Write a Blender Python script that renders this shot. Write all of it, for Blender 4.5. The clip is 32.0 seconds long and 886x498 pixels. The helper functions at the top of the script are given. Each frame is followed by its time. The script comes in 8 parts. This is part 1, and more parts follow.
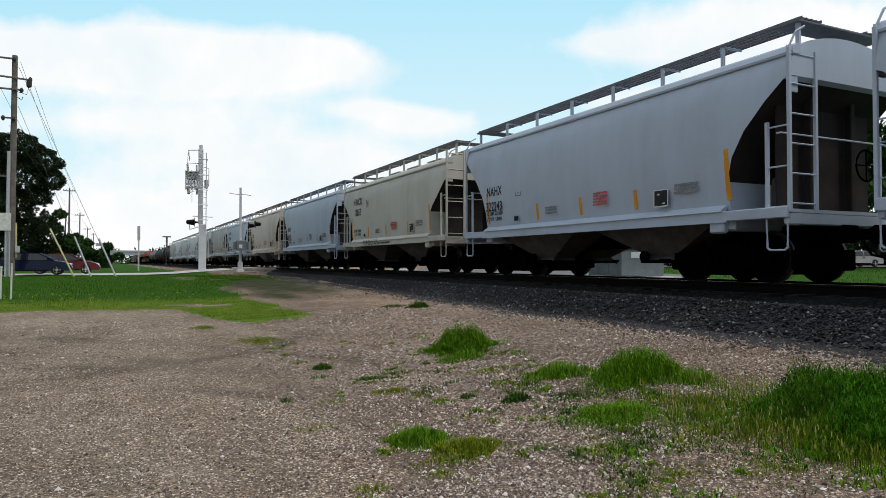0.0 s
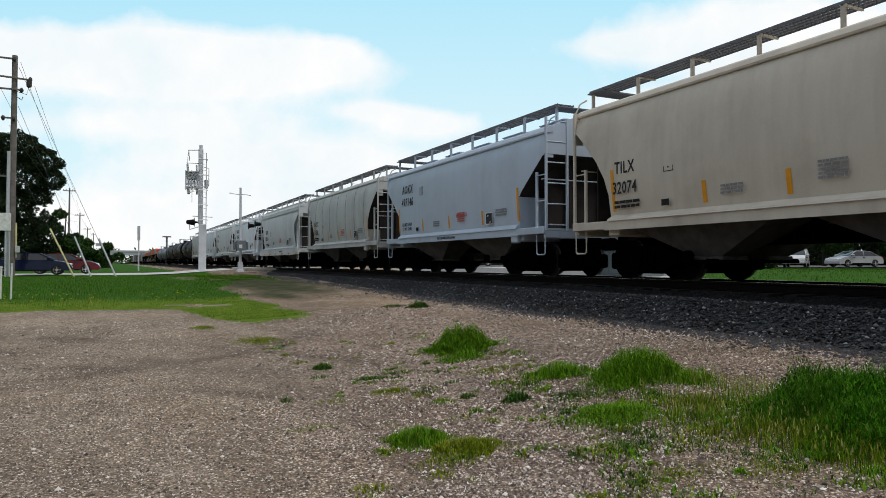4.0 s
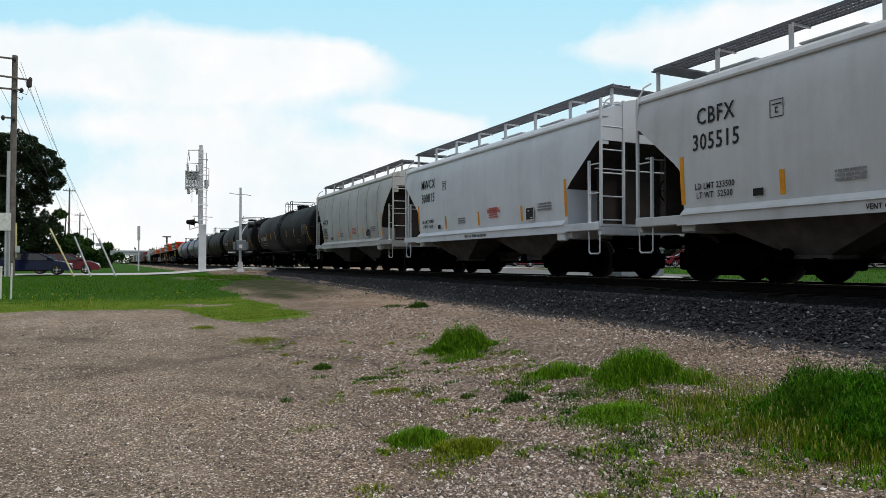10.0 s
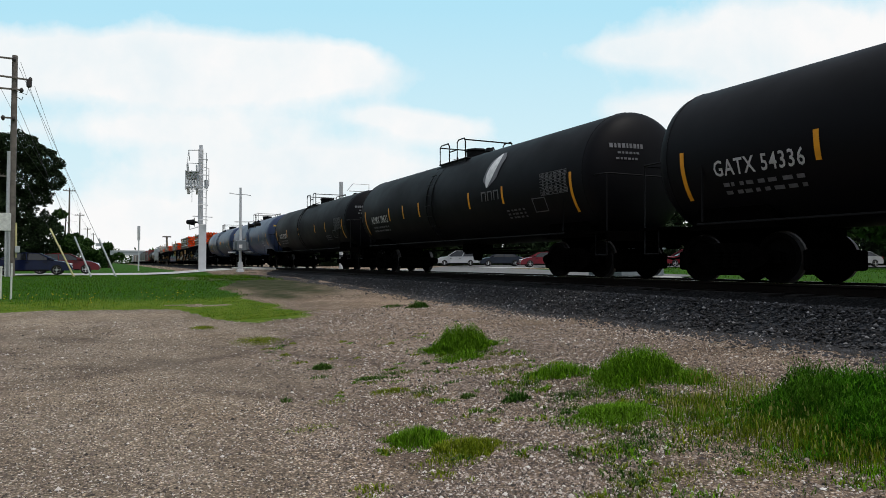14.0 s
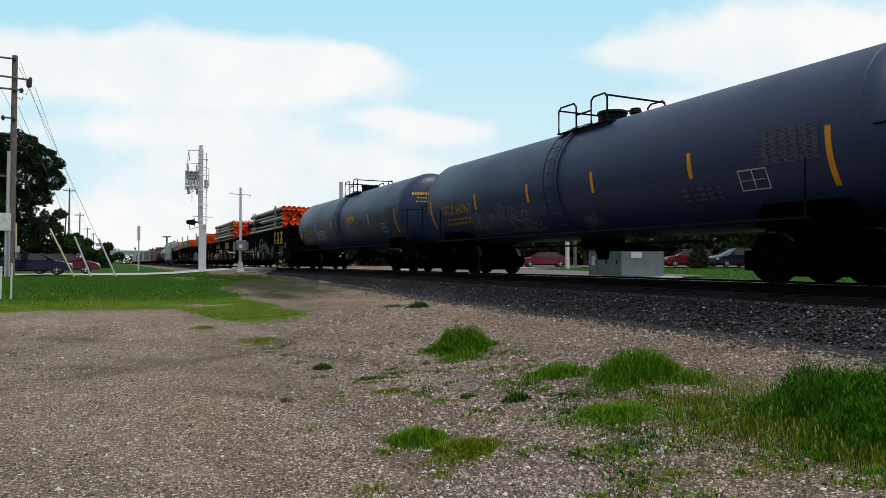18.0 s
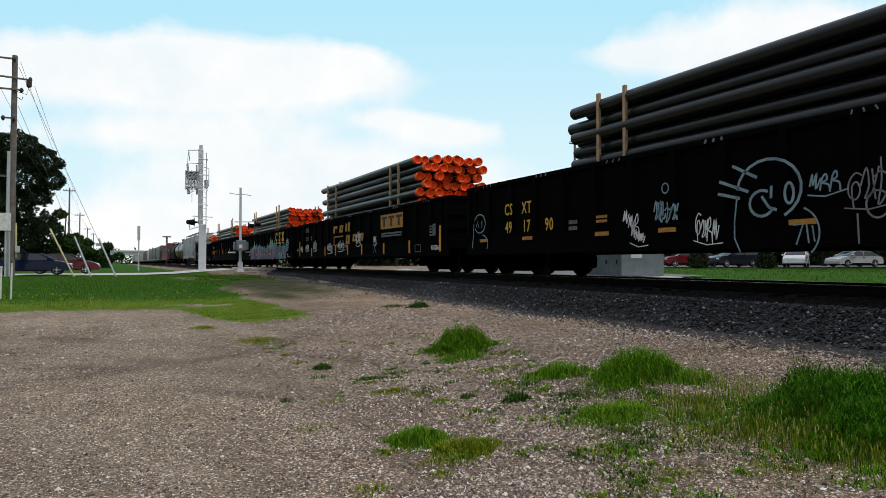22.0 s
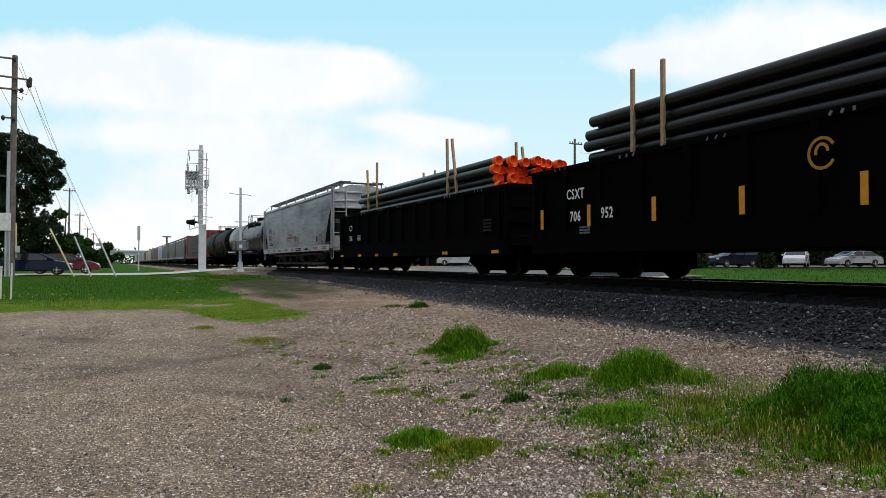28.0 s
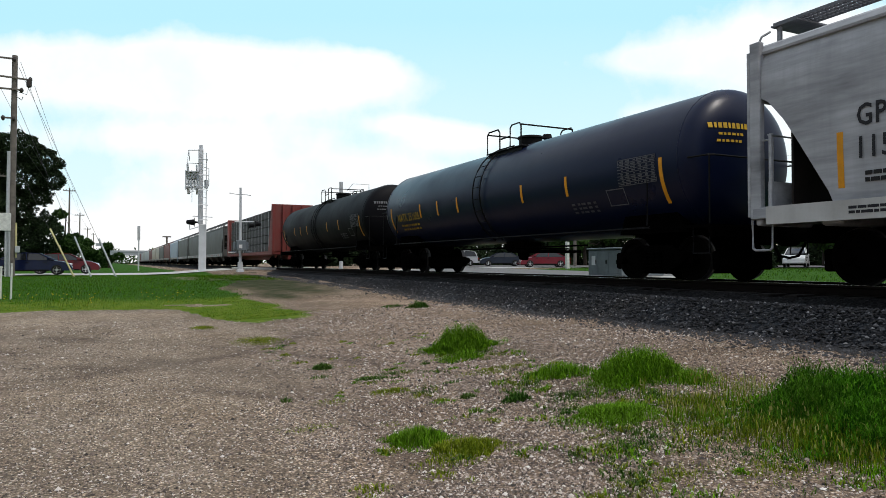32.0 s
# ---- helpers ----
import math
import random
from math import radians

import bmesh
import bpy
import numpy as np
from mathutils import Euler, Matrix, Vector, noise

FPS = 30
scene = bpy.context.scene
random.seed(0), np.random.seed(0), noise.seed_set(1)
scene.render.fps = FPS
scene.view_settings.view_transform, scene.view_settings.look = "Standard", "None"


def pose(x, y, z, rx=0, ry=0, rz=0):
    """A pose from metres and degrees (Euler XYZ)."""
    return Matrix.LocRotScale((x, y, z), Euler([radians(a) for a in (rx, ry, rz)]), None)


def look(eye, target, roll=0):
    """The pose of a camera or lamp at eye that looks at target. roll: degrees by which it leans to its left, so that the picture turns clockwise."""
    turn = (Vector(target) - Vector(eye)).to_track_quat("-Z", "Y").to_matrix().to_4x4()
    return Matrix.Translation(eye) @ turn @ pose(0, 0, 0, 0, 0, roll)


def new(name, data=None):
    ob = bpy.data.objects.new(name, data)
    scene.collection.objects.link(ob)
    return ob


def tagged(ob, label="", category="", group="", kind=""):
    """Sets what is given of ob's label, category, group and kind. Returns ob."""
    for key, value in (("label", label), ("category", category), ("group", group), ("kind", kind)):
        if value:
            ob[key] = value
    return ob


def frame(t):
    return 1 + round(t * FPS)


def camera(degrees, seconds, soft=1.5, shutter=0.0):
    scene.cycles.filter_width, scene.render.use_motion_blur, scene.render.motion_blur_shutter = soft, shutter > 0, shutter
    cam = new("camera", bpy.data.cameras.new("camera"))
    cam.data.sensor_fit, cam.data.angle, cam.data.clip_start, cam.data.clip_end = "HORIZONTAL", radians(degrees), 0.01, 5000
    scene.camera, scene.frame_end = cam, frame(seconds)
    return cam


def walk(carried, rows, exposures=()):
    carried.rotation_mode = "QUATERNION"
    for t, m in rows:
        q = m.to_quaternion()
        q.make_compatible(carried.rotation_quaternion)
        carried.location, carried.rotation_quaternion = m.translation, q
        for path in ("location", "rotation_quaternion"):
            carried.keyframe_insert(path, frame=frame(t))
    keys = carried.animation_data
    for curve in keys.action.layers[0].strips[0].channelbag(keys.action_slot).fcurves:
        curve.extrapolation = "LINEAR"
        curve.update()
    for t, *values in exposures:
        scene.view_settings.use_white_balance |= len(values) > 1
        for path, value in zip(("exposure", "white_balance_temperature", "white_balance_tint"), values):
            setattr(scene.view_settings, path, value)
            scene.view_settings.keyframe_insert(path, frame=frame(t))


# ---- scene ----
# ---- camera: stands still beside the track ----
EYE = 1.5
cam = camera(66.76, 32.0, soft=0.5)
stand = pose(0, 0, EYE, 91.16, 0, -26.02)
walk(cam, [(0, stand), (32, stand)], exposures=[(0, 0.0), (12.2, 0.0), (13, -0.06), (19, -0.06), (21.2, -0.05), (21.9, 0.0), (30, 0.03), (31, 0.06), (32, 0.12)])

TRACK_X, RAIL_Z = 11.5, 1.13      # track centre line and rail top
SPEED = 10.9

# ---- world and sun ----
SUN_EL, SUN_DIR = radians(62), Vector((0.35, -0.6, 0))
world = bpy.data.worlds.new("sky")
scene.world = world
world.use_nodes = True
wt = world.node_tree
for n in list(wt.nodes):
    wt.nodes.remove(n)
w_out = wt.nodes.new("ShaderNodeOutputWorld")
w_bg = wt.nodes.new("ShaderNodeBackground")
w_sky = wt.nodes.new("ShaderNodeTexSky")
w_sky.sky_type, w_sky.sun_disc = "NISHITA", False
w_sky.sun_elevation, w_sky.sun_rotation = SUN_EL, math.atan2(SUN_DIR.x, SUN_DIR.y)
w_sky.dust_density, w_sky.ozone_density = 2.0, 1.0
w_bg.inputs[1].default_value = 0.12
wt.links.new(w_sky.outputs[0], w_bg.inputs[0])
wt.links.new(w_bg.outputs[0], w_out.inputs[0])

# a bright, broken overcast: thin cloud over the sky in all directions
w_co = wt.nodes.new("ShaderNodeTexCoord")
w_no = wt.nodes.new("ShaderNodeTexNoise")
w_no.inputs["Scale"].default_value, w_no.inputs["Detail"].default_value = 2.2, 5
w_rp = wt.nodes.new("ShaderNodeValToRGB")
w_rp.color_ramp.elements[0].position, w_rp.color_ramp.elements[1].position = 0.32, 0.62
w_cl = wt.nodes.new("ShaderNodeBackground")
w_cl.inputs[0].default_value = (0.86, 0.93, 1.0, 1)
w_mx = wt.nodes.new("ShaderNodeMixShader")
w_up = wt.nodes.new("ShaderNodeSeparateXYZ")
w_gr = wt.nodes.new("ShaderNodeMapRange")
w_gr.inputs["To Min"].default_value, w_gr.inputs["To Max"].default_value = 0.30, 1.12
wt.links.new(w_co.outputs["Generated"], w_up.inputs[0])
wt.links.new(w_up.outputs["Z"], w_gr.inputs["Value"])
wt.links.new(w_gr.outputs[0], w_cl.inputs[1])
wt.links.new(w_co.outputs["Generated"], w_no.inputs["Vector"])
wt.links.new(w_no.outputs["Fac"], w_rp.inputs[0])
wt.links.new(w_rp.outputs[0], w_mx.inputs[0])
wt.links.new(w_bg.outputs[0], w_mx.inputs[1])
wt.links.new(w_cl.outputs[0], w_mx.inputs[2])
wt.links.new(w_mx.outputs[0], w_out.inputs[0])

sun = bpy.data.lights.new("sun", "SUN")
sun.energy, sun.angle, sun.color = 1.3, radians(10.0), (1.0, 0.95, 0.88)
sun_ob = new("sun", sun)
sun_ob.matrix_world = look(SUN_DIR.normalized() * 60 + Vector((0, 0, 60 * math.tan(SUN_EL))), (0, 0, 0))
# ---- materials ----
class Mat:
    """A node material with short helpers."""

    def __init__(self, name, rough=0.6, metal=0.0, spec=0.5):
        self.m = bpy.data.materials.new(name)
        self.m.use_nodes = True
        self.t = self.m.node_tree
        self.b = self.t.nodes["Principled BSDF"]
        self.b.inputs["Roughness"].default_value = rough
        self.b.inputs["Metallic"].default_value = metal
        self.b.inputs["Specular IOR Level"].default_value = spec
        self.co = self.t.nodes.new("ShaderNodeTexCoord")

    def node(self, kind, **values):
        n = self.t.nodes.new(kind)
        for key, value in values.items():
            n.inputs[key].default_value = value
        return n

    def link(self, a, b):
        self.t.links.new(a, b)

    def noise(self, scale, detail=4.0, rough=0.55, stretch=(1, 1, 1), space="Object"):
        mp = self.node("ShaderNodeMapping")
        mp.inputs["Scale"].default_value = stretch
        self.link(self.co.outputs[space], mp.inputs["Vector"])
        n = self.node("ShaderNodeTexNoise", Scale=scale, Detail=detail, Roughness=rough)
        self.link(mp.outputs[0], n.inputs["Vector"])
        return n.outputs["Fac"]

    def voronoi(self, scale, feature="F1", space="Object", out="Distance"):
        n = self.node("ShaderNodeTexVoronoi", Scale=scale)
        n.feature = feature
        self.link(self.co.outputs[space], n.inputs["Vector"])
        return n.outputs[out]

    def ramp(self, fac, stops):
        n = self.t.nodes.new("ShaderNodeValToRGB")
        el = n.color_ramp.elements
        while len(el) < len(stops):
            el.new(0.5)
        for e, (at, col) in zip(el, stops):
            e.position, e.color = at, (*col, 1) if len(col) == 3 else col
        self.link(fac, n.inputs[0])
        return n.outputs[0]

    def mix(self, fac, a, b, mode="MIX"):
        n = self.t.nodes.new("ShaderNodeMix")
        n.data_type, n.blend_type = "RGBA", mode
        for sock, value in ((n.inputs[0], fac), (n.inputs[6], a), (n.inputs[7], b)):
            if isinstance(value, (int, float)):
                sock.default_value = value
            elif isinstance(value, tuple):
                sock.default_value = (*value, 1)
            else:
                self.link(value, sock)
        return n.outputs[2]

    def math(self, op, a, b=0.0):
        n = self.t.nodes.new("ShaderNodeMath")
        n.operation = op
        for sock, value in zip(n.inputs, (a, b)):
            if isinstance(value, (int, float)):
                sock.default_value = value
            else:
                self.link(value, sock)
        return n.outputs[0]

    def random(self):
        return self.t.nodes.new("ShaderNodeObjectInfo").outputs["Random"]

    def island(self):
        return self.t.nodes.new("ShaderNodeNewGeometry").outputs["Random Per Island"]

    def colour(self, c):
        if isinstance(c, tuple):
            self.b.inputs["Base Color"].default_value = (*c, 1)
        else:
            self.link(c, self.b.inputs["Base Color"])

    def bump(self, height, strength=0.3, dist=0.02):
        n = self.node("ShaderNodeBump", Strength=strength, Distance=dist)
        self.link(height, n.inputs["Height"])
        self.link(n.outputs[0], self.b.inputs["Normal"])

    def rough(self, fac, lo, hi):
        r = self.t.nodes.new("ShaderNodeMapRange")
        r.inputs["To Min"].default_value, r.inputs["To Max"].default_value = lo, hi
        self.link(fac, r.inputs["Value"])
        self.link(r.outputs[0], self.b.inputs["Roughness"])


def car_paint(name, base, dirt=(0.16, 0.13, 0.10), amount=0.5, rough=0.45, streak=0.5, spec=0.35):
    """Weathered rail car paint: vertical streaks, blotches and dust."""
    m = Mat(name, rough, 0.0, spec)
    streaks = m.noise(2.2, 5, 0.6, (1, 1, 0.12))
    blotch = m.noise(0.7, 4, 0.6)
    fine = m.noise(28, 3, 0.6)
    a = m.mix(m.ramp(streaks, [(0.42, (0, 0, 0)), (0.75, (streak,) * 3)]), base, tuple(0.55 * b + 0.45 * d for b, d in zip(base, dirt)))
    a = m.mix(m.ramp(blotch, [(0.48, (0, 0, 0)), (0.8, (amount,) * 3)]), a, dirt)
    a = m.mix(0.12, a, m.ramp(fine, [(0.3, tuple(x * 0.6 for x in base)), (0.7, base)]))
    m.colour(a)
    m.rough(blotch, rough - 0.08, rough + 0.25)
    m.bump(m.noise(1.3, 2, 0.4, (1, 1, 0.4)), 0.25, 0.02)
    return m.m


def plain(name, base, rough=0.6, metal=0.0, var=0.25, scale=6.0, bump=0.15, spec=0.3):
    m = Mat(name, rough, metal, spec)
    m.colour(m.ramp(m.noise(scale, 5, 0.6), [(0.3, tuple(x * (1 - var) for x in base)), (0.7, tuple(min(1, x * (1 + var * 0.6)) for x in base))]))
    if bump:
        m.bump(m.noise(scale * 6, 3), bump, 0.01)
    return m.m


M = {}
M["white"] = car_paint("white_car_paint", (0.66, 0.70, 0.74), amount=0.25, streak=0.35)
M["blue_white"] = car_paint("bluish_white_car_paint", (0.46, 0.535, 0.63), amount=0.2, streak=0.3)
M["pale"] = car_paint("pale_grey_car_paint", (0.58, 0.60, 0.61), amount=0.3, streak=0.5)
M["grey"] = car_paint("grey_car_paint", (0.53, 0.53, 0.51), amount=0.45, streak=0.7)
M["beige"] = car_paint("beige_car_paint", (0.60, 0.54, 0.45), dirt=(0.17, 0.13, 0.09), amount=0.4, streak=0.6)
def smeared_paint(name, base, soot):
    """Old pale paint with soot wiped along the side in wide soft smears and thin runs."""
    m = Mat(name, 0.55, 0.0, 0.3)
    smear = m.ramp(m.noise(0.75, 5, 0.62, (1, 0.32, 1.1)), [(0.44, (0, 0, 0)), (0.58, (0.35,) * 3), (0.72, (0.95,) * 3)])
    runs = m.ramp(m.noise(3.0, 5, 0.65, (1, 1, 0.07)), [(0.45, (0, 0, 0)), (0.75, (0.55,) * 3)])
    brush = m.ramp(m.noise(5.0, 4, 0.7, (1, 0.12, 1.4)), [(0.35, (0.8, 0.8, 0.8)), (0.7, (1.12, 1.12, 1.12))])
    c = m.mix(smear, base, soot)
    c = m.mix(runs, c, tuple(0.55 * a + 0.45 * b for a, b in zip(base, soot)))
    m.colour(m.mix(1.0, c, brush, "MULTIPLY"))
    m.bump(m.noise(1.2, 2, 0.4, (1, 1, 0.4)), 0.25, 0.02)
    return m.m


M["old_grey"] = smeared_paint("old_grey_car_paint", (0.46, 0.47, 0.49), (0.055, 0.055, 0.06))
M["dull"] = car_paint("sooty_grey_car_paint", (0.13, 0.13, 0.125), amount=0.5)
M["red"] = car_paint("oxide_red_car_paint", (0.20, 0.035, 0.03), amount=0.5)
M["tank_black"] = car_paint("black_tank_paint", (0.002, 0.002, 0.0035), dirt=(0.004, 0.004, 0.0045), amount=0.5, rough=0.50, spec=0.12)
M["tank_blue"] = car_paint("faded_blue_black_tank_paint", (0.014, 0.031, 0.090), dirt=(0.013, 0.025, 0.060), amount=0.45, rough=0.34, spec=0.5)
M["tank_navy"] = car_paint("glossy_navy_black_tank_paint", (0.002, 0.006, 0.028), dirt=(0.002, 0.005, 0.016), amount=0.2, rough=0.24, spec=0.22)
M["gondola"] = car_paint("black_gondola_paint", (0.0022, 0.0022, 0.0025), dirt=(0.005, 0.004, 0.0035), amount=0.6, rough=0.75, spec=0.02)
# underframes and wheels: grime plus the shade beneath the cars, painted near black
M["under"] = plain("grimy_shaded_underframe_steel", (0.002, 0.0018, 0.0017), 0.9, 0.0, 0.4, spec=0.0)
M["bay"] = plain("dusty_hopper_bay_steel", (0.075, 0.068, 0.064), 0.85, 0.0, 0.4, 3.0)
# slope sheets and end frames, their shade painted in as dark brown
M["slope"] = plain("shaded_slope_sheet", (0.024, 0.018, 0.016), 0.75, 0.0, 0.5, 2.0)
M["wheel"] = plain("dark_shaded_wheel_steel", (0.0025, 0.0022, 0.002), 0.8, 0.0, 0.3, spec=0.02)
M["tread"] = plain("polished_wheel_tread", (0.10, 0.095, 0.09), 0.45, 0.7, 0.2)
M["grating"] = plain("galvanised_grating", (0.16, 0.165, 0.18), 0.6, 0.3)
M["galv"] = plain("galvanised_steel", (0.55, 0.56, 0.57), 0.5, 0.4, 0.15)
M["silver"] = plain("aluminium_paint", (0.60, 0.61, 0.63), 0.5, 0.05, 0.12, 2.0)
M["orange"] = plain("orange_pipe_cap", (0.95, 0.13, 0.012), 0.55, 0.0, 0.12)
M["strip"] = plain("amber_reflective_strip", (0.72, 0.30, 0.01), 0.5, 0.0, 0.15)
M["pipe"] = plain("black_pipe_coating", (0.003, 0.0038, 0.005), 0.30, 0.0, 0.3, spec=0.5)
M["timber"] = plain("raw_timber_stake", (0.42, 0.29, 0.17), 0.8, 0.0, 0.3, 9.0)
M["ink"] = plain("black_stencil_paint", (0.015, 0.015, 0.018), 0.6)
M["white_ink"] = plain("white_stencil_paint", (0.75, 0.75, 0.74), 0.6, 0, 0.2)
M["yellow_ink"] = plain("yellow_stencil_paint", (0.65, 0.40, 0.03), 0.6, 0, 0.25)
M["red_ink"] = plain("red_stencil_paint", (0.5, 0.10, 0.08), 0.6, 0, 0.2)
M["black_metal"] = plain("black_painted_steel", (0.005, 0.005, 0.0055), 0.6, 0.0, spec=0.12)
M["graphite"] = plain("faint_dust_print", (0.03, 0.03, 0.03), 0.8, spec=0.05)
M["tan_ink"] = plain("faded_tan_paint", (0.46, 0.22, 0.035), 0.7, 0, 0.3, 8.0)
M["lilac"] = plain("lilac_spray_paint", (0.15, 0.10, 0.21), 0.7, 0, 0.5, 2.5)
M["mint"] = plain("pale_green_spray_paint", (0.20, 0.34, 0.24), 0.7, 0, 0.4, 3.0)
M["teal"] = plain("teal_spray_paint", (0.06, 0.24, 0.25), 0.7, 0, 0.4, 3.0)
M["pink_grey"] = plain("grey_violet_spray_paint", (0.24, 0.20, 0.26), 0.7, 0, 0.4, 3.0)
M["cabinet"] = plain("dull_grey_cabinet", (0.17, 0.195, 0.215), 0.5, 0.2, 0.2, 2.0)
M["wrap"] = plain("dark_wrapped_lumber", (0.05, 0.045, 0.045), 0.6, 0, 0.5, 3.0)
M["white_strap"] = plain("white_strap", (0.45, 0.45, 0.45), 0.6)
M["dim_ink"] = plain("worn_white_stencil", (0.16, 0.16, 0.17), 0.7, 0, 0.3)

M["faint_ink"] = plain("faded_small_print", (0.22, 0.22, 0.23), 0.7, 0, 0.3)
M["seam"] = plain("grimy_weld_seam", (0.33, 0.325, 0.315), 0.8, 0, 0.4, 3.0)
M["blue_ink"] = plain("blue_stencil_paint", (0.04, 0.09, 0.22), 0.6)
M["mauve"] = plain("purple_spray_paint", (0.13, 0.055, 0.20), 0.7, 0, 0.4, 3.0)
M["ivory"] = car_paint("ivory_grey_car_paint", (0.56, 0.545, 0.48), dirt=(0.17, 0.14, 0.10), amount=0.3, streak=0.45)
# ---- mesh helpers ----
class MB:
    """Collects vertices and faces of one mesh."""

    def __init__(self):
        self.v, self.f = [], []

    def add(self, verts, faces):
        k = len(self.v)
        self.v += [tuple(p) for p in verts]
        self.f += [tuple(i + k for i in f) for f in faces]
        return self

    def box(self, x0, x1, y0, y1, z0, z1, c=0.0, m=None):
        """A box, its edges cut by c."""
        if x0 > x1: x0, x1 = x1, x0
        if y0 > y1: y0, y1 = y1, y0
        if z0 > z1: z0, z1 = z1, z0
        if c <= 0:
            vs = [(x, y, z) for z in (z0, z1) for x, y in ((x0, y0), (x1, y0), (x1, y1), (x0, y1))]
            fs = [(3, 2, 1, 0), (4, 5, 6, 7), (0, 1, 5, 4), (1, 2, 6, 5), (2, 3, 7, 6), (3, 0, 4, 7)]
        else:
            ring = lambda a, z: [(x0 + a, y0, z), (x1 - a, y0, z), (x1, y0 + a, z), (x1, y1 - a, z), (x1 - a, y1, z), (x0 + a, y1, z), (x0, y1 - a, z), (x0, y0 + a, z)]
            inner = lambda z: [(x0 + 2 * c if i in (0, 5, 6, 7) else x1 - 2 * c if i in (1, 2, 3, 4) else x, y0 + c if y < (y0 + y1) / 2 else y1 - c, z) for i, (x, y, _) in enumerate(ring(c, z))]
            vs = inner(z0) + ring(c, z0 + c) + ring(c, z1 - c) + inner(z1)
            fs = [tuple(range(7, -1, -1)), tuple(range(24, 32))]
            for k in range(3):
                for i in range(8):
                    j = (i + 1) % 8
                    fs.append((8 * k + i, 8 * k + j, 8 * k + 8 + j, 8 * k + 8 + i))
        if m is not None:
            vs = [m @ Vector(p) for p in vs]
        return self.add(vs, fs)

    def tube(self, pts, r, n=6, closed=False, r2=None):
        """A round bar along pts; r2: the radius at its end."""
        pts = [Vector(p) for p in pts]
        k0, rings = len(self.v), []
        for i, p in enumerate(pts):
            a = pts[i] - pts[i - 1] if i else pts[1] - pts[0]
            b = pts[i + 1] - pts[i] if i + 1 < len(pts) else a
            d = (a.normalized() + b.normalized())
            d = d.normalized() if d.length > 1e-6 else a.normalized()
            u = d.cross(Vector((0, 0, 1)) if abs(d.z) < 0.95 else Vector((1, 0, 0))).normalized()
            w = d.cross(u)
            rr = r if r2 is None else r + (r2 - r) * i / (len(pts) - 1)
            rings.append([p + rr * (math.cos(t) * u + math.sin(t) * w) for t in (2 * math.pi * j / n for j in range(n))])
        vs = [q for ring in rings for q in ring]
        fs = [(i * n + j, (i + 1) * n + j, (i + 1) * n + (j + 1) % n, i * n + (j + 1) % n) for i in range(len(pts) - 1) for j in range(n)]
        fs = [f[::-1] for f in fs]
        fs += [tuple(range(n))[::-1], tuple(range((len(pts) - 1) * n, len(pts) * n))]
        return self.add(vs, fs)

    def lathe(self, prof, n=24, axis="x", at=(0, 0, 0)):
        """Turns the profile (along, radius) round an axis."""
        at = Vector(at)
        put = {"x": lambda a, c, s: (a, c, s), "y": lambda a, c, s: (c, a, s), "z": lambda a, c, s: (c, s, a)}[axis]
        vs = [at + Vector(put(a, r * math.cos(t), r * math.sin(t))) for a, r in prof for t in (2 * math.pi * j / n for j in range(n))]
        fs = [(i * n + j, i * n + (j + 1) % n, (i + 1) * n + (j + 1) % n, (i + 1) * n + j) for i in range(len(prof) - 1) for j in range(n)]
        fs += [tuple(range(n))[::-1], tuple(range((len(prof) - 1) * n, len(prof) * n))]
        return self.add(vs, fs)

    def prism(self, poly, axis, a, b):
        """A polygon in the two other axes, drawn from a to b along axis."""
        put = {"x": lambda t, p: (t, p[0], p[1]), "y": lambda t, p: (p[0], t, p[1]), "z": lambda t, p: (p[0], p[1], t)}[axis]
        n = len(poly)
        vs = [put(a, p) for p in poly] + [put(b, p) for p in poly]
        fs = [tuple(range(n)), tuple(range(2 * n - 1, n - 1, -1))] + [(i, n + i, n + (i + 1) % n, (i + 1) % n) for i in range(n)]
        return self.add(vs, fs)

    def loft(self, rings, caps=True):
        """Joins closed rings of equal count."""
        n = len(rings[0])
        vs = [p for r in rings for p in r]
        fs = [(i * n + j, i * n + (j + 1) % n, (i + 1) * n + (j + 1) % n, (i + 1) * n + j) for i in range(len(rings) - 1) for j in range(n)]
        if caps:
            fs += [tuple(range(n))[::-1], tuple(range((len(rings) - 1) * n, len(rings) * n))]
        return self.add(vs, fs)

    def mesh(self, name, smooth=False):
        me = bpy.data.meshes.new(name)
        me.from_pydata(self.v, [], self.f)
        bm = bmesh.new()
        bm.from_mesh(me)
        bmesh.ops.recalc_face_normals(bm, faces=bm.faces)
        if smooth:
            for f in bm.faces:
                f.smooth = True
            for e in bm.edges:
                if len(e.link_faces) == 2 and e.calc_face_angle(0) > 0.6:
                    e.smooth = False
        bm.to_mesh(me)
        bm.free()
        return me


KEPT = {}


def kept(key, build, smooth=False):
    """One mesh for all alike parts."""
    if key not in KEPT:
        KEPT[key] = build().mesh(key, smooth)
    return KEPT[key]


def part(name, me, mat, parent, label="", at=None, smooth=False):
    """Links a mesh (or MB) as one object under a thing or part."""
    if isinstance(me, MB):
        me = me.mesh(name, smooth)
    ob = new(name, me)
    mat = M[mat] if isinstance(mat, str) else mat
    if not me.materials:
        me.materials.append(mat)
    elif me.materials[0] != mat:
        ob.material_slots[0].link = "OBJECT"
        ob.material_slots[0].material = mat
    if parent is not None:
        ob.parent = parent
    if at is not None:
        ob.matrix_parent_inverse = at if isinstance(at, Matrix) else Matrix.Translation(at)
    if label:
        ob["label"] = label
    return ob


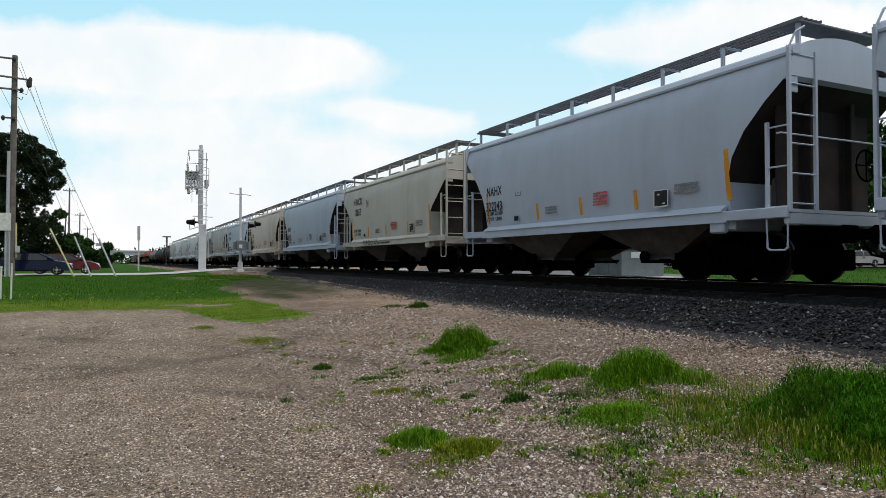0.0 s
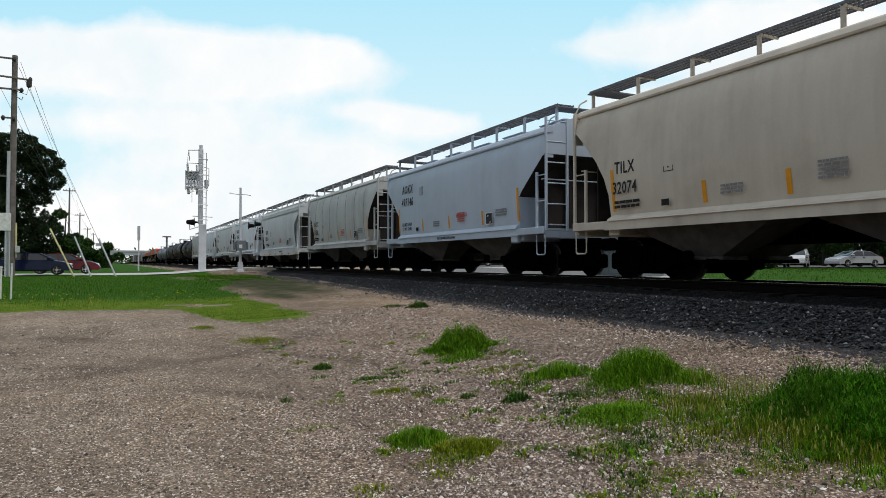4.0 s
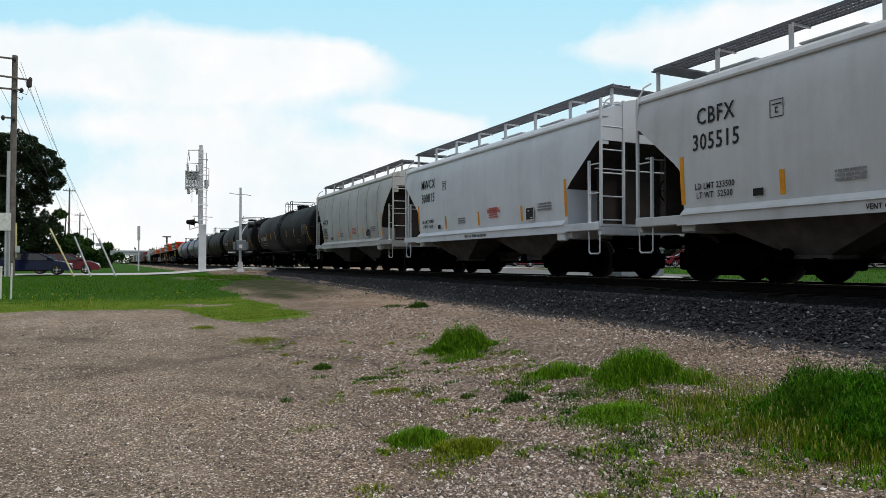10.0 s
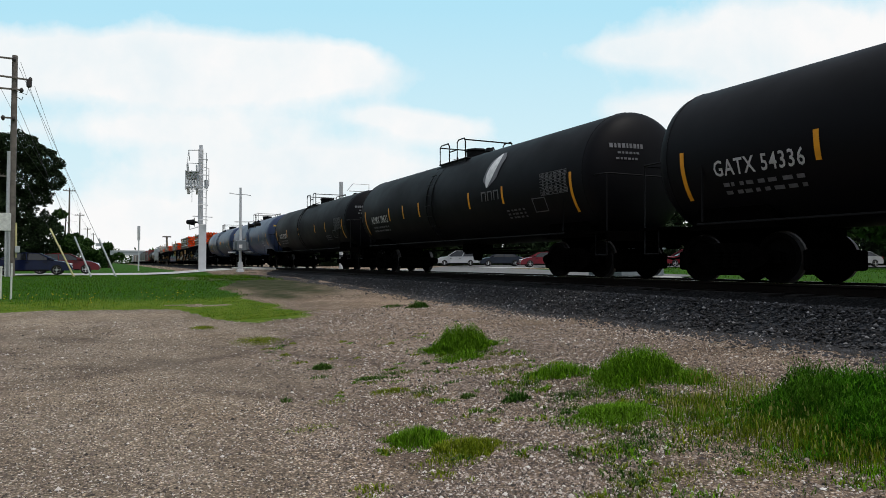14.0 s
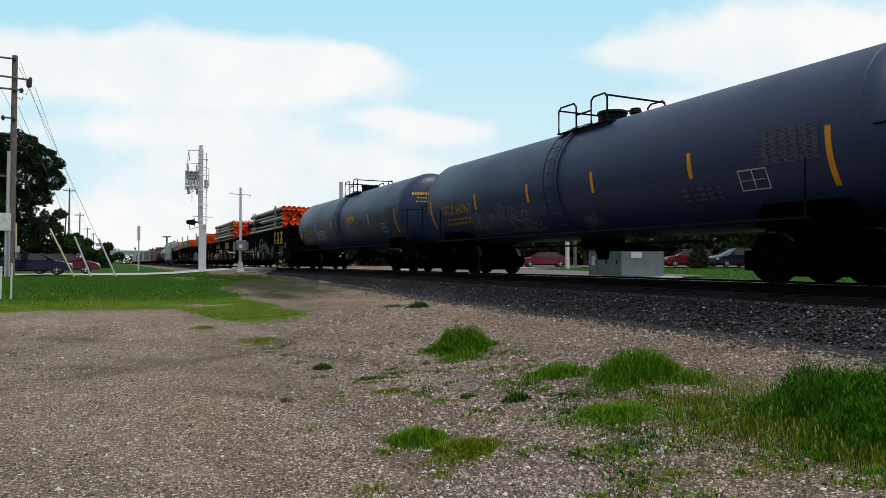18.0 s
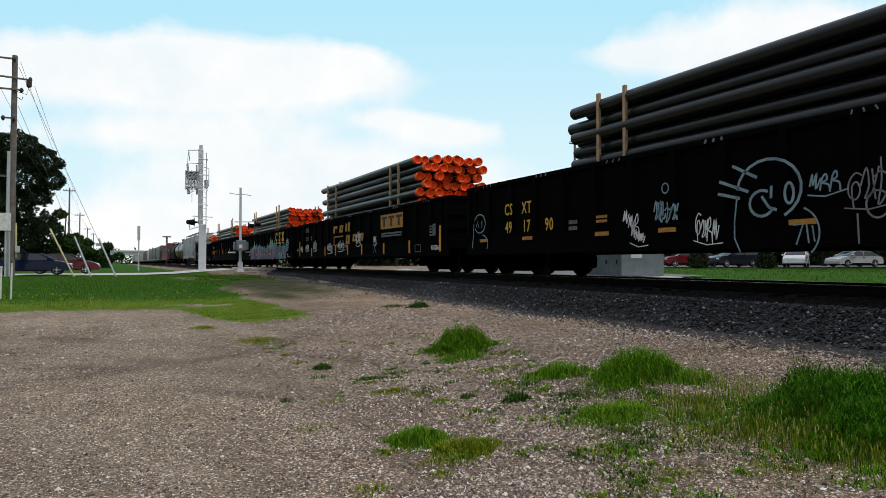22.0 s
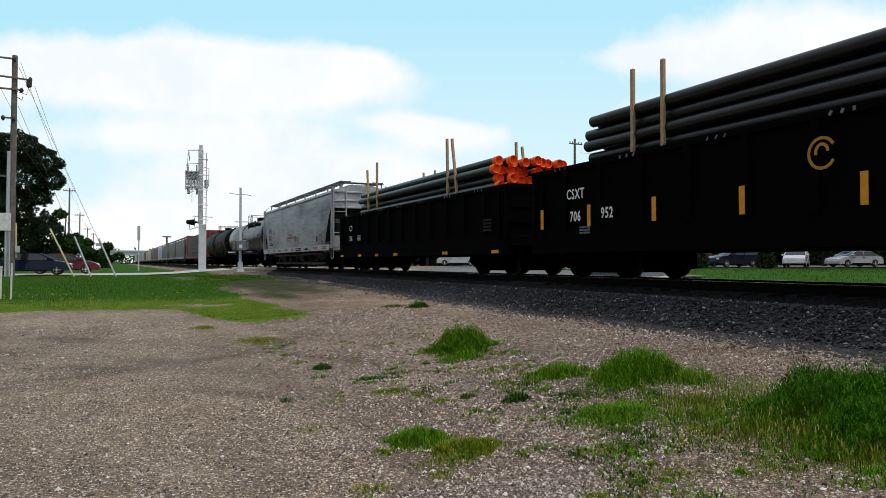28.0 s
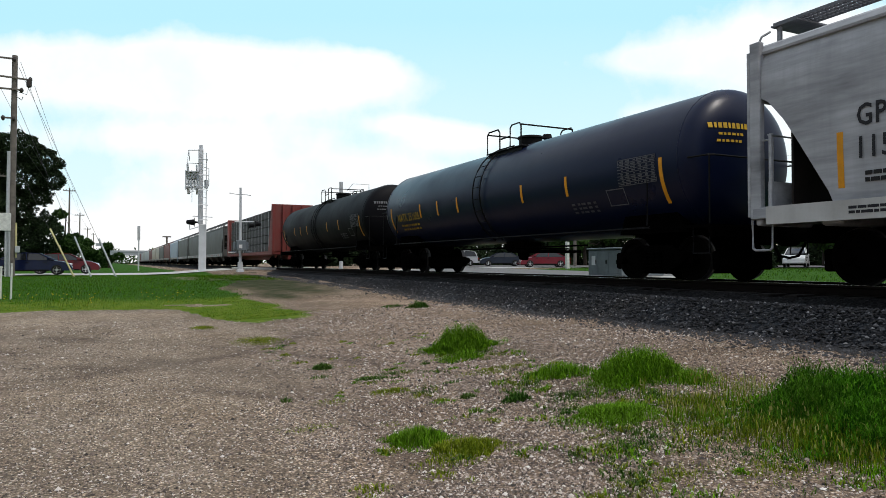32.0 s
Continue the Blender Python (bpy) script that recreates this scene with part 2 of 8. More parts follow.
def thing(name, label, category, m, group="", kind=""):
    ob = new(name)
    ob.empty_display_size = 0.3
    ob.matrix_basis = m if isinstance(m, Matrix) else Matrix.Translation(m)
    return tagged(ob, label, category, group, kind)


def letters(text, size, key="", bold=0.0, narrow=0.75, slant=0.0):
    """The mesh of a written line, in the x-z plane, standing on z = 0, centred."""
    key = "letters " + text + str(size) + str(bold) + str(slant)
    if key not in KEPT:
        cu = bpy.data.curves.new("lettering", "FONT")
        cu.body, cu.size, cu.align_x, cu.resolution_u, cu.offset, cu.extrude = text, size * 1.37, "CENTER", 2, bold, 0.002
        cu.space_character = 1.12
        ob = bpy.data.objects.new("lettering", cu)
        scene.collection.objects.link(ob)
        me = bpy.data.meshes.new_from_object(ob.evaluated_get(bpy.context.evaluated_depsgraph_get()))
        bpy.data.objects.remove(ob)
        me.transform(Matrix.Rotation(radians(90), 4, "X") @ Matrix(((narrow, slant, 0, 0), (0, 1, 0, 0), (0, 0, 1, 0), (0, 0, 0, 1))))
        me.materials.clear()
        KEPT[key] = me
    return KEPT[key]


# all written lines, made while the scene is still empty
UPRIGHT = ("CBFX", "305515", "MWCX", "300815")
for line in (("NAHX", 0.27, 0.006),("322243", 0.27, 0.006),("LD LMT 231600", 0.12, 0.002),("LT WT  54400", 0.12, 0.002),("HWCX", 0.32, 0.004),("10052", 0.32, 0.004),("LD LMT 233700", 0.12, 0.002),("LT WT  52300", 0.12, 0.002),("321467", 0.27, 0.006),("LD LMT 232000", 0.12, 0.002),("LT WT  54000", 0.12, 0.002),("TILX", 0.27, 0.006),("32074", 0.27, 0.006),("AOKX", 0.32, 0.004),("497146", 0.32, 0.004),("LD LMT 233600", 0.12, 0.002),("LT WT  53400", 0.12, 0.002),("HWCX", 0.27, 0.006),("11636", 0.27, 0.006),("SHPX", 0.27, 0.006),("435216", 0.27, 0.006),("482747", 0.32, 0.004),("LD LMT 234000", 0.12, 0.002),("LT WT  52000", 0.12, 0.002),("CBFX", 0.32, 0.004),("305515", 0.32, 0.004),("LD LMT 233500", 0.12, 0.002),("LT WT  52500", 0.12, 0.002),("MWCX", 0.32, 0.004),("300815", 0.32, 0.004),("LD LMT 233400", 0.12, 0.002),("LT WT  52600", 0.12, 0.002),("12462", 0.27, 0.006),("LD LMT 232500", 0.12, 0.002),("LT WT  53500", 0.12, 0.002),("GATX 54336", 0.3, 0.006),("ADMX 28832", 0.3, 0.006),("NATX 252079", 0.3, 0.006),("UTLX 643967", 0.3, 0.006),("UTLX 640093", 0.3, 0.006),("CS", 0.33, 0.006),("XT", 0.33, 0.006),("49", 0.33, 0.006),("17", 0.33, 0.006),("90", 0.33, 0.006),("GNTX", 0.24, 0.006),("2974", 0.24, 0.006),("18", 0.24, 0.006),("RSG20A", 0.16, 0.004),("CSXT", 0.24, 0.006),("491839", 0.24, 0.006),("CSXT", 0.25, 0.006),("706", 0.25, 0.006),("952", 0.25, 0.006),("CO", 0.25, 0.006),("356", 0.25, 0.006),("436", 0.25, 0.006),("GPFX", 0.33, 0.006),("11507", 0.33, 0.006),("NATX 251606", 0.3, 0.006),("DO NOT HAMMER ON SIDES OF CAR", 0.12, 0.003),("WARNING", 0.14, 0.003),("VENT CAR WHEN UNLOADING", 0.085, 0.002),("OUTLET MUST BE IN OPENED", 0.08, 0.002),("POSITION BEFORE SHIPPING CAR", 0.08, 0.002),("CLOSE ALL VALVES", 0.08, 0.002)):
    letters(line[0], line[1], bold=line[2], slant=0.08 if line[1] == 0.32 and line[0] not in UPRIGHT else 0.0)


# near side of a car: a written line faces -x and reads towards -y
def side_text(car, text, size, y, z, x, mat, name="stencil", tilt=0.0, bold=0.006, slant=0.0):
    m = Matrix.Translation((x, y, z)) @ Matrix.Rotation(radians(-90), 4, "Z") @ Matrix.Rotation(radians(tilt), 4, "X")
    return part(name, letters(text, size, bold=bold, slant=slant), mat, car, at=m)


def bars(car, y, z, x, w, h, rows, mat, name="stencil_block", seed=1, tilt=0.0):
    """Small print as rows of broken bars on the near side."""
    rnd, mb = random.Random(seed), MB()
    step = h / rows
    for r in range(rows):
        a = -w / 2
        while a < w / 2 - 0.02:
            b = min(w / 2, a + rnd.uniform(0.08, 0.3) * w)
            mb.box(-0.002, 0.002, a, b - 0.015, r * step, r * step + step * 0.62)
            a = b
    m = Matrix.Translation((x, y, z)) @ Matrix.Rotation(radians(tilt), 4, "Y")
    return tagged(part(name, mb, mat, car, at=m), kind="stuff")
# ---- rail car parts, shared ----
def wheel_mesh():
    prof = [(-0.07, 0.05), (-0.07, 0.12), (-0.02, 0.17), (-0.015, 0.33), (-0.065, 0.37), (-0.065, 0.452), (0.05, 0.462), (0.06, 0.487), (0.08, 0.487), (0.085, 0.37), (0.03, 0.33), (0.03, 0.17), (0.07, 0.12), (0.07, 0.05)]
    return MB().lathe(prof, 28, "x")


def tread_mesh():
    """The rolled rim, an open ring."""
    mb = MB().lathe([(-0.064, 0.4535), (0.049, 0.4635), (0.058, 0.4875), (0.078, 0.4885)], 28, "x")
    mb.f = mb.f[:-2]
    return mb


def side_frame_mesh():
    mb = MB()
    poly = [(-1.12, 0.36), (-1.12, 0.56), (-0.72, 0.60), (-0.42, 0.74), (0.42, 0.74), (0.72, 0.60), (1.12, 0.56), (1.12, 0.36), (0.80, 0.34), (0.42, 0.18), (-0.42, 0.18), (-0.80, 0.34)]
    mb.prism(poly, "x", -0.07, 0.07)
    for y in (-0.889, 0.889):
        mb.lathe([(-0.20, 0.07), (-0.20, 0.11), (-0.06, 0.13), (0.06, 0.13)], 12, "x", (0, y, 0.457))
    for y in (-0.2, 0, 0.2):
        for k in range(5):
            mb.lathe([(0.26 + k * 0.07, 0.07), (0.29 + k * 0.07, 0.085), (0.325 + k * 0.07, 0.07)], 10, "z", (-0.09, y, 0))
    return mb


def coupler_mesh():
    mb = MB().box(-0.09, 0.09, -0.75, 0.0, 0.76, 0.94, 0.02)
    mb.box(-0.16, 0.16, -0.22, 0.06, 0.68, 1.0, 0.05)
    mb.tube([(0.18, -0.3, 0.75), (0.25, -0.1, 0.5), (0.2, 0.1, 0.45)], 0.025)
    return mb


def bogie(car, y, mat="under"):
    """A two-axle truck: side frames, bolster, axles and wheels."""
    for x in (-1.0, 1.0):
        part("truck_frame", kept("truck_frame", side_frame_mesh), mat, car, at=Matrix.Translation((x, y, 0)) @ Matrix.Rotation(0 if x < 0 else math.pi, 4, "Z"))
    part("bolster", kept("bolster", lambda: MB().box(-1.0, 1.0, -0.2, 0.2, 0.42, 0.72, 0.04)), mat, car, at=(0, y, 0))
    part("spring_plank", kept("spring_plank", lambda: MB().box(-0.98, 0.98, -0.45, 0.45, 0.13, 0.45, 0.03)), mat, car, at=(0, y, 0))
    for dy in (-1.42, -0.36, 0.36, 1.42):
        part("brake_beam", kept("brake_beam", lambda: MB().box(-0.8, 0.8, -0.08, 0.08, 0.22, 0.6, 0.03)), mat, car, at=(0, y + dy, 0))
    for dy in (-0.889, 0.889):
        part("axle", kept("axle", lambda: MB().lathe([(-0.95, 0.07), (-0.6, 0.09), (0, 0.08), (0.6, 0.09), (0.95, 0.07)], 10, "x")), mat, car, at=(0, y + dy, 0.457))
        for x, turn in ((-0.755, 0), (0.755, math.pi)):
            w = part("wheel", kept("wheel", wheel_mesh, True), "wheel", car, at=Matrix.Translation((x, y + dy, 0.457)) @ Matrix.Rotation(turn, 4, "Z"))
            part("tread", kept("tread", tread_mesh, True), "tread", w)
            WHEELS.append((w, turn))


WHEELS, TRAIN = [], []


def car_thing(name, label, category, tau, group):
    """A rail car; tau: where its middle stands along the track at the start."""
    ob = thing(name, label, category, (TRACK_X, tau, RAIL_Z), group)
    TRAIN.append((ob, tau))
    return ob


def ladder(car, x0, y0, x1, y1, z0, z1, mat, step=0.42, name="ladder", r=0.022, single=False):
    """Two stiles with rungs."""
    mb = MB() if single else MB().box(x0 - 0.03, x0 + 0.03, y0 - 0.03, y0 + 0.03, z0, z1, 0.006)
    lad = part(name, mb.box(x1 - 0.03, x1 + 0.03, y1 - 0.03, y1 + 0.03, z0, z1, 0.006), mat, car)
    n = max(2, int((z1 - z0 - 0.2) / step))
    for i in range(n):
        z = z0 + 0.15 + i * (z1 - z0 - 0.25) / (n - 1)
        key = "rung %.2f %.2f" % (x1 - x0, y1 - y0)
        part("rung", kept(key, lambda: MB().tube([(0, 0, 0), (x1 - x0, y1 - y0, 0)], 0.016, 5)), mat, lad, at=(x0, y0, z))
    return lad


# ---- covered hoppers ----
def cut_line(style, hl, sill, eave):
    """Points (distance from the end, height) of the lower edge of the side sheet at a car's end."""
    d = eave - sill
    if style == "flat":
        return [(0.0, sill + 0.74 * d), (0.12, sill + 0.72 * d), (1.08, sill + 0.40 * d), (1.22, sill + 0.34 * d), (1.28, sill)]
    if style == "round":
        return [(0.0, sill + 0.82 * d), (0.10, sill + 0.80 * d), (0.45, sill + 0.68 * d), (0.85, sill + 0.52 * d), (1.12, sill + 0.36 * d), (1.25, sill + 0.20 * d), (1.24, sill)]
    if style == "flow":
        return [(a, sill + b * d) for a, b in ((0.0, 0.80), (0.25, 0.765), (0.5, 0.706), (0.85, 0.615), (1.14, 0.517), (1.31, 0.39), (1.36, 0.257), (1.31, 0.14), (1.19, 0.06), (1.05, 0.0))]
    return [(a, sill + b * d) for a, b in ((0.0, 0.72), (0.3, 0.66), (0.6, 0.53), (0.87, 0.375), (1.15, 0.2), (1.34, 0.08), (1.42, 0.0))]


def FLAT_STRIPS(hl):
    return (-hl + 1.3, -hl + 3.3, 0.0, hl - 3.45, hl - 1.28)


BIG_STRIPS = (7.1, 4.4, 1.5, -1.65, -4.8, -7.0)
BULGE = {"flat": 0.07, "round": 0.13, "flow": 0.16}


def side_x(style, hw, s):
    """Half width of the side sheet at s, from the sill (0) to the eave (1)."""
    return hw - BULGE.get(style, 0.05) * (2 * s - 1) ** 2 - 0.10 * max(0.0, (s - 0.8) / 0.2) ** 2


def hopper_body(style, hl, sill, eave, hw, crown):
    """The closed shell: side sheets, slope sheets underneath, arched roof."""
    line = cut_line(style, hl, sill, eave)
    ends = [(hl - a, z) for a, z in line]
    ys = [(-y, z) for y, z in ends] + [(y, z) for y, z in reversed(ends)]
    out = ys
    bulge = BULGE.get(style, 0.05)
    rings = []
    for y, zl in out:
        ring = []
        n = 11
        for k in range(n):
            z = eave + (zl - eave) * k / (n - 1)
            s = (z - sill) / (eave - sill)
            ring.append((-side_x(style, hw, s), y, z))
        near = list(ring)
        far = [(-p[0], p[1], p[2]) for p in reversed(ring)]
        roof = []
        for k in range(1, 8):
            a = k / 8
            x = (hw - bulge - 0.1) * (1 - 2 * a) * 0.97
            roof.append((x, y, eave + 0.05 + (crown - eave - 0.05) * math.sin(math.pi * a) ** 0.8))
        rings.append(near + far + roof)
    n, k = len(rings[0]), len(rings)
    shell, under = MB(), MB()
    pts = [p for r in rings for p in r]
    shell.v, under.v = list(pts), list(pts)
    for i in range(k - 1):
        foot = abs(rings[i][0][1] - rings[i + 1][0][1]) < 0.12 or min(abs(rings[i][0][1]), abs(rings[i + 1][0][1])) < hl - 2.0
        for j in range(n):
            f = (i * n + j, i * n + (j + 1) % n, (i + 1) * n + (j + 1) % n, (i + 1) * n + j)
            (under if j == 10 and not foot else shell).f.append(f)
    shell.f += [tuple(range(n))[::-1], tuple(range((k - 1) * n, k * n))]
    return shell, under


def trough_board(car, hl, z, x, w, mat="grating", pitch=0.075, name="running_board"):
    """An open grating walkway along one side of the roof, its bars across."""
    mb = MB()
    mb.box(x - w / 2, x - w / 2 + 0.02, -hl, hl, z - 0.05, z).box(x + w / 2 - 0.02, x + w / 2, -hl, hl, z - 0.05, z)
    n = int(2 * hl / pitch)
    for i in range(n):
        y = -hl + (i + 0.5) * 2 * hl / n
        mb.box(x - w / 2 + 0.02, x + w / 2 - 0.02, y - 0.013, y + 0.013, z - 0.035, z - 0.008)
    for k in (1, 2, 3):
        xx = x - w / 2 + w * k / 4
        mb.box(xx - 0.01, xx + 0.01, -hl, hl, z - 0.04, z - 0.012)
    return tagged(part(name, mb, mat, car), kind="stuff")


def hopper(name, label, tau, style, paint, marks=(), hl=5.6, bays=2, ribs=0, strips=True, group="covered hoppers", big=False, detail=True, weights=()):
    """A covered hopper car."""
    car = car_thing(name, label, "hopper car", tau, group)
    sill, eave, hw, crown = (1.30, {"flat": 3.84, "flow": 3.88}.get(style, 3.95), 1.60, 4.26) if not big else (1.25, 4.04, 1.62, 4.38)
    key = "%s %.2f %d" % (style, hl, big)
    part("body", kept("hopper_body " + key, lambda: hopper_body(style, hl, sill, eave, hw, crown)[0], True), paint, car)
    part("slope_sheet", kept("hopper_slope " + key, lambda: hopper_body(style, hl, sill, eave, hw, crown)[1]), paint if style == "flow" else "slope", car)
    # eave angle along each roof edge, side sill, end sill, centre sill
    for s in (-1, 1):
        part("roof_edge", kept("roof_edge %.2f" % hl, lambda: MB().prism([(-0.06, -0.13), (0.125, -0.13), (0.135, -0.09), (0.08, 0.01), (0.0, 0.06), (-0.06, 0.05)], "y", -hl - 0.02, hl + 0.02)), paint, car, at=Matrix.Translation((s * (hw - 0.13 - BULGE.get(style, 0.05)), 0, eave + 0.02)) @ Matrix.Rotation(0 if s > 0 else math.pi, 4, "Z"))
        part("side_sill", kept("side_sill %s %.2f" % (style, hl), lambda: MB().box(-0.05, 0.05, -hl, hl, 1.11 if style != "flow" else 0.87, 1.30, 0.015).box(-0.08, -0.04, -hl + 1.2, hl - 1.2, 1.09 if style != "flow" else 0.86, 1.12 if style != "flow" else 0.89)), paint, car, at=Matrix.Translation((s * (hw - 0.02), 0, 0)) @ Matrix.Rotation(0 if s < 0 else math.pi, 4, "Z"))
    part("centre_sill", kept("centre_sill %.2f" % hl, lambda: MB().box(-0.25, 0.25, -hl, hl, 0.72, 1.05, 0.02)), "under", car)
    for s in (-1, 1):
        turn = Matrix.Rotation(0 if s < 0 else math.pi, 4, "Z")
        part("end_platform", kept("end_platform %.2f" % hl, lambda: MB().box(-1.56, 1.56, -hl, -hl + 1.35, 1.20, 1.26).box(-1.56, 1.56, -hl, -hl + 0.12, 1.0, 1.2, 0.02).box(-1.5, 1.5, -hl + 1.15, -hl + 1.5, 0.95, 1.2, 0.03)), paint, car, at=turn)
        part("bolster_pad", kept("bolster_pad %.2f" % hl, lambda: MB().box(-1.62, -1.48, -hl + 1.28, -hl + 1.62, 0.90, 1.12, 0.03)), paint, car, at=turn)
        part("coupler", kept("coupler", coupler_mesh), "under", car, at=Matrix.Translation((0, s * (hl + 0.62), 0)) @ Matrix.Rotation(0 if s > 0 else math.pi, 4, "Z"))
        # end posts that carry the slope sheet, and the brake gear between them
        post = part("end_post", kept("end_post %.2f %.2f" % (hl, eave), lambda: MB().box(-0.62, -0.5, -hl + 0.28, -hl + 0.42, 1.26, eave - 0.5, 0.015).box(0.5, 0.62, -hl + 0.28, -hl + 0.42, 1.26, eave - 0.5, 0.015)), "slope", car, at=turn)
        # dark plates added to close the view through the end
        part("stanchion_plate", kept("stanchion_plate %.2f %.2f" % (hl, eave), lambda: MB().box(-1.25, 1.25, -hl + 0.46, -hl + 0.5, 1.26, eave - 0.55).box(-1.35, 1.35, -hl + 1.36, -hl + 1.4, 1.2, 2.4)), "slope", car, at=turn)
        # corner ladders on the near and the far side
        top = eave + 0.3 if style == "flat" else eave + 0.1 if big else eave - 0.02
        for sx in (-1, 1):
            x = sx * (hw - 0.05)
            ye = s * (hl + (0.10 if big else 0.0))
            if (s < 0) == (sx < 0):
                ladder(car, x, ye, x - sx * 0.66, ye, 1.2, top, paint)
            lad = ladder(car, x, ye, x, ye - s * 0.42, 1.15, 2.75 if s < 0 else 2.55, paint, 0.4, "side_ladder", single=True)
            if (s < 0) != (sx < 0):
                part("corner_stile", kept("corner_stile %.2f" % eave, lambda: MB().box(-0.03, 0.03, -0.03, 0.03, 1.15, eave - 0.02, 0.006)), paint, car, at=(x, ye, 0))
            part("stirrup", kept("stirrup", lambda: MB().tube([(0, -0.2, 1.1), (0, -0.19, 0.62), (0, -0.14, 0.58), (0, 0.14, 0.58), (0, 0.19, 0.62), (0, 0.2, 1.1)], 0.02)), paint, car, at=(x, ye - s * 0.24, 0))
        part("grab_rail", kept("grab_rail", lambda: MB().tube([(-1.5, 0, 2.55), (-1.5, -0.08, 2.55), (1.5, -0.08, 2.55), (1.5, 0, 2.55)], 0.016, 5)), paint, car, at=Matrix.Translation((0, s * (hl - 0.28), 0)) @ turn)
    part("brake_reservoir", kept("brake_reservoir", lambda: MB().lathe([(-0.62, 0.05), (-0.6, 0.18), (-0.5, 0.23), (0.5, 0.23), (0.6, 0.18), (0.62, 0.05)], 14, "x", (0.1, 0, 1.75)).box(-0.9, -0.55, -0.15, 0.15, 1.26, 1.9, 0.03).tube([(-0.7, -0.1, 1.9), (-0.7, -0.2, 2.4), (-0.2, -0.2, 2.6)], 0.02)), "bay", car, at=(0, -hl + 0.72, 0))
    part("brake_wheel", kept("brake_wheel", lambda: MB().tube([(0.28 * math.cos(t), 0, 0.28 * math.sin(t)) for t in (k * math.pi / 8 for k in range(17))], 0.018, 5).tube([(-0.28, 0, 0), (0.28, 0, 0)], 0.012, 5).tube([(0, 0, -0.28), (0, 0, 0.28)], 0.012, 5)), "under", car, at=(0.55, -hl + 0.05, 2.1))
    if big:
        for s in (-1, 1):
            turn = Matrix.Rotation(0 if s < 0 else math.pi, 4, "Z")
            for sx in (-1, 1):
                part("corner_post", kept("corner_post %.2f" % hl, lambda: MB().box(-0.07, 0.07, -hl - 0.04, -hl + 0.16, 1.1, eave + 0.12, 0.02)), paint, car, at=turn @ Matrix.Translation((sx * (hw - 0.04), 0, 0)))
            for z in (3.98, 3.55, 3.2):
                part("end_rib", kept("end_rib %.2f" % hl, lambda: MB().box(-hw + 0.1, hw - 0.1, -hl - 0.06, -hl + 0.05, -0.05, 0.05, 0.02)), paint, car, at=turn @ Matrix.Translation((0, 0, z)))
            part("end_wall", kept("end_wall %.2f" % hl, lambda: MB().box(-hw + 0.05, hw - 0.05, -hl - 0.01, -hl + 0.04, 3.2, eave)), paint, car, at=turn)
            part("end_pan", kept("end_pan %.2f" % hl, lambda: MB().box(-hw + 0.12, hw - 0.12, -hl + 0.2, -hl + 0.26, 1.26, 1.75)), paint, car, at=turn)
        part("sill_band", kept("sill_band %.2f" % hl, lambda: MB().box(-0.012, 0, -hl + 0.3, hl - 0.3, 0, 0.3)), "grey", car, at=(-hw - 0.055, 0, 1.01))
        for z, x in ((0.86, -1.35), (0.32, -1.2)) if detail else ():
            part("outlet_pipe", MB().tube([(x, -hl + 2.6, z), (x, hl - 2.6, z)], 0.07, 8), "bay", car)
        for i in range(7 if detail else 0):
            y = -4.8 + i * 1.6
            part("pipe_hanger", MB().box(-1.32, -1.28, y - 0.02, y + 0.02, 0.32, 1.0), "bay", car)
        for k in range(9):
            bars(car, -hl + 1.2 + k * 1.75, 1.1, -hw - 0.07, 0.8, 0.14, 2, ("ink", "red_ink", "ink")[k % 3], seed=k)
    # hopper bays
    span = (hl - 1.35) / bays * 2
    for b in range(bays):
        yc = (b - (bays - 1) / 2) * span
        h = span * 0.47
        def bay():
            mb = MB()
            for sx in (-1, 1):
                xa, xb = sx * 0.3, sx * 1.42
                mb.loft([[(xa, -h, 1.24), (xb, -h, 1.24), (xb, h, 1.24), (xa, h, 1.24)], [(xa, -0.35, 0.5), (sx * 0.95, -0.35, 0.5), (sx * 0.95, 0.35, 0.5), (xa, 0.35, 0.5)]])
                mb.box(xa, sx * 1.0, -0.42, 0.42, 0.42, 0.5, 0.01)
            return mb
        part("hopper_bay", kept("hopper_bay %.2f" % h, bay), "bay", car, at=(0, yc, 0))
        part("outlet_gate", kept("outlet_gate", lambda: MB().box(-1.1, 1.1, -0.5, 0.5, 0.36, 0.42, 0.01).tube([(-1.3, -0.3, 0.42), (1.3, -0.3, 0.42)], 0.03).lathe([(-1.22, 0.05), (-1.2, 0.12), (-1.12, 0.12), (-1.1, 0.05)], 10, "x", (0, 0.3, 0.5))), "under", car, at=(0, yc, 0))
    # roof: walkways, their brackets, hatches
    zb = crown + 0.27 if not big else crown + 0.19
    xb = 0.88
    for s in (-1, 1):
        b = trough_board(car, hl - 0.05, zb, s * xb, 0.52, pitch=0.075 if detail else 0.3)
        n = 8
        for i in range(n):
            y = -hl + 0.15 + i * (2 * hl - 0.3) / (n - 1)
            part("bracket", kept("board_bracket", lambda: MB().box(-0.03, 0.03, -0.035, 0.035, -0.52, -0.02, 0.005).box(-0.03, 0.5, -0.02, 0.02, -0.07, -0.03)), paint, b, at=Matrix.Translation((s * (xb + 0.22), y, zb)) @ Matrix.Rotation(0 if s < 0 else math.pi, 4, "Z"))
    for s in (-1, 1):
        part("end_board", kept("end_board", lambda: MB().box(-1.2, 1.2, -0.25, 0.25, -0.03, 0)), "grating", car, at=(0, s * (hl - 0.3), zb - 0.06))
    n = 5 if not big else 8
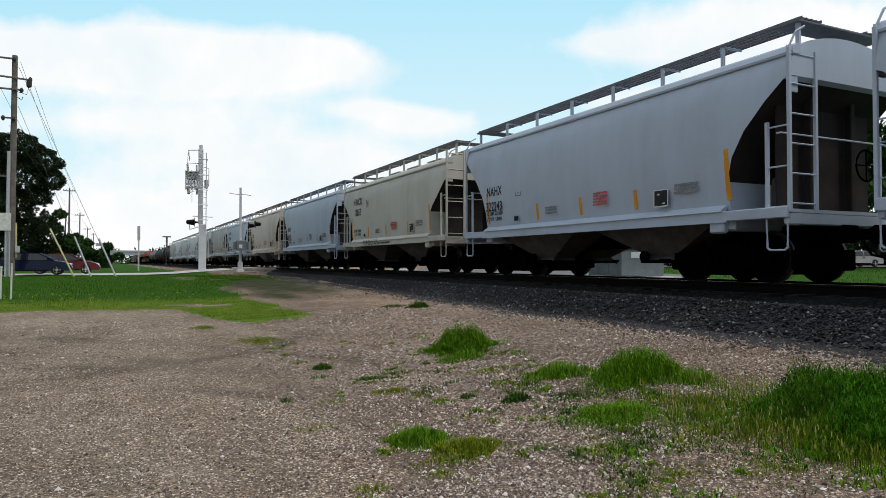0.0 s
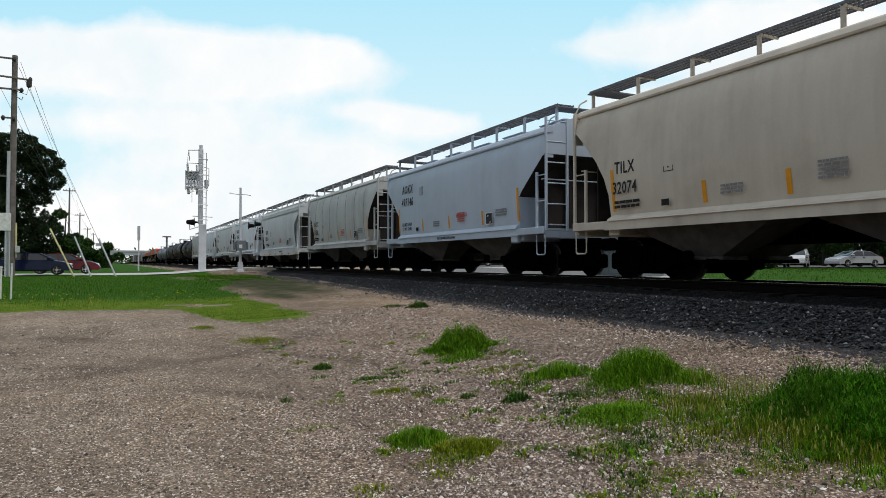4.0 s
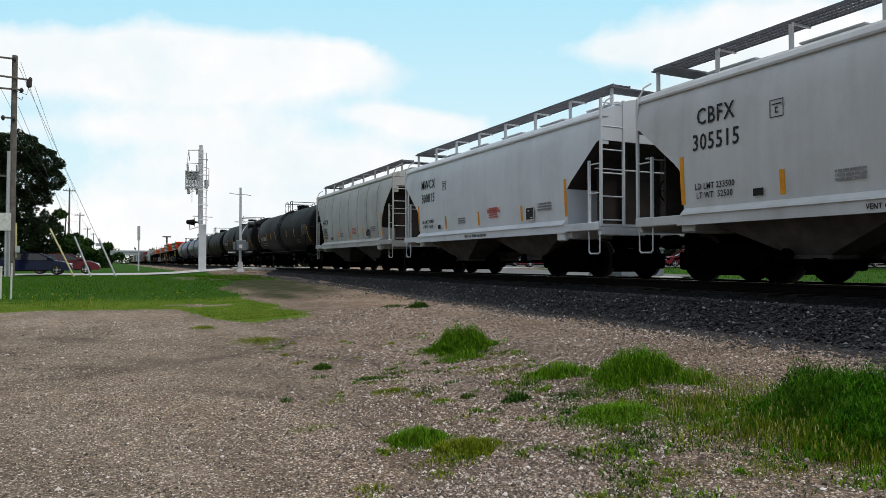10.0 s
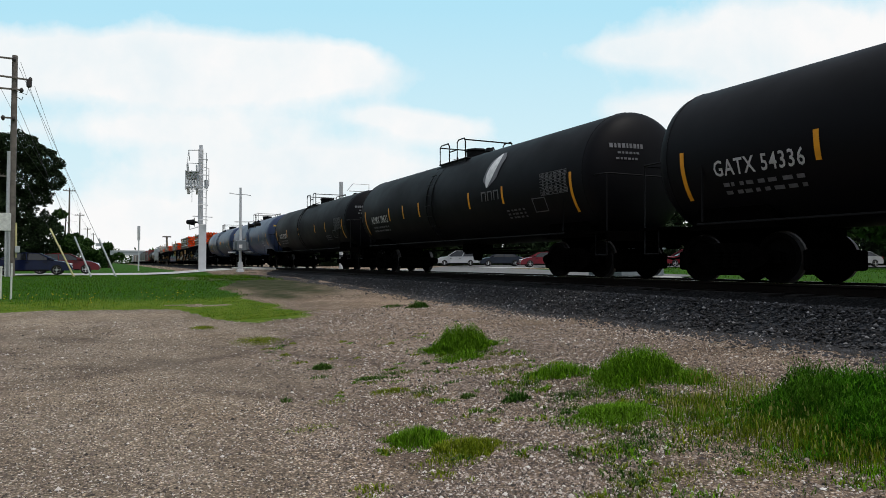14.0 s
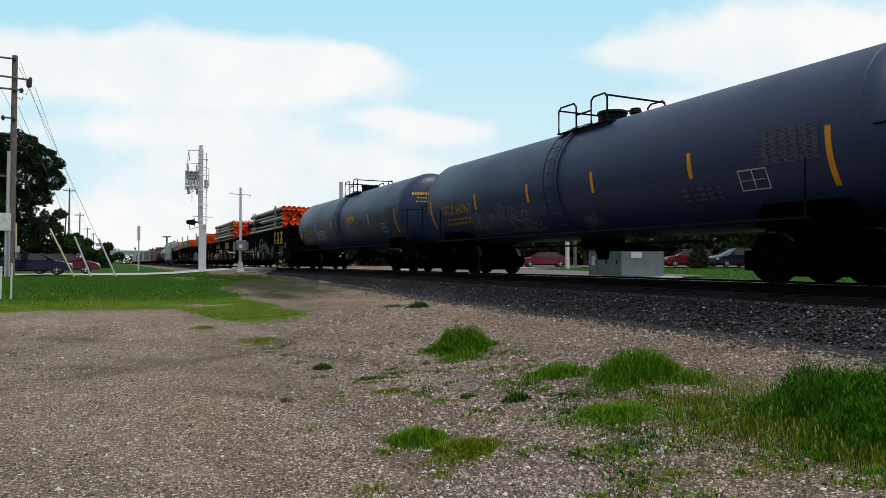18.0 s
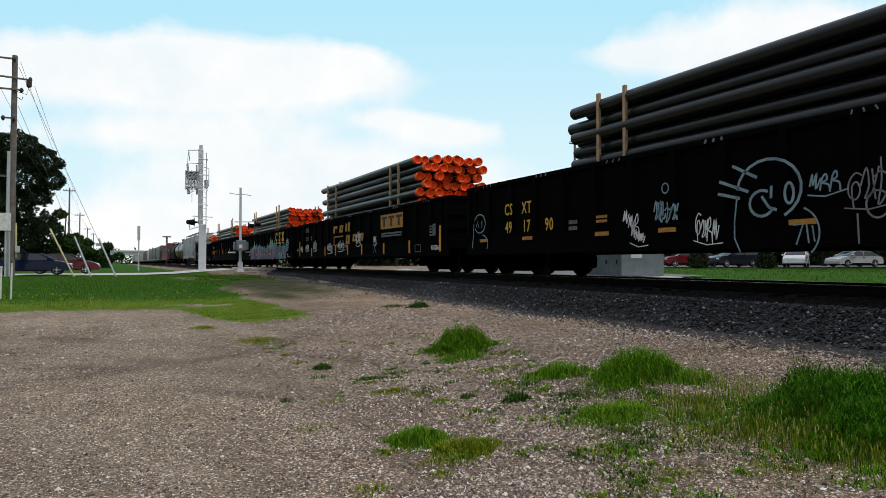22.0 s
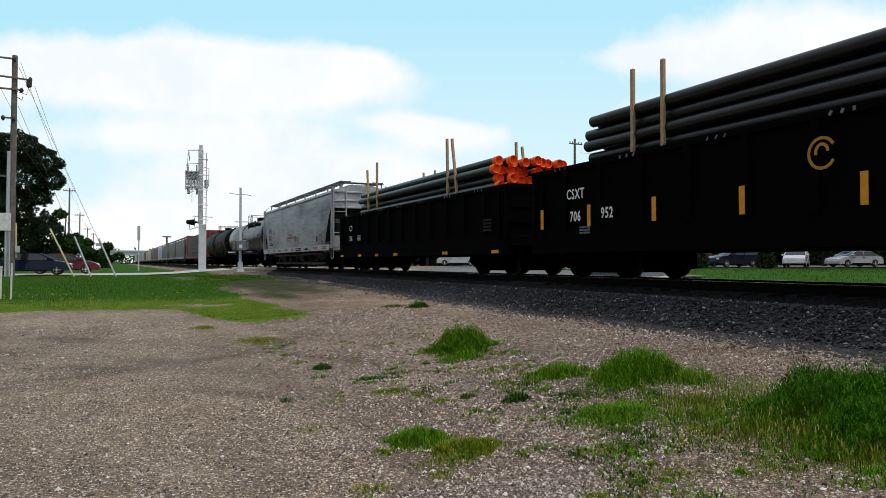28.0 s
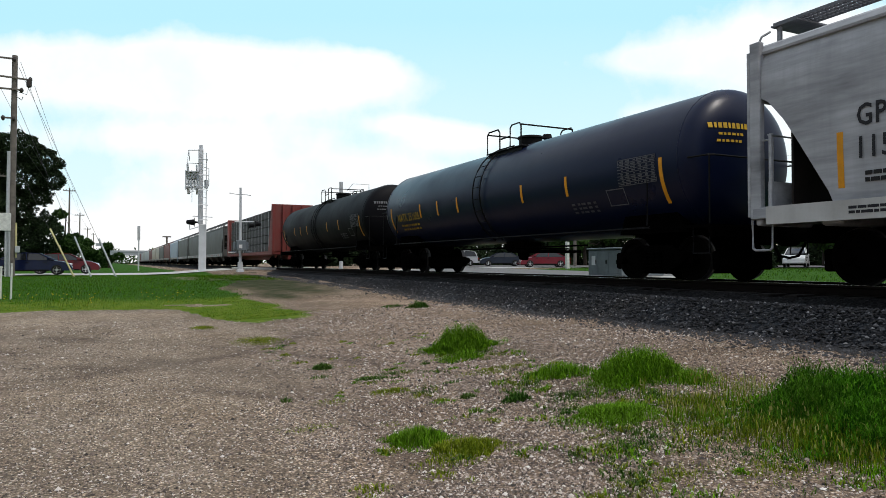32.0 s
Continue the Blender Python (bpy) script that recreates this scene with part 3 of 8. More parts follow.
    part("hatch_coaming", MB().box(-0.34, 0.34, -hl + 0.8, hl - 0.8, crown - 0.06, crown + 0.05, 0.02), paint, car)
    for i in range(n):
        y = -hl + 1.4 + i * (2 * hl - 2.8) / (n - 1)
        part("hatch_cover", kept("hatch_cover", lambda: MB().box(-0.42, 0.42, -0.6, 0.6, 0, 0.05, 0.02)), paint, car, at=(0, y, crown + 0.05))
    # welded seams of the side sheets
    for i in range(ribs):
        y = -hl + 1.7 + i * (2 * hl - 3.4) / max(1, ribs - 1)
        pts = [(-side_x(style, hw, k / 8) - 0.004, y, sill + (eave - sill) * k / 8) for k in range(9)]
        part("seam", MB().tube(pts, 0.013, 4), "seam", car)
    # the sheet's foot, flared out over the sill
    if not big:
        part("sill_flare", kept("sill_flare %s %.2f" % (style, hl), lambda: MB().prism([(-side_x(style, hw, 0.1) + 0.05, 1.41), (-side_x(style, hw, 0.06) - 0.004, 1.42), (-hw - 0.05, 1.33), (-hw - 0.07, 1.29), (-hw + 0.05, 1.28)], "y", -hl + 1.3, hl - 1.3)), paint, car)
    if style == "flow":
        for k in range(5):
            z = eave + 0.27 - k * 0.12
            x = -hw + 0.46 - 0.085 * k
            part("roof_rib", MB().prism([(x, z), (x - 0.085, z - 0.035), (x - 0.075, z - 0.125), (x + 0.1, z - 0.125)], "y", -hl + 0.05, hl - 0.05), paint, car)
        for k in range(6):
            y = hl - 1.75 - k * 1.9
            part("reflector_strip", MB().box(-hw - 0.06, -hw - 0.045, y - 0.24, y + 0.24, 0.91, 1.0), "strip", car)
        bars(car, -1.2, 1.06, -hw - 0.05, 0.95, 0.13, 1, "blue_ink", seed=4)
    # top plates that join the side sheets to the corner ladders
    for s in (-1, 1):
        for sx in (-1, 1):
            part("corner_plate", kept("corner_plate %s %.2f" % (style, hl), lambda: MB().box(-0.26, 0.0, -0.03, 0.0, eave - 0.75, eave + 0.02, 0.008).tube([(-0.02, -0.01, eave - 0.05), (-0.14, 0.05, eave + 0.24), (-0.30, 0.1, eave + 0.34)], 0.02, 5)), paint, car, at=Matrix.Translation((sx * (hw - 0.03), s * (hl - 0.01), 0)) @ Matrix.Rotation(0 if sx > 0 else math.pi, 4, "Z"))
    for y in (-hl + 1.9, hl - 1.9) if not big else (-hl + 2.2, hl - 2.2):
        bogie(car, y)
    # reflective strips on the near side
    if strips:
        for i, y in enumerate(FLAT_STRIPS(hl) if style == "flat" else BIG_STRIPS if big else (-hl + 1.24, -hl + 3.65, -0.12, hl - 3.95, hl - 1.40)):
            tall = (0.85 if i in (0, 5) else 0.5) if big else 0.92 if i in (0, 4) else 0.42
            pts = []
            for k in range(4):
                z = 1.5 + tall * k / 3
                s = (z - sill) / (eave - sill)
                pts.append((-side_x(style, hw, s) - 0.006, z))
            mb = MB()
            for (xa, za), (xc, zc) in zip(pts, pts[1:]):
                mb.add([(xa, y - 0.05, za), (xa, y + 0.05, za), (xc, y + 0.05, zc), (xc, y - 0.05, zc)], [(0, 1, 2, 3)])
            part("reflector_strip", mb, "strip", car)
    xs = -hw - 0.012
    size, zt, gap, yt = (0.32, 2.97, 0.48, hl - 2.1) if style == "flat" else (0.27, 2.32, 0.44, hl - 1.8)
    if style == "flow":
        size, zt, gap, yt = 0.29, 2.38, 0.44, 3.35
    if big:
        size, zt, gap, yt = 0.33, 2.4, 0.48, hl - 2.25
    for n, line in enumerate(marks):
        side_text(car, line, size, yt, zt - n * gap, xs + (0.0 if style != "round" else 0.01), "ink", tilt=0, bold=0.004 if style == "flat" else 0.006, slant=0.08 if style == "flat" and marks[0] in ("AOKX", "HWCX") else 0.0)
    for n, line in enumerate(weights):
        side_text(car, line, 0.12, yt + 0.05, 1.75 - n * 0.17, xs + (0.02 if style != "round" else 0.05), "ink", bold=0.002)
    if style == "flat" and marks:
        side_text(car, "WARNING", 0.14, -0.95, 1.82, xs, "red_ink", bold=0.003)
        side_text(car, "VENT CAR WHEN UNLOADING", 0.085, 0.1, 1.15, -hw - 0.045, "ink", bold=0.002)
    if big and marks:
        side_text(car, "DO NOT HAMMER ON SIDES OF CAR", 0.12, 0.3, 1.86, xs + 0.01, "red_ink", bold=0.003)
        bars(car, 0.5, 2.04, xs + 0.008, 1.2, 0.14, 2, "faint_ink", seed=2)
        bars(car, 0.9, 1.66, xs + 0.02, 0.8, 0.14, 2, "faint_ink", seed=12)
        side_text(car, "OUTLET MUST BE IN OPENED", 0.08, -1.95, 1.16, -hw - 0.075, "ink", bold=0.002)
        side_text(car, "POSITION BEFORE SHIPPING CAR", 0.08, -1.95, 1.04, -hw - 0.075, "ink", bold=0.002)
        side_text(car, "CLOSE ALL VALVES", 0.08, -3.6, 1.1, -hw - 0.075, "ink", bold=0.002)
    if marks or detail:
        if not weights:
            bars(car, yt - 0.05, 1.56, xs + 0.03, 0.8, 0.2, 2, "graphite", seed=len(name) + int(tau))
        bars(car, -hl + 2.2, 1.72, xs + 0.015, 0.62, 0.22, 3, "faint_ink", seed=3 + int(tau))
        bars(car, hl - 4.6, 1.62, xs + 0.02, 0.5, 0.2, 3, "faint_ink", seed=5 + int(tau))
        part("data_plate", kept("data_plate", lambda: MB().box(0, 0.006, -0.1, 0.1, 0, 0.13)), "graphite", car, at=(xs + 0.012, hl - 3.0, 1.52))
        part("stencil_panel", kept("stencil_panel", lambda: MB().box(0, 0.006, -0.19, 0.19, 0, 0.34)), "ink", car, at=(xs + 0.01, -hl + 2.85, 1.5))
        part("stencil_frame", kept("stencil_frame", lambda: MB().box(-0.002, 0, -0.2, 0.2, 0, 0.02).box(-0.002, 0, -0.2, 0.2, 0.33, 0.35).box(-0.002, 0, -0.2, -0.18, 0, 0.35).box(-0.002, 0, 0.18, 0.2, 0, 0.35).box(-0.002, 0, -0.12, -0.03, 0.06, 0.08).box(-0.002, 0, 0.03, 0.1, 0.24, 0.27)), "white_ink", car, at=(xs + 0.008, -hl + 2.85, 1.495))
        bars(car, -0.9, 1.68, xs + 0.005, 0.5, 0.32, 5, "red_ink" if int(tau) % 2 else "faint_ink", seed=9 + int(tau))
        part("consolidated_mark", kept("square_mark", lambda: MB().box(0, 0.004, -0.13, 0.13, 0, 0.014).box(0, 0.004, -0.13, 0.13, 0.286, 0.3).box(0, 0.004, -0.13, -0.116, 0, 0.3).box(0, 0.004, 0.116, 0.13, 0, 0.3).box(0, 0.004, -0.03, 0.03, 0.07, 0.09).box(0, 0.004, -0.03, 0.03, 0.15, 0.17).box(0, 0.004, 0.015, 0.03, 0.07, 0.17).box(0, 0.004, -0.09, 0.09, 0.21, 0.23)), "ink", car, at=(xs + (0.02 if style == "round" else 0), yt - 1.28, 2.8 if style == "flat" else 2.2))
    return car


# ---- tank cars ----
def tank_shell(hl, r, head):
    prof = []
    n = 12
    for k in range(n + 1):
        a = math.pi / 2 * k / n
        prof.append((-hl - head * max(0.0, math.cos(a)) ** 0.85, max(0.02, r * math.sin(a) ** 0.85)))
    prof += [(-hl * 0.5, r), (0, r), (hl * 0.5, r)]
    prof += [(-y, rr) for y, rr in reversed(prof[:n + 1])]
    return MB().lathe(prof, 56, "y")


def arc_patch(r, y0, y1, a0, a1, zc, lift=0.006, n=8):
    """A patch of paint on the round shell, near side; angles up from level."""
    mb = MB()
    rr = r + lift
    for k in range(n):
        a, b = (radians(a0 + (a1 - a0) * i / n) for i in (k, k + 1))
        mb.add([(-rr * math.cos(a), y0, zc + rr * math.sin(a)), (-rr * math.cos(a), y1, zc + rr * math.sin(a)), (-rr * math.cos(b), y1, zc + rr * math.sin(b)), (-rr * math.cos(b), y0, zc + rr * math.sin(b))], [(0, 1, 2, 3)])
    return mb


def wrapped(car, me, y, up, r, zc, mat, name="stencil", label=""):
    """Lays a flat marking (in the y-z plane, or a written line) round the near side of the shell, its foot up metres along the arc from level."""
    me = me.mesh(name) if isinstance(me, MB) else me.copy()
    across = max((abs(v.co.x) for v in me.vertices), default=0) > 0.05
    me.materials.clear()
    for v in me.vertices:
        a, b = (-v.co.x, v.co.z) if across else (v.co.y, v.co.z)
        ang = (up + b) / r
        v.co = (-(r + 0.016) * math.cos(ang), y + a, zc + (r + 0.016) * math.sin(ang))
    return part(name, me, mat, car, label)


def tank(name, label, tau, paint, mark="", ink="white_ink", strip="strip", length=18.2, band=True, cabin="round", logo=False, group="tank cars", placard=False, shift=0.0, r=1.49, dome=0.0):
    """A tank car; length: over the couplers."""
    car = car_thing(name, label, "tank car", tau, group)
    zc = 0.98 + r
    half = length / 2
    hl = half - 1.42           # the cylinder's half length; a shallow head beyond
    key = "%.1f %.2f" % (length, r)
    part("tank_shell", kept("tank_shell " + key, lambda: tank_shell(hl, r, 0.60), True), paint, car, at=(0, 0, zc))
    if band:
        part("dome_band", kept("dome_band", lambda: MB().lathe([(-0.2, r - 0.02), (-0.2, r + 0.03), (0.2, r + 0.03), (0.2, r - 0.02)], 40, "y"), True), "black_metal" if paint != "tank_blue" else paint, car, at=(0, 0.15, zc))
    for s in (-1, 1):
        part("weld_ring", kept("weld_ring %.2f" % r, lambda: MB().lathe([(-0.03, r - 0.01), (0, r + 0.012), (0.03, r - 0.01)], 40, "y"), True), paint, car, at=(0, s * hl, zc))
        turn = Matrix.Rotation(0 if s < 0 else math.pi, 4, "Z")
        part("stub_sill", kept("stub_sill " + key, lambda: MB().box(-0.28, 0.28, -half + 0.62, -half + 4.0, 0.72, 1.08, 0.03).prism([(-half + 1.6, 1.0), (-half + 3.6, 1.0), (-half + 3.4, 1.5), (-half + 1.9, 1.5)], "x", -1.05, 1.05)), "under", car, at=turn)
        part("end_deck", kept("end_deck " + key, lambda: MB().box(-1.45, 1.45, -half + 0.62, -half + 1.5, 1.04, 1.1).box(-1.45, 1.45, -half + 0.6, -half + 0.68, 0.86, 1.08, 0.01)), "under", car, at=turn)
        part("end_rail", kept("end_rail " + key, lambda: MB().tube([(-1.45, -half + 2.3, 1.15), (-1.45, -half + 2.3, 2.35), (-1.42, -half + 2.15, 2.45), (-1.42, -half + 0.72, 2.42), (-1.3, -half + 0.66, 2.42), (1.3, -half + 0.66, 2.42), (1.42, -half + 0.72, 2.42), (1.42, -half + 2.15, 2.45), (1.45, -half + 2.3, 2.35), (1.45, -half + 2.3, 1.15)], 0.02, 6)), "black_metal", car, at=turn)
        for sx in (-1, 1):
            part("end_stanchion", kept("end_stanchion " + key, lambda: MB().tube([(0, -half + 0.7, 0.55), (0, -half + 0.7, 2.42)], 0.018, 5).tube([(0, -half + 0.7, 0.55), (0, -half + 1.1, 0.55), (0, -half + 1.1, 1.1)], 0.018, 5)), "black_metal", car, at=turn @ Matrix.Translation((sx * 1.4, 0, 0)))
        part("coupler", kept("coupler", coupler_mesh), "under", car, at=Matrix.Translation((0, s * half, 0)) @ Matrix.Rotation(0 if s > 0 else math.pi, 4, "Z"))
        bogie(car, s * (half - 2.55))
        part("side_rail", kept("side_rail " + key, lambda: MB().tube([(0, -half + 2.2, 1.10), (0, half - 2.2, 1.10)], 0.022, 5)), "black_metal", car, at=(s * 1.48, 0, 0))
    # manway, platform and its rail
    dk = part("dome_platform", kept("dome_platform", lambda: MB().box(-0.95, 0.95, -0.75, 1.3, 3.76, 3.80, 0.01).box(-0.9, -0.84, -0.7, 1.2, 3.5, 3.76).box(0.84, 0.9, -0.7, 1.2, 3.5, 3.76)), "black_metal", car, at=(0, -0.6 + dome, 2 * (r - 1.49)))
    part("manway", kept("manway", lambda: MB().lathe([(3.8, 0.1), (3.8, 0.36), (4.16, 0.36), (4.19, 0.40), (4.25, 0.38), (4.28, 0.1)], 20, "z", (0, -0.4, 0)), True), "black_metal", car, at=(0, dome, 2 * (r - 1.49)))
    part("valve", kept("valve", lambda: MB().lathe([(4.05, 0.05), (4.05, 0.1), (4.25, 0.1), (4.28, 0.16), (4.4, 0.12), (4.42, 0.03)], 10, "z", (0.1, -0.55, 0)).box(-0.3, 0.3, 0.75, 1.0, 3.95, 4.12, 0.02)), "black_metal", car, at=(0, -0.6 + dome, 2 * (r - 1.49) - 0.2))
    def rail(pts):
        return part("guard_rail", MB().tube(pts, 0.024, 6), "black_metal", dk)
    zr = 3.80
    for sx in (-0.92, 0.92):
        rail([(sx, -0.7, zr), (sx, -0.7, zr + 0.55), (sx, -0.62, zr + 0.66), (sx, -0.2, zr + 0.66), (sx, -0.1, zr + 0.58), (sx, -0.1, zr)])
        rail([(sx, 0.5, zr), (sx, 0.5, zr + 0.55), (sx, 0.6, zr + 0.66), (sx, 1.15, zr + 0.66), (sx, 1.25, zr + 0.58), (sx, 1.25, zr)])
    for y in (-0.7, 1.25):
        rail([(-0.92, y, zr + 0.6), (0.92, y, zr + 0.6)])
    rail([(-0.92, -0.1, zr + 0.34), (-0.92, 0.5, zr + 0.34)])
    # ladder round the shell
    pts = lambda y: [(-(r + 0.09) * math.cos(radians(a)), y, zc + (r + 0.09) * math.sin(radians(a))) for a in range(-62, 84, 10)]
    lad = part("ladder", kept("shell_ladder", lambda: MB().tube(pts(-0.0), 0.022, 5).tube(pts(0.45), 0.022, 5)), "black_metal" if paint != "tank_blue" else paint, car, at=(0, dome, 0))
    for a in range(-58, 82, 13):
        part("rung", kept("tank_rung", lambda: MB().tube([(0, 0, 0), (0, 0.45, 0)], 0.014, 5)), "black_metal" if paint != "tank_blue" else paint, lad, at=(-(r + 0.09) * math.cos(radians(a)), 0, zc + (r + 0.09) * math.sin(radians(a))))
    part("bottom_outlet", kept("bottom_outlet", lambda: MB().box(-0.35, 0.35, -0.5, 0.5, 0.72, 1.1, 0.04).lathe([(0.45, 0.08), (0.45, 0.14), (0.75, 0.2)], 12, "z").tube([(-1.3, -0.6, 0.8), (1.3, -0.6, 0.8)], 0.03).box(-1.0, 1.0, -1.6, -0.9, 0.66, 0.74).tube([(-0.5, -3.8, 0.82), (-0.5, 3.8, 0.82)], 0.025)), "under", car)
    # reflectors and stencils
    blue = (-half + 1.88, -4.38, -1.4, 1.35, 4.28, 4.28, half - 1.6)
    for i, y in enumerate(blue if paint == "tank_blue" else (-half + 1.88, -half + 5.1, -half + (8.2 if placard else 7.13), half - 7.6, half - 6.1, half - 4.65, half - 1.83)):
        a0, a1 = ((-36, 2) if i in (0, 6) else (-18, 1))
        if paint != "tank_blue" and 0 < i < 6:
            y += shift
        if paint == "tank_blue" and i == 5 or dome > 0.6 and i == 4:
            continue
        part("reflector_strip", arc_patch(r, y - 0.05, y + 0.05, a0, a1, zc), strip, car)
    if mark:
        wrapped(car, letters(mark, 0.30, bold=0.006), half - 3.5 + shift, -0.5, r, zc, ink)
        small = MB()
        rnd = random.Random(int(tau))
        for k in range(2):
            a = -0.85
            while a < 0.75:
                b = a + rnd.uniform(0.06, 0.2)
                small.box(-0.001, 0.001, a, b, -0.16 * k, -0.16 * k + 0.075)
                a = b + rnd.uniform(0.03, 0.12)
        tagged(wrapped(car, small, half - 3.5 + shift, -0.72, r, zc, ink if ink == "yellow_ink" else "faint_ink", "stencil_block"), kind="stuff")
    def table():
        mb = MB()
        for k in range(9):
            mb.box(0, 0.004, -0.58, 0.58, k * 0.07, k * 0.07 + 0.014)
        for k in (-0.58, -0.3, -0.05, 0.2, 0.4, 0.566):
            mb.box(0, 0.004, k, k + 0.014, 0, 0.57)
        rnd = random.Random(2)
        for k in range(8):
            for c in range(6):
                a = -0.56 + c * 0.19
                mb.box(0.001, 0.004, a, a + rnd.uniform(0.05, 0.15), k * 0.07 + 0.026, k * 0.07 + 0.056)
        return mb
    wrapped(car, table(), -half + 2.6, -0.42, r, zc, "faint_ink", "stencil_table")
    frame_mark = MB().box(0, 0.004, -0.3, 0.3, 0, 0.025).box(0, 0.004, -0.3, 0.3, 0.375, 0.4).box(0, 0.004, -0.3, -0.275, 0, 0.4).box(0, 0.004, 0.275, 0.3, 0, 0.4)
    if paint == "tank_blue":
        frame_mark.box(0, 0.004, -0.012, 0.012, 0, 0.4).box(0, 0.004, -0.25, 0.25, 0.19, 0.205)
    wrapped(car, frame_mark, -half + 3.35, -0.85, r, zc, "white_ink" if paint == "tank_blue" else "faint_ink", "stencil_frame")
    small = MB()
    for k in range(3):
        for c in range(5):
            small.box(0, 0.003, -0.5 + c * 0.2, -0.5 + c * 0.2 + 0.1 + 0.06 * ((c * 7 + k * 3) % 3) / 2, k * 0.11, k * 0.11 + 0.055)
    tagged(wrapped(car, small, -half + 4.6, -0.95, r, zc, "dim_ink", "stencil_block"), kind="stuff")
    # the number on the end head
    for s in (-1, 1):
        head_rows = MB()
        for k, (w, h) in enumerate(((0.85, 0.11), (0.6, 0.05), (0.5, 0.05))):
            a = -w / 2
            c = 0
            while a < w / 2:
                b = a + (0.07, 0.05, 0.08)[c % 3]
                head_rows.box(a, b, 0, 0.004, -k * 0.14, -k * 0.14 + h)
                a, c = b + 0.035, c + 1
        rows_mesh = head_rows.mesh("stencil_block")
        for v in rows_mesh.vertices:
            hx, hz = v.co.x + 0.62, v.co.z + 0.55
            deep = max(0.02, 1 - (math.hypot(hx, hz) / r) ** 2.35) ** 0.425
            v.co = (s * hx, s * (hl + 0.6 * deep + 0.012 + abs(v.co.y)), zc + hz)
        tagged(part("stencil_block", rows_mesh, ink if ink == "yellow_ink" else "dim_ink", car), kind="stuff")
    if logo:
        field, leaf, blocks = MB(), MB(), MB()
        for k in range(12):
            u, v = k / 12, (k + 1) / 12
            wide = lambda q: 0.40 * min(1.0, q / 0.22, (1.08 - q) / 0.3) if q < 1 else 0.1
            skew = lambda q: 0.30 * (0.5 - q)
            blade = lambda q: 0.23 * math.sin(math.pi * min(1, q)) ** 0.7
            for mb, w, lift in ((field, wide, 0.0), (leaf, blade, 0.0)):
                mb.add([(lift, skew(u) - w(u), u * 1.15), (lift, skew(u) + w(u), u * 1.15), (lift, skew(v) + w(v), v * 1.15), (lift, skew(v) - w(v), v * 1.15)], [(0, 1, 2, 3)])
        wrapped(car, field, -3.55, 0.05, r, zc, "dim_ink", "mark_field")
        wrapped(car, leaf, -3.5, 0.05, r + 0.006, zc, "white_ink", "leaf_mark")
        for k in range(3):
            y = 0.36 - 0.36 * k
            blocks.box(0, 0.003, y - 0.14, y - 0.09, 0, 0.28).box(0, 0.003, y + 0.09, y + 0.14, 0, 0.28).box(0, 0.003, y - 0.14, y + 0.14, 0.24, 0.28)
        wrapped(car, blocks, -3.5, -0.32, r, zc, "faint_ink", "mark_blocks")
    if placard:
        part("warning_panel", arc_patch(r, -2.42, -1.6, -9.5, 2.5, zc, 0.008), "strip", car)
        wrapped(car, MB().box(0, 0.002, -0.36, 0.36, 0, 0.03).box(0, 0.002, -0.3, 0.28, 0.08, 0.12).box(0, 0.002, -0.3, 0.3, 0.17, 0.19).box(0, 0.002, -0.36, 0.36, 0.25, 0.265), -2.01, -0.23, r + 0.008, zc, "ink", "panel_print")
    return car


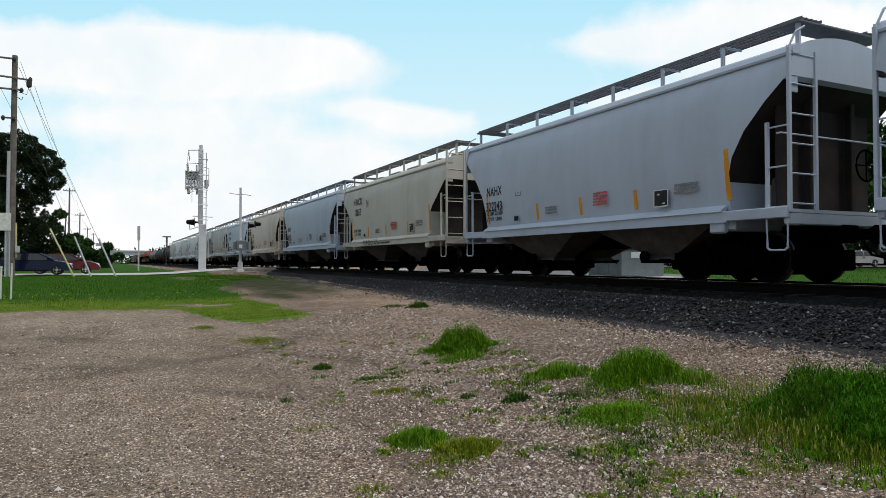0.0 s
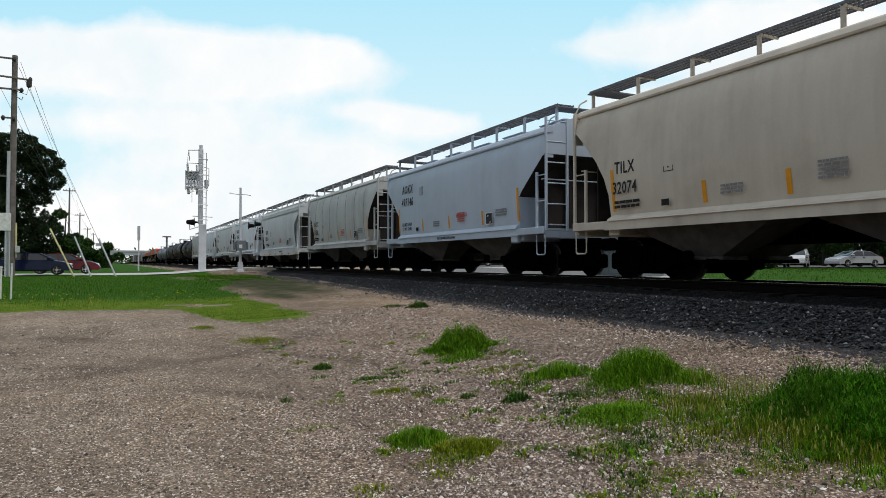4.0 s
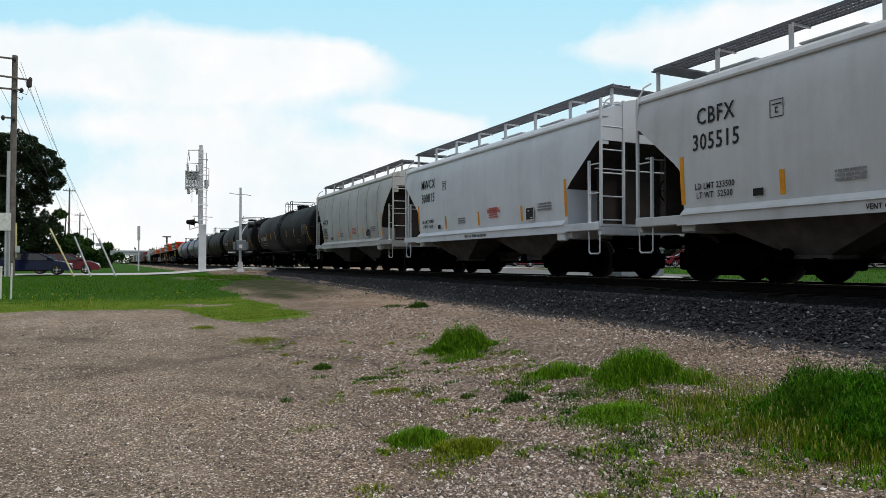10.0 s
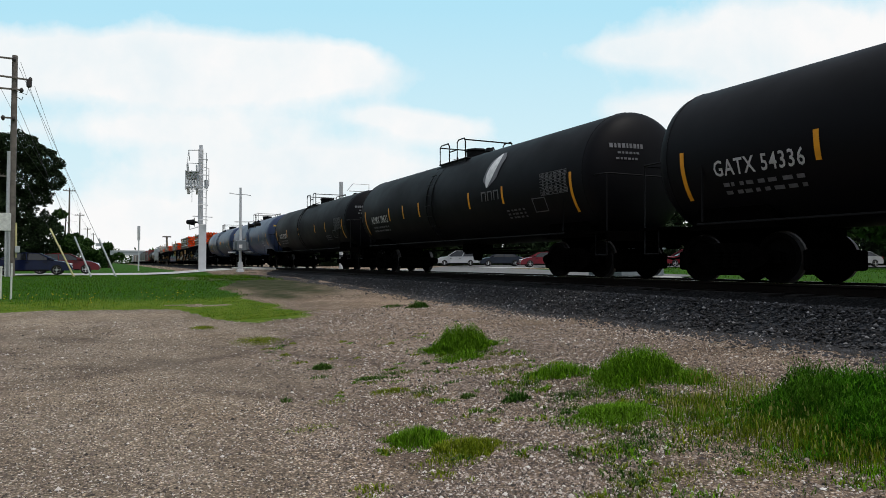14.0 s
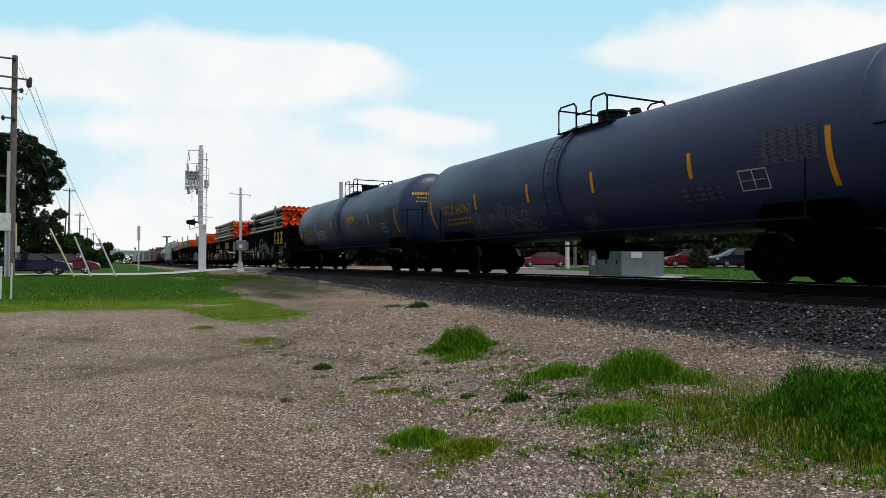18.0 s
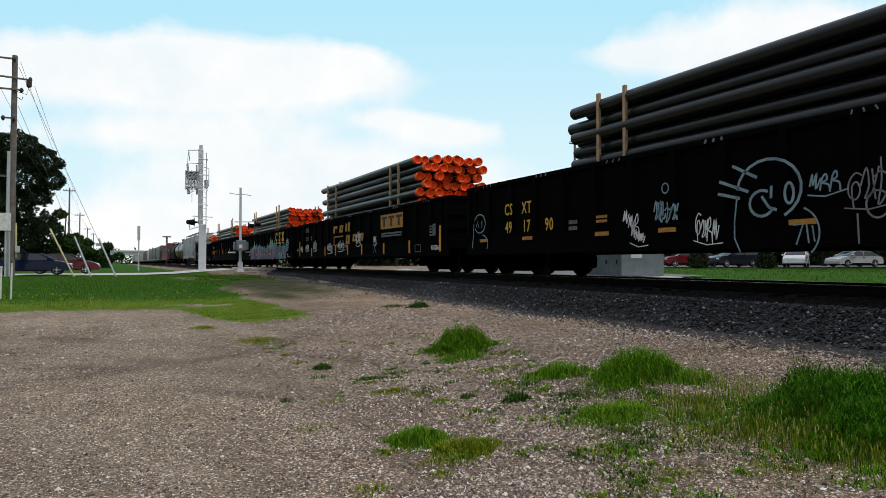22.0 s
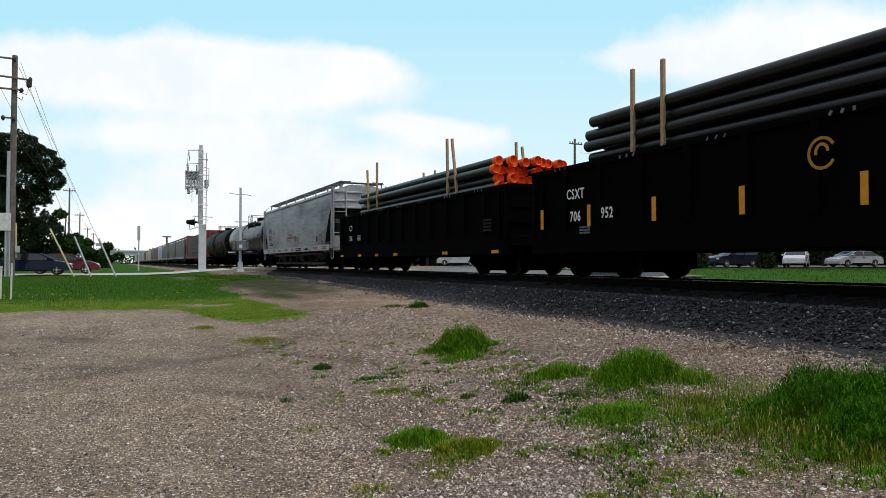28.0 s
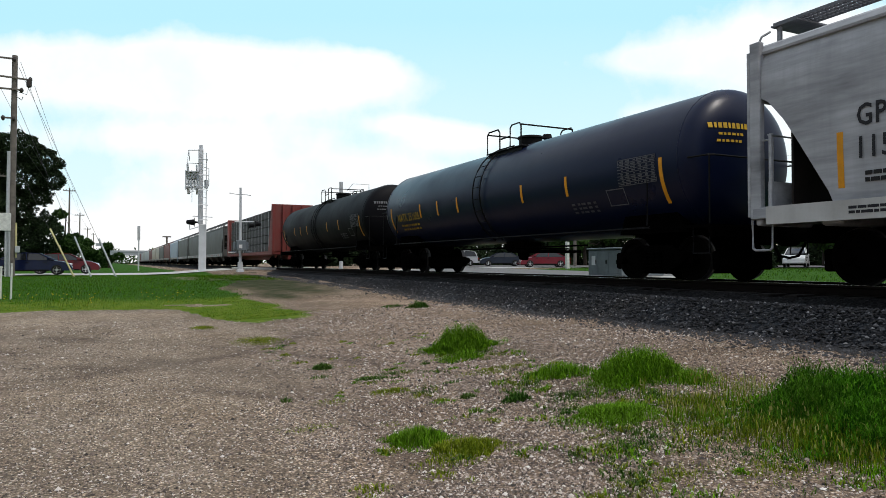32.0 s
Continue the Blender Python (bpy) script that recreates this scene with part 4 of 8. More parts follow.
# ---- gondolas ----
def gondola(name, label, tau, hl, top=2.62, bottom=0.95, ribs=16, paint="gondola", group="gondolas"):
    car = car_thing(name, label, "gondola car", tau, group)
    key = "%.2f %.2f" % (hl, top)
    hw = 1.48
    for s in (-1, 1):
        turn = Matrix.Rotation(0 if s < 0 else math.pi, 4, "Z")
        part("side_sheet", kept("gon_side " + key, lambda: MB().box(-hw, -hw + 0.03, -hl, hl, bottom + 0.1, top - 0.05)), paint, car, at=turn)
        part("top_chord", kept("gon_chord " + key, lambda: MB().box(-hw - 0.09, -hw + 0.07, -hl - 0.02, hl + 0.02, top - 0.13, top, 0.02)), paint, car, at=turn)
        part("side_sill", kept("gon_sill " + key, lambda: MB().box(-hw - 0.06, -hw + 0.02, -hl, hl, 0.68, 1.2).box(-hw - 0.1, -hw + 0.1, -hl, hl, 0.6, 0.7, 0.015)), paint, car, at=turn)
        for i in range(ribs):
            y = -hl + 0.12 + i * (2 * hl - 0.24) / (ribs - 1)
            part("side_stake", kept("gon_rib " + key, lambda: MB().prism([(-0.13, 0), (0.13, 0), (0.07, -0.1), (-0.07, -0.1)], "z", 1.15, top - 0.1)), paint, car, at=turn @ Matrix.Translation((-hw, y, 0)) @ Matrix.Rotation(radians(-90), 4, "Z"))
        part("end_sheet", kept("gon_end " + key, lambda: MB().box(-hw, hw, -hl, -hl + 0.04, 1.1, top - 0.1)), paint, car, at=turn)
        part("end_chord", kept("gon_end_chord " + key, lambda: MB().box(-hw, hw, -hl - 0.07, -hl + 0.1, top - 0.13, top, 0.02)), paint, car, at=turn)
        part("end_sill", kept("gon_end_sill " + key, lambda: MB().box(-hw, hw, -hl - 0.08, -hl + 0.1, 0.85, 1.15, 0.02)), paint, car, at=turn)
        for z in (1.5, 1.95):
            part("end_rib", kept("gon_end_rib " + key, lambda: MB().box(-hw, hw, -hl - 0.06, -hl - 0.002, 0, 0.1)), paint, car, at=turn @ Matrix.Translation((0, 0, z)))
        for sx in (-1, 1):
            ladder(car, sx * (hw + 0.06), s * (hl - 0.08), sx * (hw + 0.06), s * (hl - 0.5), 1.0, top - 0.15, paint, 0.4)
            part("stirrup", kept("stirrup", lambda: MB().tube([(0, -0.2, 1.1), (0, 0.2, 1.1)], 0.02)), paint, car, at=(sx * (hw + 0.03), s * (hl - 0.3), 0))
        part("coupler", kept("coupler", coupler_mesh), "under", car, at=Matrix.Translation((0, s * (hl + 0.62), 0)) @ Matrix.Rotation(0 if s > 0 else math.pi, 4, "Z"))
        bogie(car, s * (hl - 1.95))
    part("floor", kept("gon_floor " + key, lambda: MB().box(-hw, hw, -hl, hl, 1.08, 1.14).box(-0.3, 0.3, -hl, hl, 0.7, 1.08)), "under", car)
    return car


def pipe_load(tau, y0, y1, rows, cols, z0, seed, stakes, group="pipe loads", rad=0.165, caps=True, tall=(0.05, 0.25)):
    """A strapped stack of coated steel pipes with capped front ends, held by timber stakes."""
    load = thing("pipe_stack", "black coated steel pipes with orange end caps, stacked and staked", "pipe stack", (TRACK_X, tau, RAIL_Z), group)
    TRAIN.append((load, tau))
    rnd = random.Random(seed)
    me = kept("pipe %.2f %.2f" % (rad, y1 - y0), lambda: MB().lathe([(0, rad * 0.8), (0, rad), (y1 - y0, rad), (y1 - y0, rad * 0.8), (y1 - y0 - 0.25, rad * 0.78)], 14, "y"), True)
    cap = kept("pipe_cap %.2f" % rad, lambda: MB().lathe([(0.08, rad), (0.08, rad * 1.1), (-0.11, rad * 1.14), (-0.13, rad * 1.06), (-0.12, rad * 0.92), (-0.04, rad * 0.84), (-0.012, rad * 0.5), (-0.015, 0.02)], 18, "y"), True)
    for r in range(rows):
        for c in range(cols):
            if r == rows - 1 and c == rnd.randrange(cols):
                continue
            x = (c - (cols - 1) / 2 + (0.24 if r % 2 else -0.24)) * rad * 2.32 + rnd.uniform(-0.03, 0.03)
            z = z0 + rad * 1.12 + r * rad * 2.18 + rnd.uniform(-0.02, 0.02)
            dy = rnd.uniform(-0.35, 0.35)
            p = part("pipe", me, "pipe", load, at=(x, y0 + dy, z))
            if caps:
                part("end_cap", cap, "orange", p)
    for y, lean in stakes:
        for s in (-1, 1):
            h = z0 + rows * rad * 2.18 + rnd.uniform(tall[0], tall[1])
            part("timber_stake", MB().box(-0.04, 0.04, -0.045, 0.045, 0, h - 1.2, 0.008), "timber", load, at=Matrix.Translation((s * (1.38), y, 1.2)) @ Matrix.Rotation(radians(lean), 4, "X"))
    return load
# ---- ground, ballast and track ----
def step(a, b, t):
    u = min(1.0, max(0.0, (t - a) / (b - a)))
    return u * u * (3 - 2 * u)


def lie(x, y):
    """Height of the ground."""
    a = 0.65 * step(10, 42, y)
    b = 0.35 * step(2, 8.4, x)
    z = a + b * (1 - a / 0.65)
    if x > 8.4:
        z += (0.72 - z) * step(8.4, 14.0, x) + 0.3 * step(18, 34, x)
    # the road climbs to the level crossing
    z += (1.0 - z) * step(2.5, 8.6, x) * step(21, 15, x) * step(46.5, 49.5, y) * step(62.5, 59.5, y)
    z += 0.03 * noise.noise((x * 0.35, y * 0.35, 0)) + 0.012 * noise.noise((x * 1.7, y * 1.7, 3))
    return z


def grassy(x, y):
    """How much of the ground is under grass, 0 to 1."""
    n = noise.noise((x * 0.5, y * 0.5, 7)) * 0.9 + noise.noise((x * 2.1, y * 2.1, 9)) * 0.5
    if x > 14.0:
        return 1.0 if x > 15 + n and not (y > 33 + 0.4 * x + n) else 0.3
    edge = 20.9 + n * 0.7 - 4.7 * step(1.2, 3.0, x)
    side = 4.5 - 0.6 * step(18, 24, y) + 1.9 * step(28, 36, y) + n * 0.5
    bare = max(math.hypot((x - 2.35) / 1.2, (y - 21.5 + 0.5 * (x - 2.35)) / 0.5), 0.0) + n * 0.25
    dirt = max(math.hypot((x - 5.2) / 2.6, (y - 39.5) / 5.0), 0.0) + n * 0.5
    return step(-0.5, 0.5, y - edge) * step(-0.5, 0.5, side - x) * (0.25 + 0.75 * step(0.7, 1.2, bare)) * (0.45 + 0.55 * step(0.6, 1.2, dirt))


def packed(x, y):
    """Where wheels have packed the gravel to a grey, fine crust, 0 to 1."""
    n = noise.noise((x * 0.3, y * 0.3, 31))
    return step(1.3, -1.3, x - 0.16 * y - 0.7 + n) * step(24, 20, y)


def spaced(a, b, near, grow, first):
    """Places from a to b, close together round near and wider away from it."""
    out, d, p = [near], first, near
    while p < b:
        p += d
        d *= grow
        out.append(min(p, b))
    d, p = first, near
    while p > a:
        p -= d
        d *= grow
        out.insert(0, max(p, a))
    return out


xs = spaced(-1500, 1500, 3.0, 1.035, 0.16)
ys = spaced(-300, 3000, 7.0, 1.03, 0.16)
gm = bpy.data.meshes.new("ground")
nx, ny = len(xs), len(ys)
gm.from_pydata([(x, y, lie(x, y)) for y in ys for x in xs], [], [(j * nx + i, j * nx + i + 1, (j + 1) * nx + i + 1, (j + 1) * nx + i) for j in range(ny - 1) for i in range(nx - 1)])
gm.polygons.foreach_set("use_smooth", [True] * len(gm.polygons))
at = gm.attributes.new("grass", "FLOAT", "POINT")
at.data.foreach_set("value", [grassy(x, y) for y in ys for x in xs])


def worn(x, y):
    """Tyre marks that sweep round the lot, 0 to 1."""
    out = 0.0
    for cx, cy, r, w in ((-3.0, 3.5, 6.2, 0.16), (-3.0, 3.5, 7.8, 0.16), (-6.5, 6.0, 8.7, 0.2), (-6.5, 6.0, 10.4, 0.2), (-2.0, 16.0, 6.0, 0.2)):
        d = abs(math.hypot(x - cx, y - cy) - r + 0.15 * noise.noise((x * 0.6, y * 0.6, 20)))
        out = max(out, step(w * 1.6, w * 0.4, d) * max(0.0, 0.5 + noise.noise((x * 0.5, y * 0.5, 25))))
    return min(1.0, out)


def front(x, y):
    """The trodden, yellowing front of the verge, 0 to 1."""
    patch = noise.noise((x * 0.35, y * 0.25, 15)) + 0.4 * noise.noise((x * 1.3, y * 1.0, 16))
    return step(25.4, 23.6, y + 1.0 * patch - 2.0 * step(2.5, 4.0, x) * step(21, 19, y)) if x < 9 else 0.03


def soil(x, y):
    """Dark damp soil between the verge and the ballast, 0 to 1."""
    n = noise.noise((x * 0.7, y * 0.35, 61)) + 0.5 * noise.noise((x * 2.3, y * 1.4, 62))
    return step(1.25, 0.55, math.hypot((x - 6.0) / 2.3, (y - 34) / 13) + 0.45 * n)


so = gm.attributes.new("soil", "FLOAT", "POINT")
so.data.foreach_set("value", [soil(x, y) if 3 < x < 9 and 18 < y < 50 else 0.0 for y in ys for x in xs])
ft = gm.attributes.new("front", "FLOAT", "POINT")
ft.data.foreach_set("value", [front(x, y) for y in ys for x in xs])
pk = gm.attributes.new("packed", "FLOAT", "POINT")
pk.data.foreach_set("value", [packed(x, y) for y in ys for x in xs])
mk = gm.attributes.new("worn", "FLOAT", "POINT")
mk.data.foreach_set("value", [worn(x, y) if -12 < x < 7 and 1 < y < 22 else 0.0 for y in ys for x in xs])


def ground_material():
    m = Mat("gravel_and_grass", 0.95, 0.0, 0.1)
    stones = m.voronoi(50)
    tint = m.voronoi(50, out="Color")
    big = m.voronoi(24)
    hue = m.node("ShaderNodeSeparateColor")
    m.link(tint, hue.inputs[0])
    grit = m.ramp(hue.outputs[0], [(0.0, (0.02, 0.016, 0.013)), (0.25, (0.15, 0.112, 0.085)), (0.6, (0.31, 0.235, 0.178)), (0.9, (0.54, 0.435, 0.34)), (1.0, (0.88, 0.83, 0.76))])
    # shade in the gaps between stones, multiplied into the grit colour
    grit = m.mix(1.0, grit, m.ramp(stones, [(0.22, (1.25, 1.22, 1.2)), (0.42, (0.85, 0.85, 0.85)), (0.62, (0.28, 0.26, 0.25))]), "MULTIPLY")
    dust = m.mix(m.ramp(m.noise(0.55, 5, 0.6), [(0.35, (0, 0, 0)), (0.62, (0.5,) * 3)]), grit, (0.27, 0.208, 0.163))
    fine = m.ramp(m.noise(9, 6, 0.7), [(0.3, (0.7, 0.7, 0.7)), (0.7, (1.15, 1.12, 1.1))])
    dust = m.mix(1.0, dust, fine, "MULTIPLY")
    crust = m.t.nodes.new("ShaderNodeAttribute")
    crust.attribute_name = "packed"
    pale = m.mix(1.0, m.mix(0.55, (0.235, 0.198, 0.158), m.mix(1.0, grit, (1.1, 1.12, 1.12), "MULTIPLY")), m.ramp(m.noise(26, 5, 0.75), [(0.3, (0.72, 0.72, 0.72)), (0.7, (1.2, 1.2, 1.2))]), "MULTIPLY")
    dust = m.mix(m.math("MULTIPLY", crust.outputs["Fac"], 0.85), dust, pale)
    dust = m.mix(1.0, dust, m.ramp(m.noise(0.9, 6, 0.65, (1, 0.6, 1)), [(0.32, (0.72, 0.69, 0.66)), (0.6, (1.1, 1.1, 1.1))]), "MULTIPLY")
    mark = m.t.nodes.new("ShaderNodeAttribute")
    mark.attribute_name = "worn"
    dust = m.mix(m.math("MULTIPLY", mark.outputs["Fac"], 0.85), dust, (0.075, 0.055, 0.043))
    dust = m.mix(1.0, dust, m.ramp(m.noise(0.2, 5, 0.62), [(0.3, (0.90, 0.89, 0.87)), (0.5, (1.30, 1.28, 1.22)), (0.7, (1.62, 1.56, 1.42))]), "MULTIPLY")
    damp = m.t.nodes.new("ShaderNodeAttribute")
    damp.attribute_name = "soil"
    dust = m.mix(m.math("MULTIPLY", damp.outputs["Fac"], 1.0), dust, m.ramp(m.noise(1.6, 6, 0.7), [(0.3, (0.020, 0.034, 0.008)), (0.5, (0.045, 0.050, 0.020)), (0.68, (0.10, 0.08, 0.058))]))
    grass = m.ramp(m.noise(3.0, 6, 0.65), [(0.25, (0.014, 0.050, 0.003)), (0.55, (0.034, 0.105, 0.005)), (0.8, (0.06, 0.13, 0.010))])
    fr = m.t.nodes.new("ShaderNodeAttribute")
    fr.attribute_name = "front"
    worn_grass = m.ramp(m.noise(2.0, 6, 0.7), [(0.28, (0.04, 0.09, 0.004)), (0.5, (0.10, 0.165, 0.008)), (0.72, (0.17, 0.20, 0.03))])
    grass = m.mix(fr.outputs["Fac"], grass, worn_grass)
    att = m.t.nodes.new("ShaderNodeAttribute")
    att.attribute_name = "grass"
    mask = m.math("ADD", att.outputs["Fac"], m.math("MULTIPLY", m.math("SUBTRACT", m.noise(7, 5, 0.7), 0.5), 0.9))
    m.colour(m.mix(m.ramp(mask, [(0.42, (0, 0, 0)), (0.58, (1, 1, 1))]), dust, grass))
    m.bump(m.mix(0.4, stones, big), 1.0, 0.024)
    return m.m


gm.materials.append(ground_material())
tagged(new("ground", gm), "pinkish gravel lot with grass verges", "ground", kind="structure")


def ballast_material():
    m = Mat("dark_granite_shaded_ballast", 0.9, 0.0, 0.15)
    h = m.node("ShaderNodeSeparateColor")
    m.link(m.voronoi(17, out="Color"), h.inputs[0])
    c = m.ramp(h.outputs[0], [(0.0, (0.004, 0.005, 0.006)), (0.5, (0.022, 0.025, 0.030)), (0.85, (0.06, 0.064, 0.07)), (1.0, (0.30, 0.29, 0.29))])
    c = m.mix(m.ramp(m.noise(0.8, 4), [(0.45, (0, 0, 0)), (0.7, (0.3,) * 3)]), c, (0.035, 0.03, 0.03))
    # near black towards the rails: shade under the train put into the stone's colour
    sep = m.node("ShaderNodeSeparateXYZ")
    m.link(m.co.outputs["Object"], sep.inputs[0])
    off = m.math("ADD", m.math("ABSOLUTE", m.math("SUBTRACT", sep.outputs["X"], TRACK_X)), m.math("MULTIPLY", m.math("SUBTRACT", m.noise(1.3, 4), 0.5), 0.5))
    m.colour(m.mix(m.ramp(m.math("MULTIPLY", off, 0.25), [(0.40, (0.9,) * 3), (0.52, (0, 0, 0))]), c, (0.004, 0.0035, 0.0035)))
    m.bump(m.voronoi(17), 1.0, 0.06)
    return m.m


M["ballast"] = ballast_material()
Y0, Y1 = -120.0, 900.0
bed = [(-3.5, -1.0), (-2.75, -0.80), (-1.85, -0.34), (-1.5, -0.27), (-1.3, -0.2), (1.6, -0.2), (2.0, -0.26), (3.2, -0.75), (4.2, -0.95)]
bys = spaced(Y0, Y1, 12.0, 1.04, 0.3)
mb = MB()
rows = []
for y in bys:
    rows.append([(TRACK_X + x + (0.08 if abs(x) < 2.5 else 0.4) * noise.noise((x * 0.3, y * 0.6, 1)) + (0.0 if abs(x) < 2.5 else 0.3) * noise.noise((x * 0.3, y * 2.6, 2)), y, RAIL_Z + z + 0.05 * noise.noise((x * 2, y * 1.5, 5))) for x, z in bed])
k = len(bed)
mb.add([p for r in rows for p in r], [(i * k + j, i * k + j + 1, (i + 1) * k + j + 1, (i + 1) * k + j) for i in range(len(rows) - 1) for j in range(k - 1)])
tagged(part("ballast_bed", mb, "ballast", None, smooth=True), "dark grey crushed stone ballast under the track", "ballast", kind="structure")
M["rail"] = plain("oily_dark_rail_steel", (0.008, 0.006, 0.005), 0.8, 0.0, spec=0.05)
M["rail_top"] = plain("polished_rail_head", (0.45, 0.45, 0.46), 0.22, 1.0, 0.1)
rail_poly = [(-0.07, -0.17), (0.07, -0.17), (0.07, -0.155), (0.012, -0.14), (0.012, -0.05), (0.037, -0.04), (0.037, -0.004), (0.03, 0), (-0.03, 0), (-0.037, -0.004), (-0.037, -0.04), (-0.012, -0.05), (-0.012, -0.14), (-0.07, -0.155)]
for x in (-0.755, 0.755):
    r = tagged(part("rail", kept("rail", lambda: MB().prism(rail_poly, "y", Y0, Y1)), "rail", None), "dark oily steel rail with a polished head", "rail", "rails of the track", "structure")
    r.matrix_basis = Matrix.Translation((TRACK_X + x, 0, RAIL_Z))

for x in (-0.755, 0.755):
    h = tagged(part("rail_head", kept("rail_head", lambda: MB().box(-0.028, 0.028, Y0, Y1, 0.001, 0.004)), "rail_top", None), "polished running surface of the rail", "rail", "rails of the track", "structure")
    h.matrix_basis = Matrix.Translation((TRACK_X + x, 0, RAIL_Z - 0.001))
# ---- sky backdrop: far clouds that drift slowly ----
SKY_D = 2400.0
HEAD = radians(-26.02)
K = SKY_D / 1190.0              # metres across the backdrop for each thousandth or so of view


def sky_material():
    m = Mat("drifting_clouds", 1.0)
    sep = m.node("ShaderNodeSeparateXYZ")
    m.link(m.co.outputs["Object"], sep.inputs[0])
    u0 = m.math("MULTIPLY", sep.outputs["X"], 1 / (K * 1000))
    v0 = m.math("MULTIPLY", sep.outputs["Z"], 1 / (K * 1000))
    warp = m.node("ShaderNodeTexNoise", Scale=0.0035, Detail=7.0, Roughness=0.58)
    m.link(m.co.outputs["Object"], warp.inputs["Vector"])
    wob = m.math("MULTIPLY", m.math("SUBTRACT", warp.outputs["Fac"], 0.5), 0.9)
    total = m.math("MULTIPLY", wob, 1.0)
    # cloud banks: centre, half size (thousandths of the view), weight
    for cu, cv, ru, rv, w in ((-0.62, 0.355, 0.33, 0.060, 1.0), (-0.34, 0.33, 0.22, 0.050, 0.9), (-0.17, 0.355, 0.06, 0.035, 0.55), (-0.47, 0.235, 0.26, 0.032, 0.7), (-0.25, 0.175, 0.28, 0.035, 0.7), (0.0, 0.235, 0.085, 0.026, 0.8), (-0.10, 0.26, 0.06, 0.016, 0.6), (0.64, 0.39, 0.26, 0.085, 1.0), (0.36, 0.375, 0.10, 0.022, 0.55), (0.8, 0.24, 0.35, 0.07, 0.8), (0.38, 0.27, 0.10, 0.03, 0.5), (-0.3, 0.05, 1.4, 0.085, 0.9)):
        du = m.math("MULTIPLY", m.math("SUBTRACT", u0, cu), 1 / ru)
        dv = m.math("MULTIPLY", m.math("SUBTRACT", v0, cv), 1 / rv)
        r2 = m.math("ADD", m.math("MULTIPLY", du, du), m.math("MULTIPLY", dv, dv))
        total = m.math("ADD", total, m.math("MULTIPLY", m.math("POWER", 2.718, m.math("MULTIPLY", r2, -0.9)), w))
    cover = m.ramp(total, [(0.24, (0, 0, 0)), (0.42, (0.6,) * 3), (0.60, (1, 1, 1))])
    blue = m.ramp(v0, [(0.0, (0.80, 0.93, 0.98)), (0.20, (0.68, 0.90, 0.98)), (0.45, (0.47, 0.81, 0.97))])
    soft = m.ramp(m.noise(0.0022, 5, 0.6), [(0.3, (0.84, 0.93, 0.97)), (0.6, (1.0, 1.0, 1.0))])
    col = m.mix(cover, blue, soft)
    em = m.node("ShaderNodeEmission", Strength=1.0)
    m.link(col, em.inputs[0])
    m.link(em.outputs[0], m.t.nodes["Material Output"].inputs["Surface"])
    return m.m


M["sky"] = sky_material()
backdrop = tagged(part("sky_backdrop", MB().add([(-2600, 0, -40), (2600, 0, -40), (2600, 0, 1500), (-2600, 0, 1500)], [(0, 1, 2, 3)]), "sky", None), "pale blue sky with white drifting clouds", "sky", kind="structure")


def sky_pose(shift_u, shift_v=0.0):
    """The backdrop stands square to the camera's heading, shifted sideways by drift."""
    return Matrix.Rotation(HEAD, 4, "Z") @ Matrix.Translation((shift_u * K, SKY_D, EYE + shift_v * K))


# ---- road over the crossing ----
M["concrete"] = plain("pale_road_concrete", (0.55, 0.54, 0.51), 0.9, 0, 0.25, 1.5, 0.3)
M["asphalt"] = plain("grey_asphalt", (0.16, 0.155, 0.15), 0.9, 0, 0.25, 1.5, 0.3)
def strip(xs, y0, y1, lift):
    mb = MB()
    pts = []
    for x in xs:
        for y in (y0, (y0 + y1) / 2, y1):
            pts.append((x, y, lie(x, (y0 + y1) / 2) + lift))
    return mb.add(pts, [(i * 3 + j, i * 3 + 3 + j, i * 3 + 4 + j, i * 3 + 1 + j) for i in range(len(xs) - 1) for j in (0, 1)])


tagged(part("road", strip([-80 + 2 * k for k in range(45)], 50.2, 58.5, 0.035), "concrete", None), "pale concrete road up to the level crossing", "road", kind="structure")
tagged(part("road", strip([14.0 + 2 * k for k in range(40)], 50.2, 58.5, 0.035), "concrete", None), "pale concrete road beyond the track", "road", kind="structure")
for x0, x1 in ((8.9, 10.6), (10.85, 12.15), (12.4, 14.1)):
    tagged(part("crossing_panel", MB().box(x0, x1, 49.6, 59, RAIL_Z - 0.2, RAIL_Z - 0.015, 0.02), "concrete", None), "concrete level crossing panel between the rails", "crossing panel", "panels of the crossing", "structure")
tagged(part("driveway", MB().add([(19.5, 22.0, 0.80), (24.0, 22.0, 0.93), (33.0, 66.0, 1.09), (20.0, 49.0, 0.86)], [(0, 1, 2, 3)]), "asphalt", None), "pale gravel drive beyond the track", "driveway", kind="structure")
tagged(part("parking_lot", MB().add([(30.0, 62.0, 1.10), (48, 40.0, 1.12), (90, 20.0, 1.12), (110.0, 60, 1.12), (50.0, 90.0, 1.12)], [(0, 1, 2, 3, 4)]), "asphalt", None), "asphalt parking lot beyond the grass", "parking lot", kind="structure")


# ---- poles, masts and wires ----
M["pole_wood"] = plain("weathered_pole_wood", (0.17, 0.15, 0.13), 0.9, 0, 0.35, 3.0, 0.4)
M["ceramic"] = plain("dark_insulator", (0.05, 0.04, 0.035), 0.35)
M["guard_white"] = plain("white_plastic_guard", (0.7, 0.7, 0.66), 0.5)
M["guard_yellow"] = plain("faded_yellow_guard", (0.62, 0.55, 0.28), 0.5)
M["wire"] = plain("weathered_wire", (0.05, 0.05, 0.055), 0.6, 0.4)


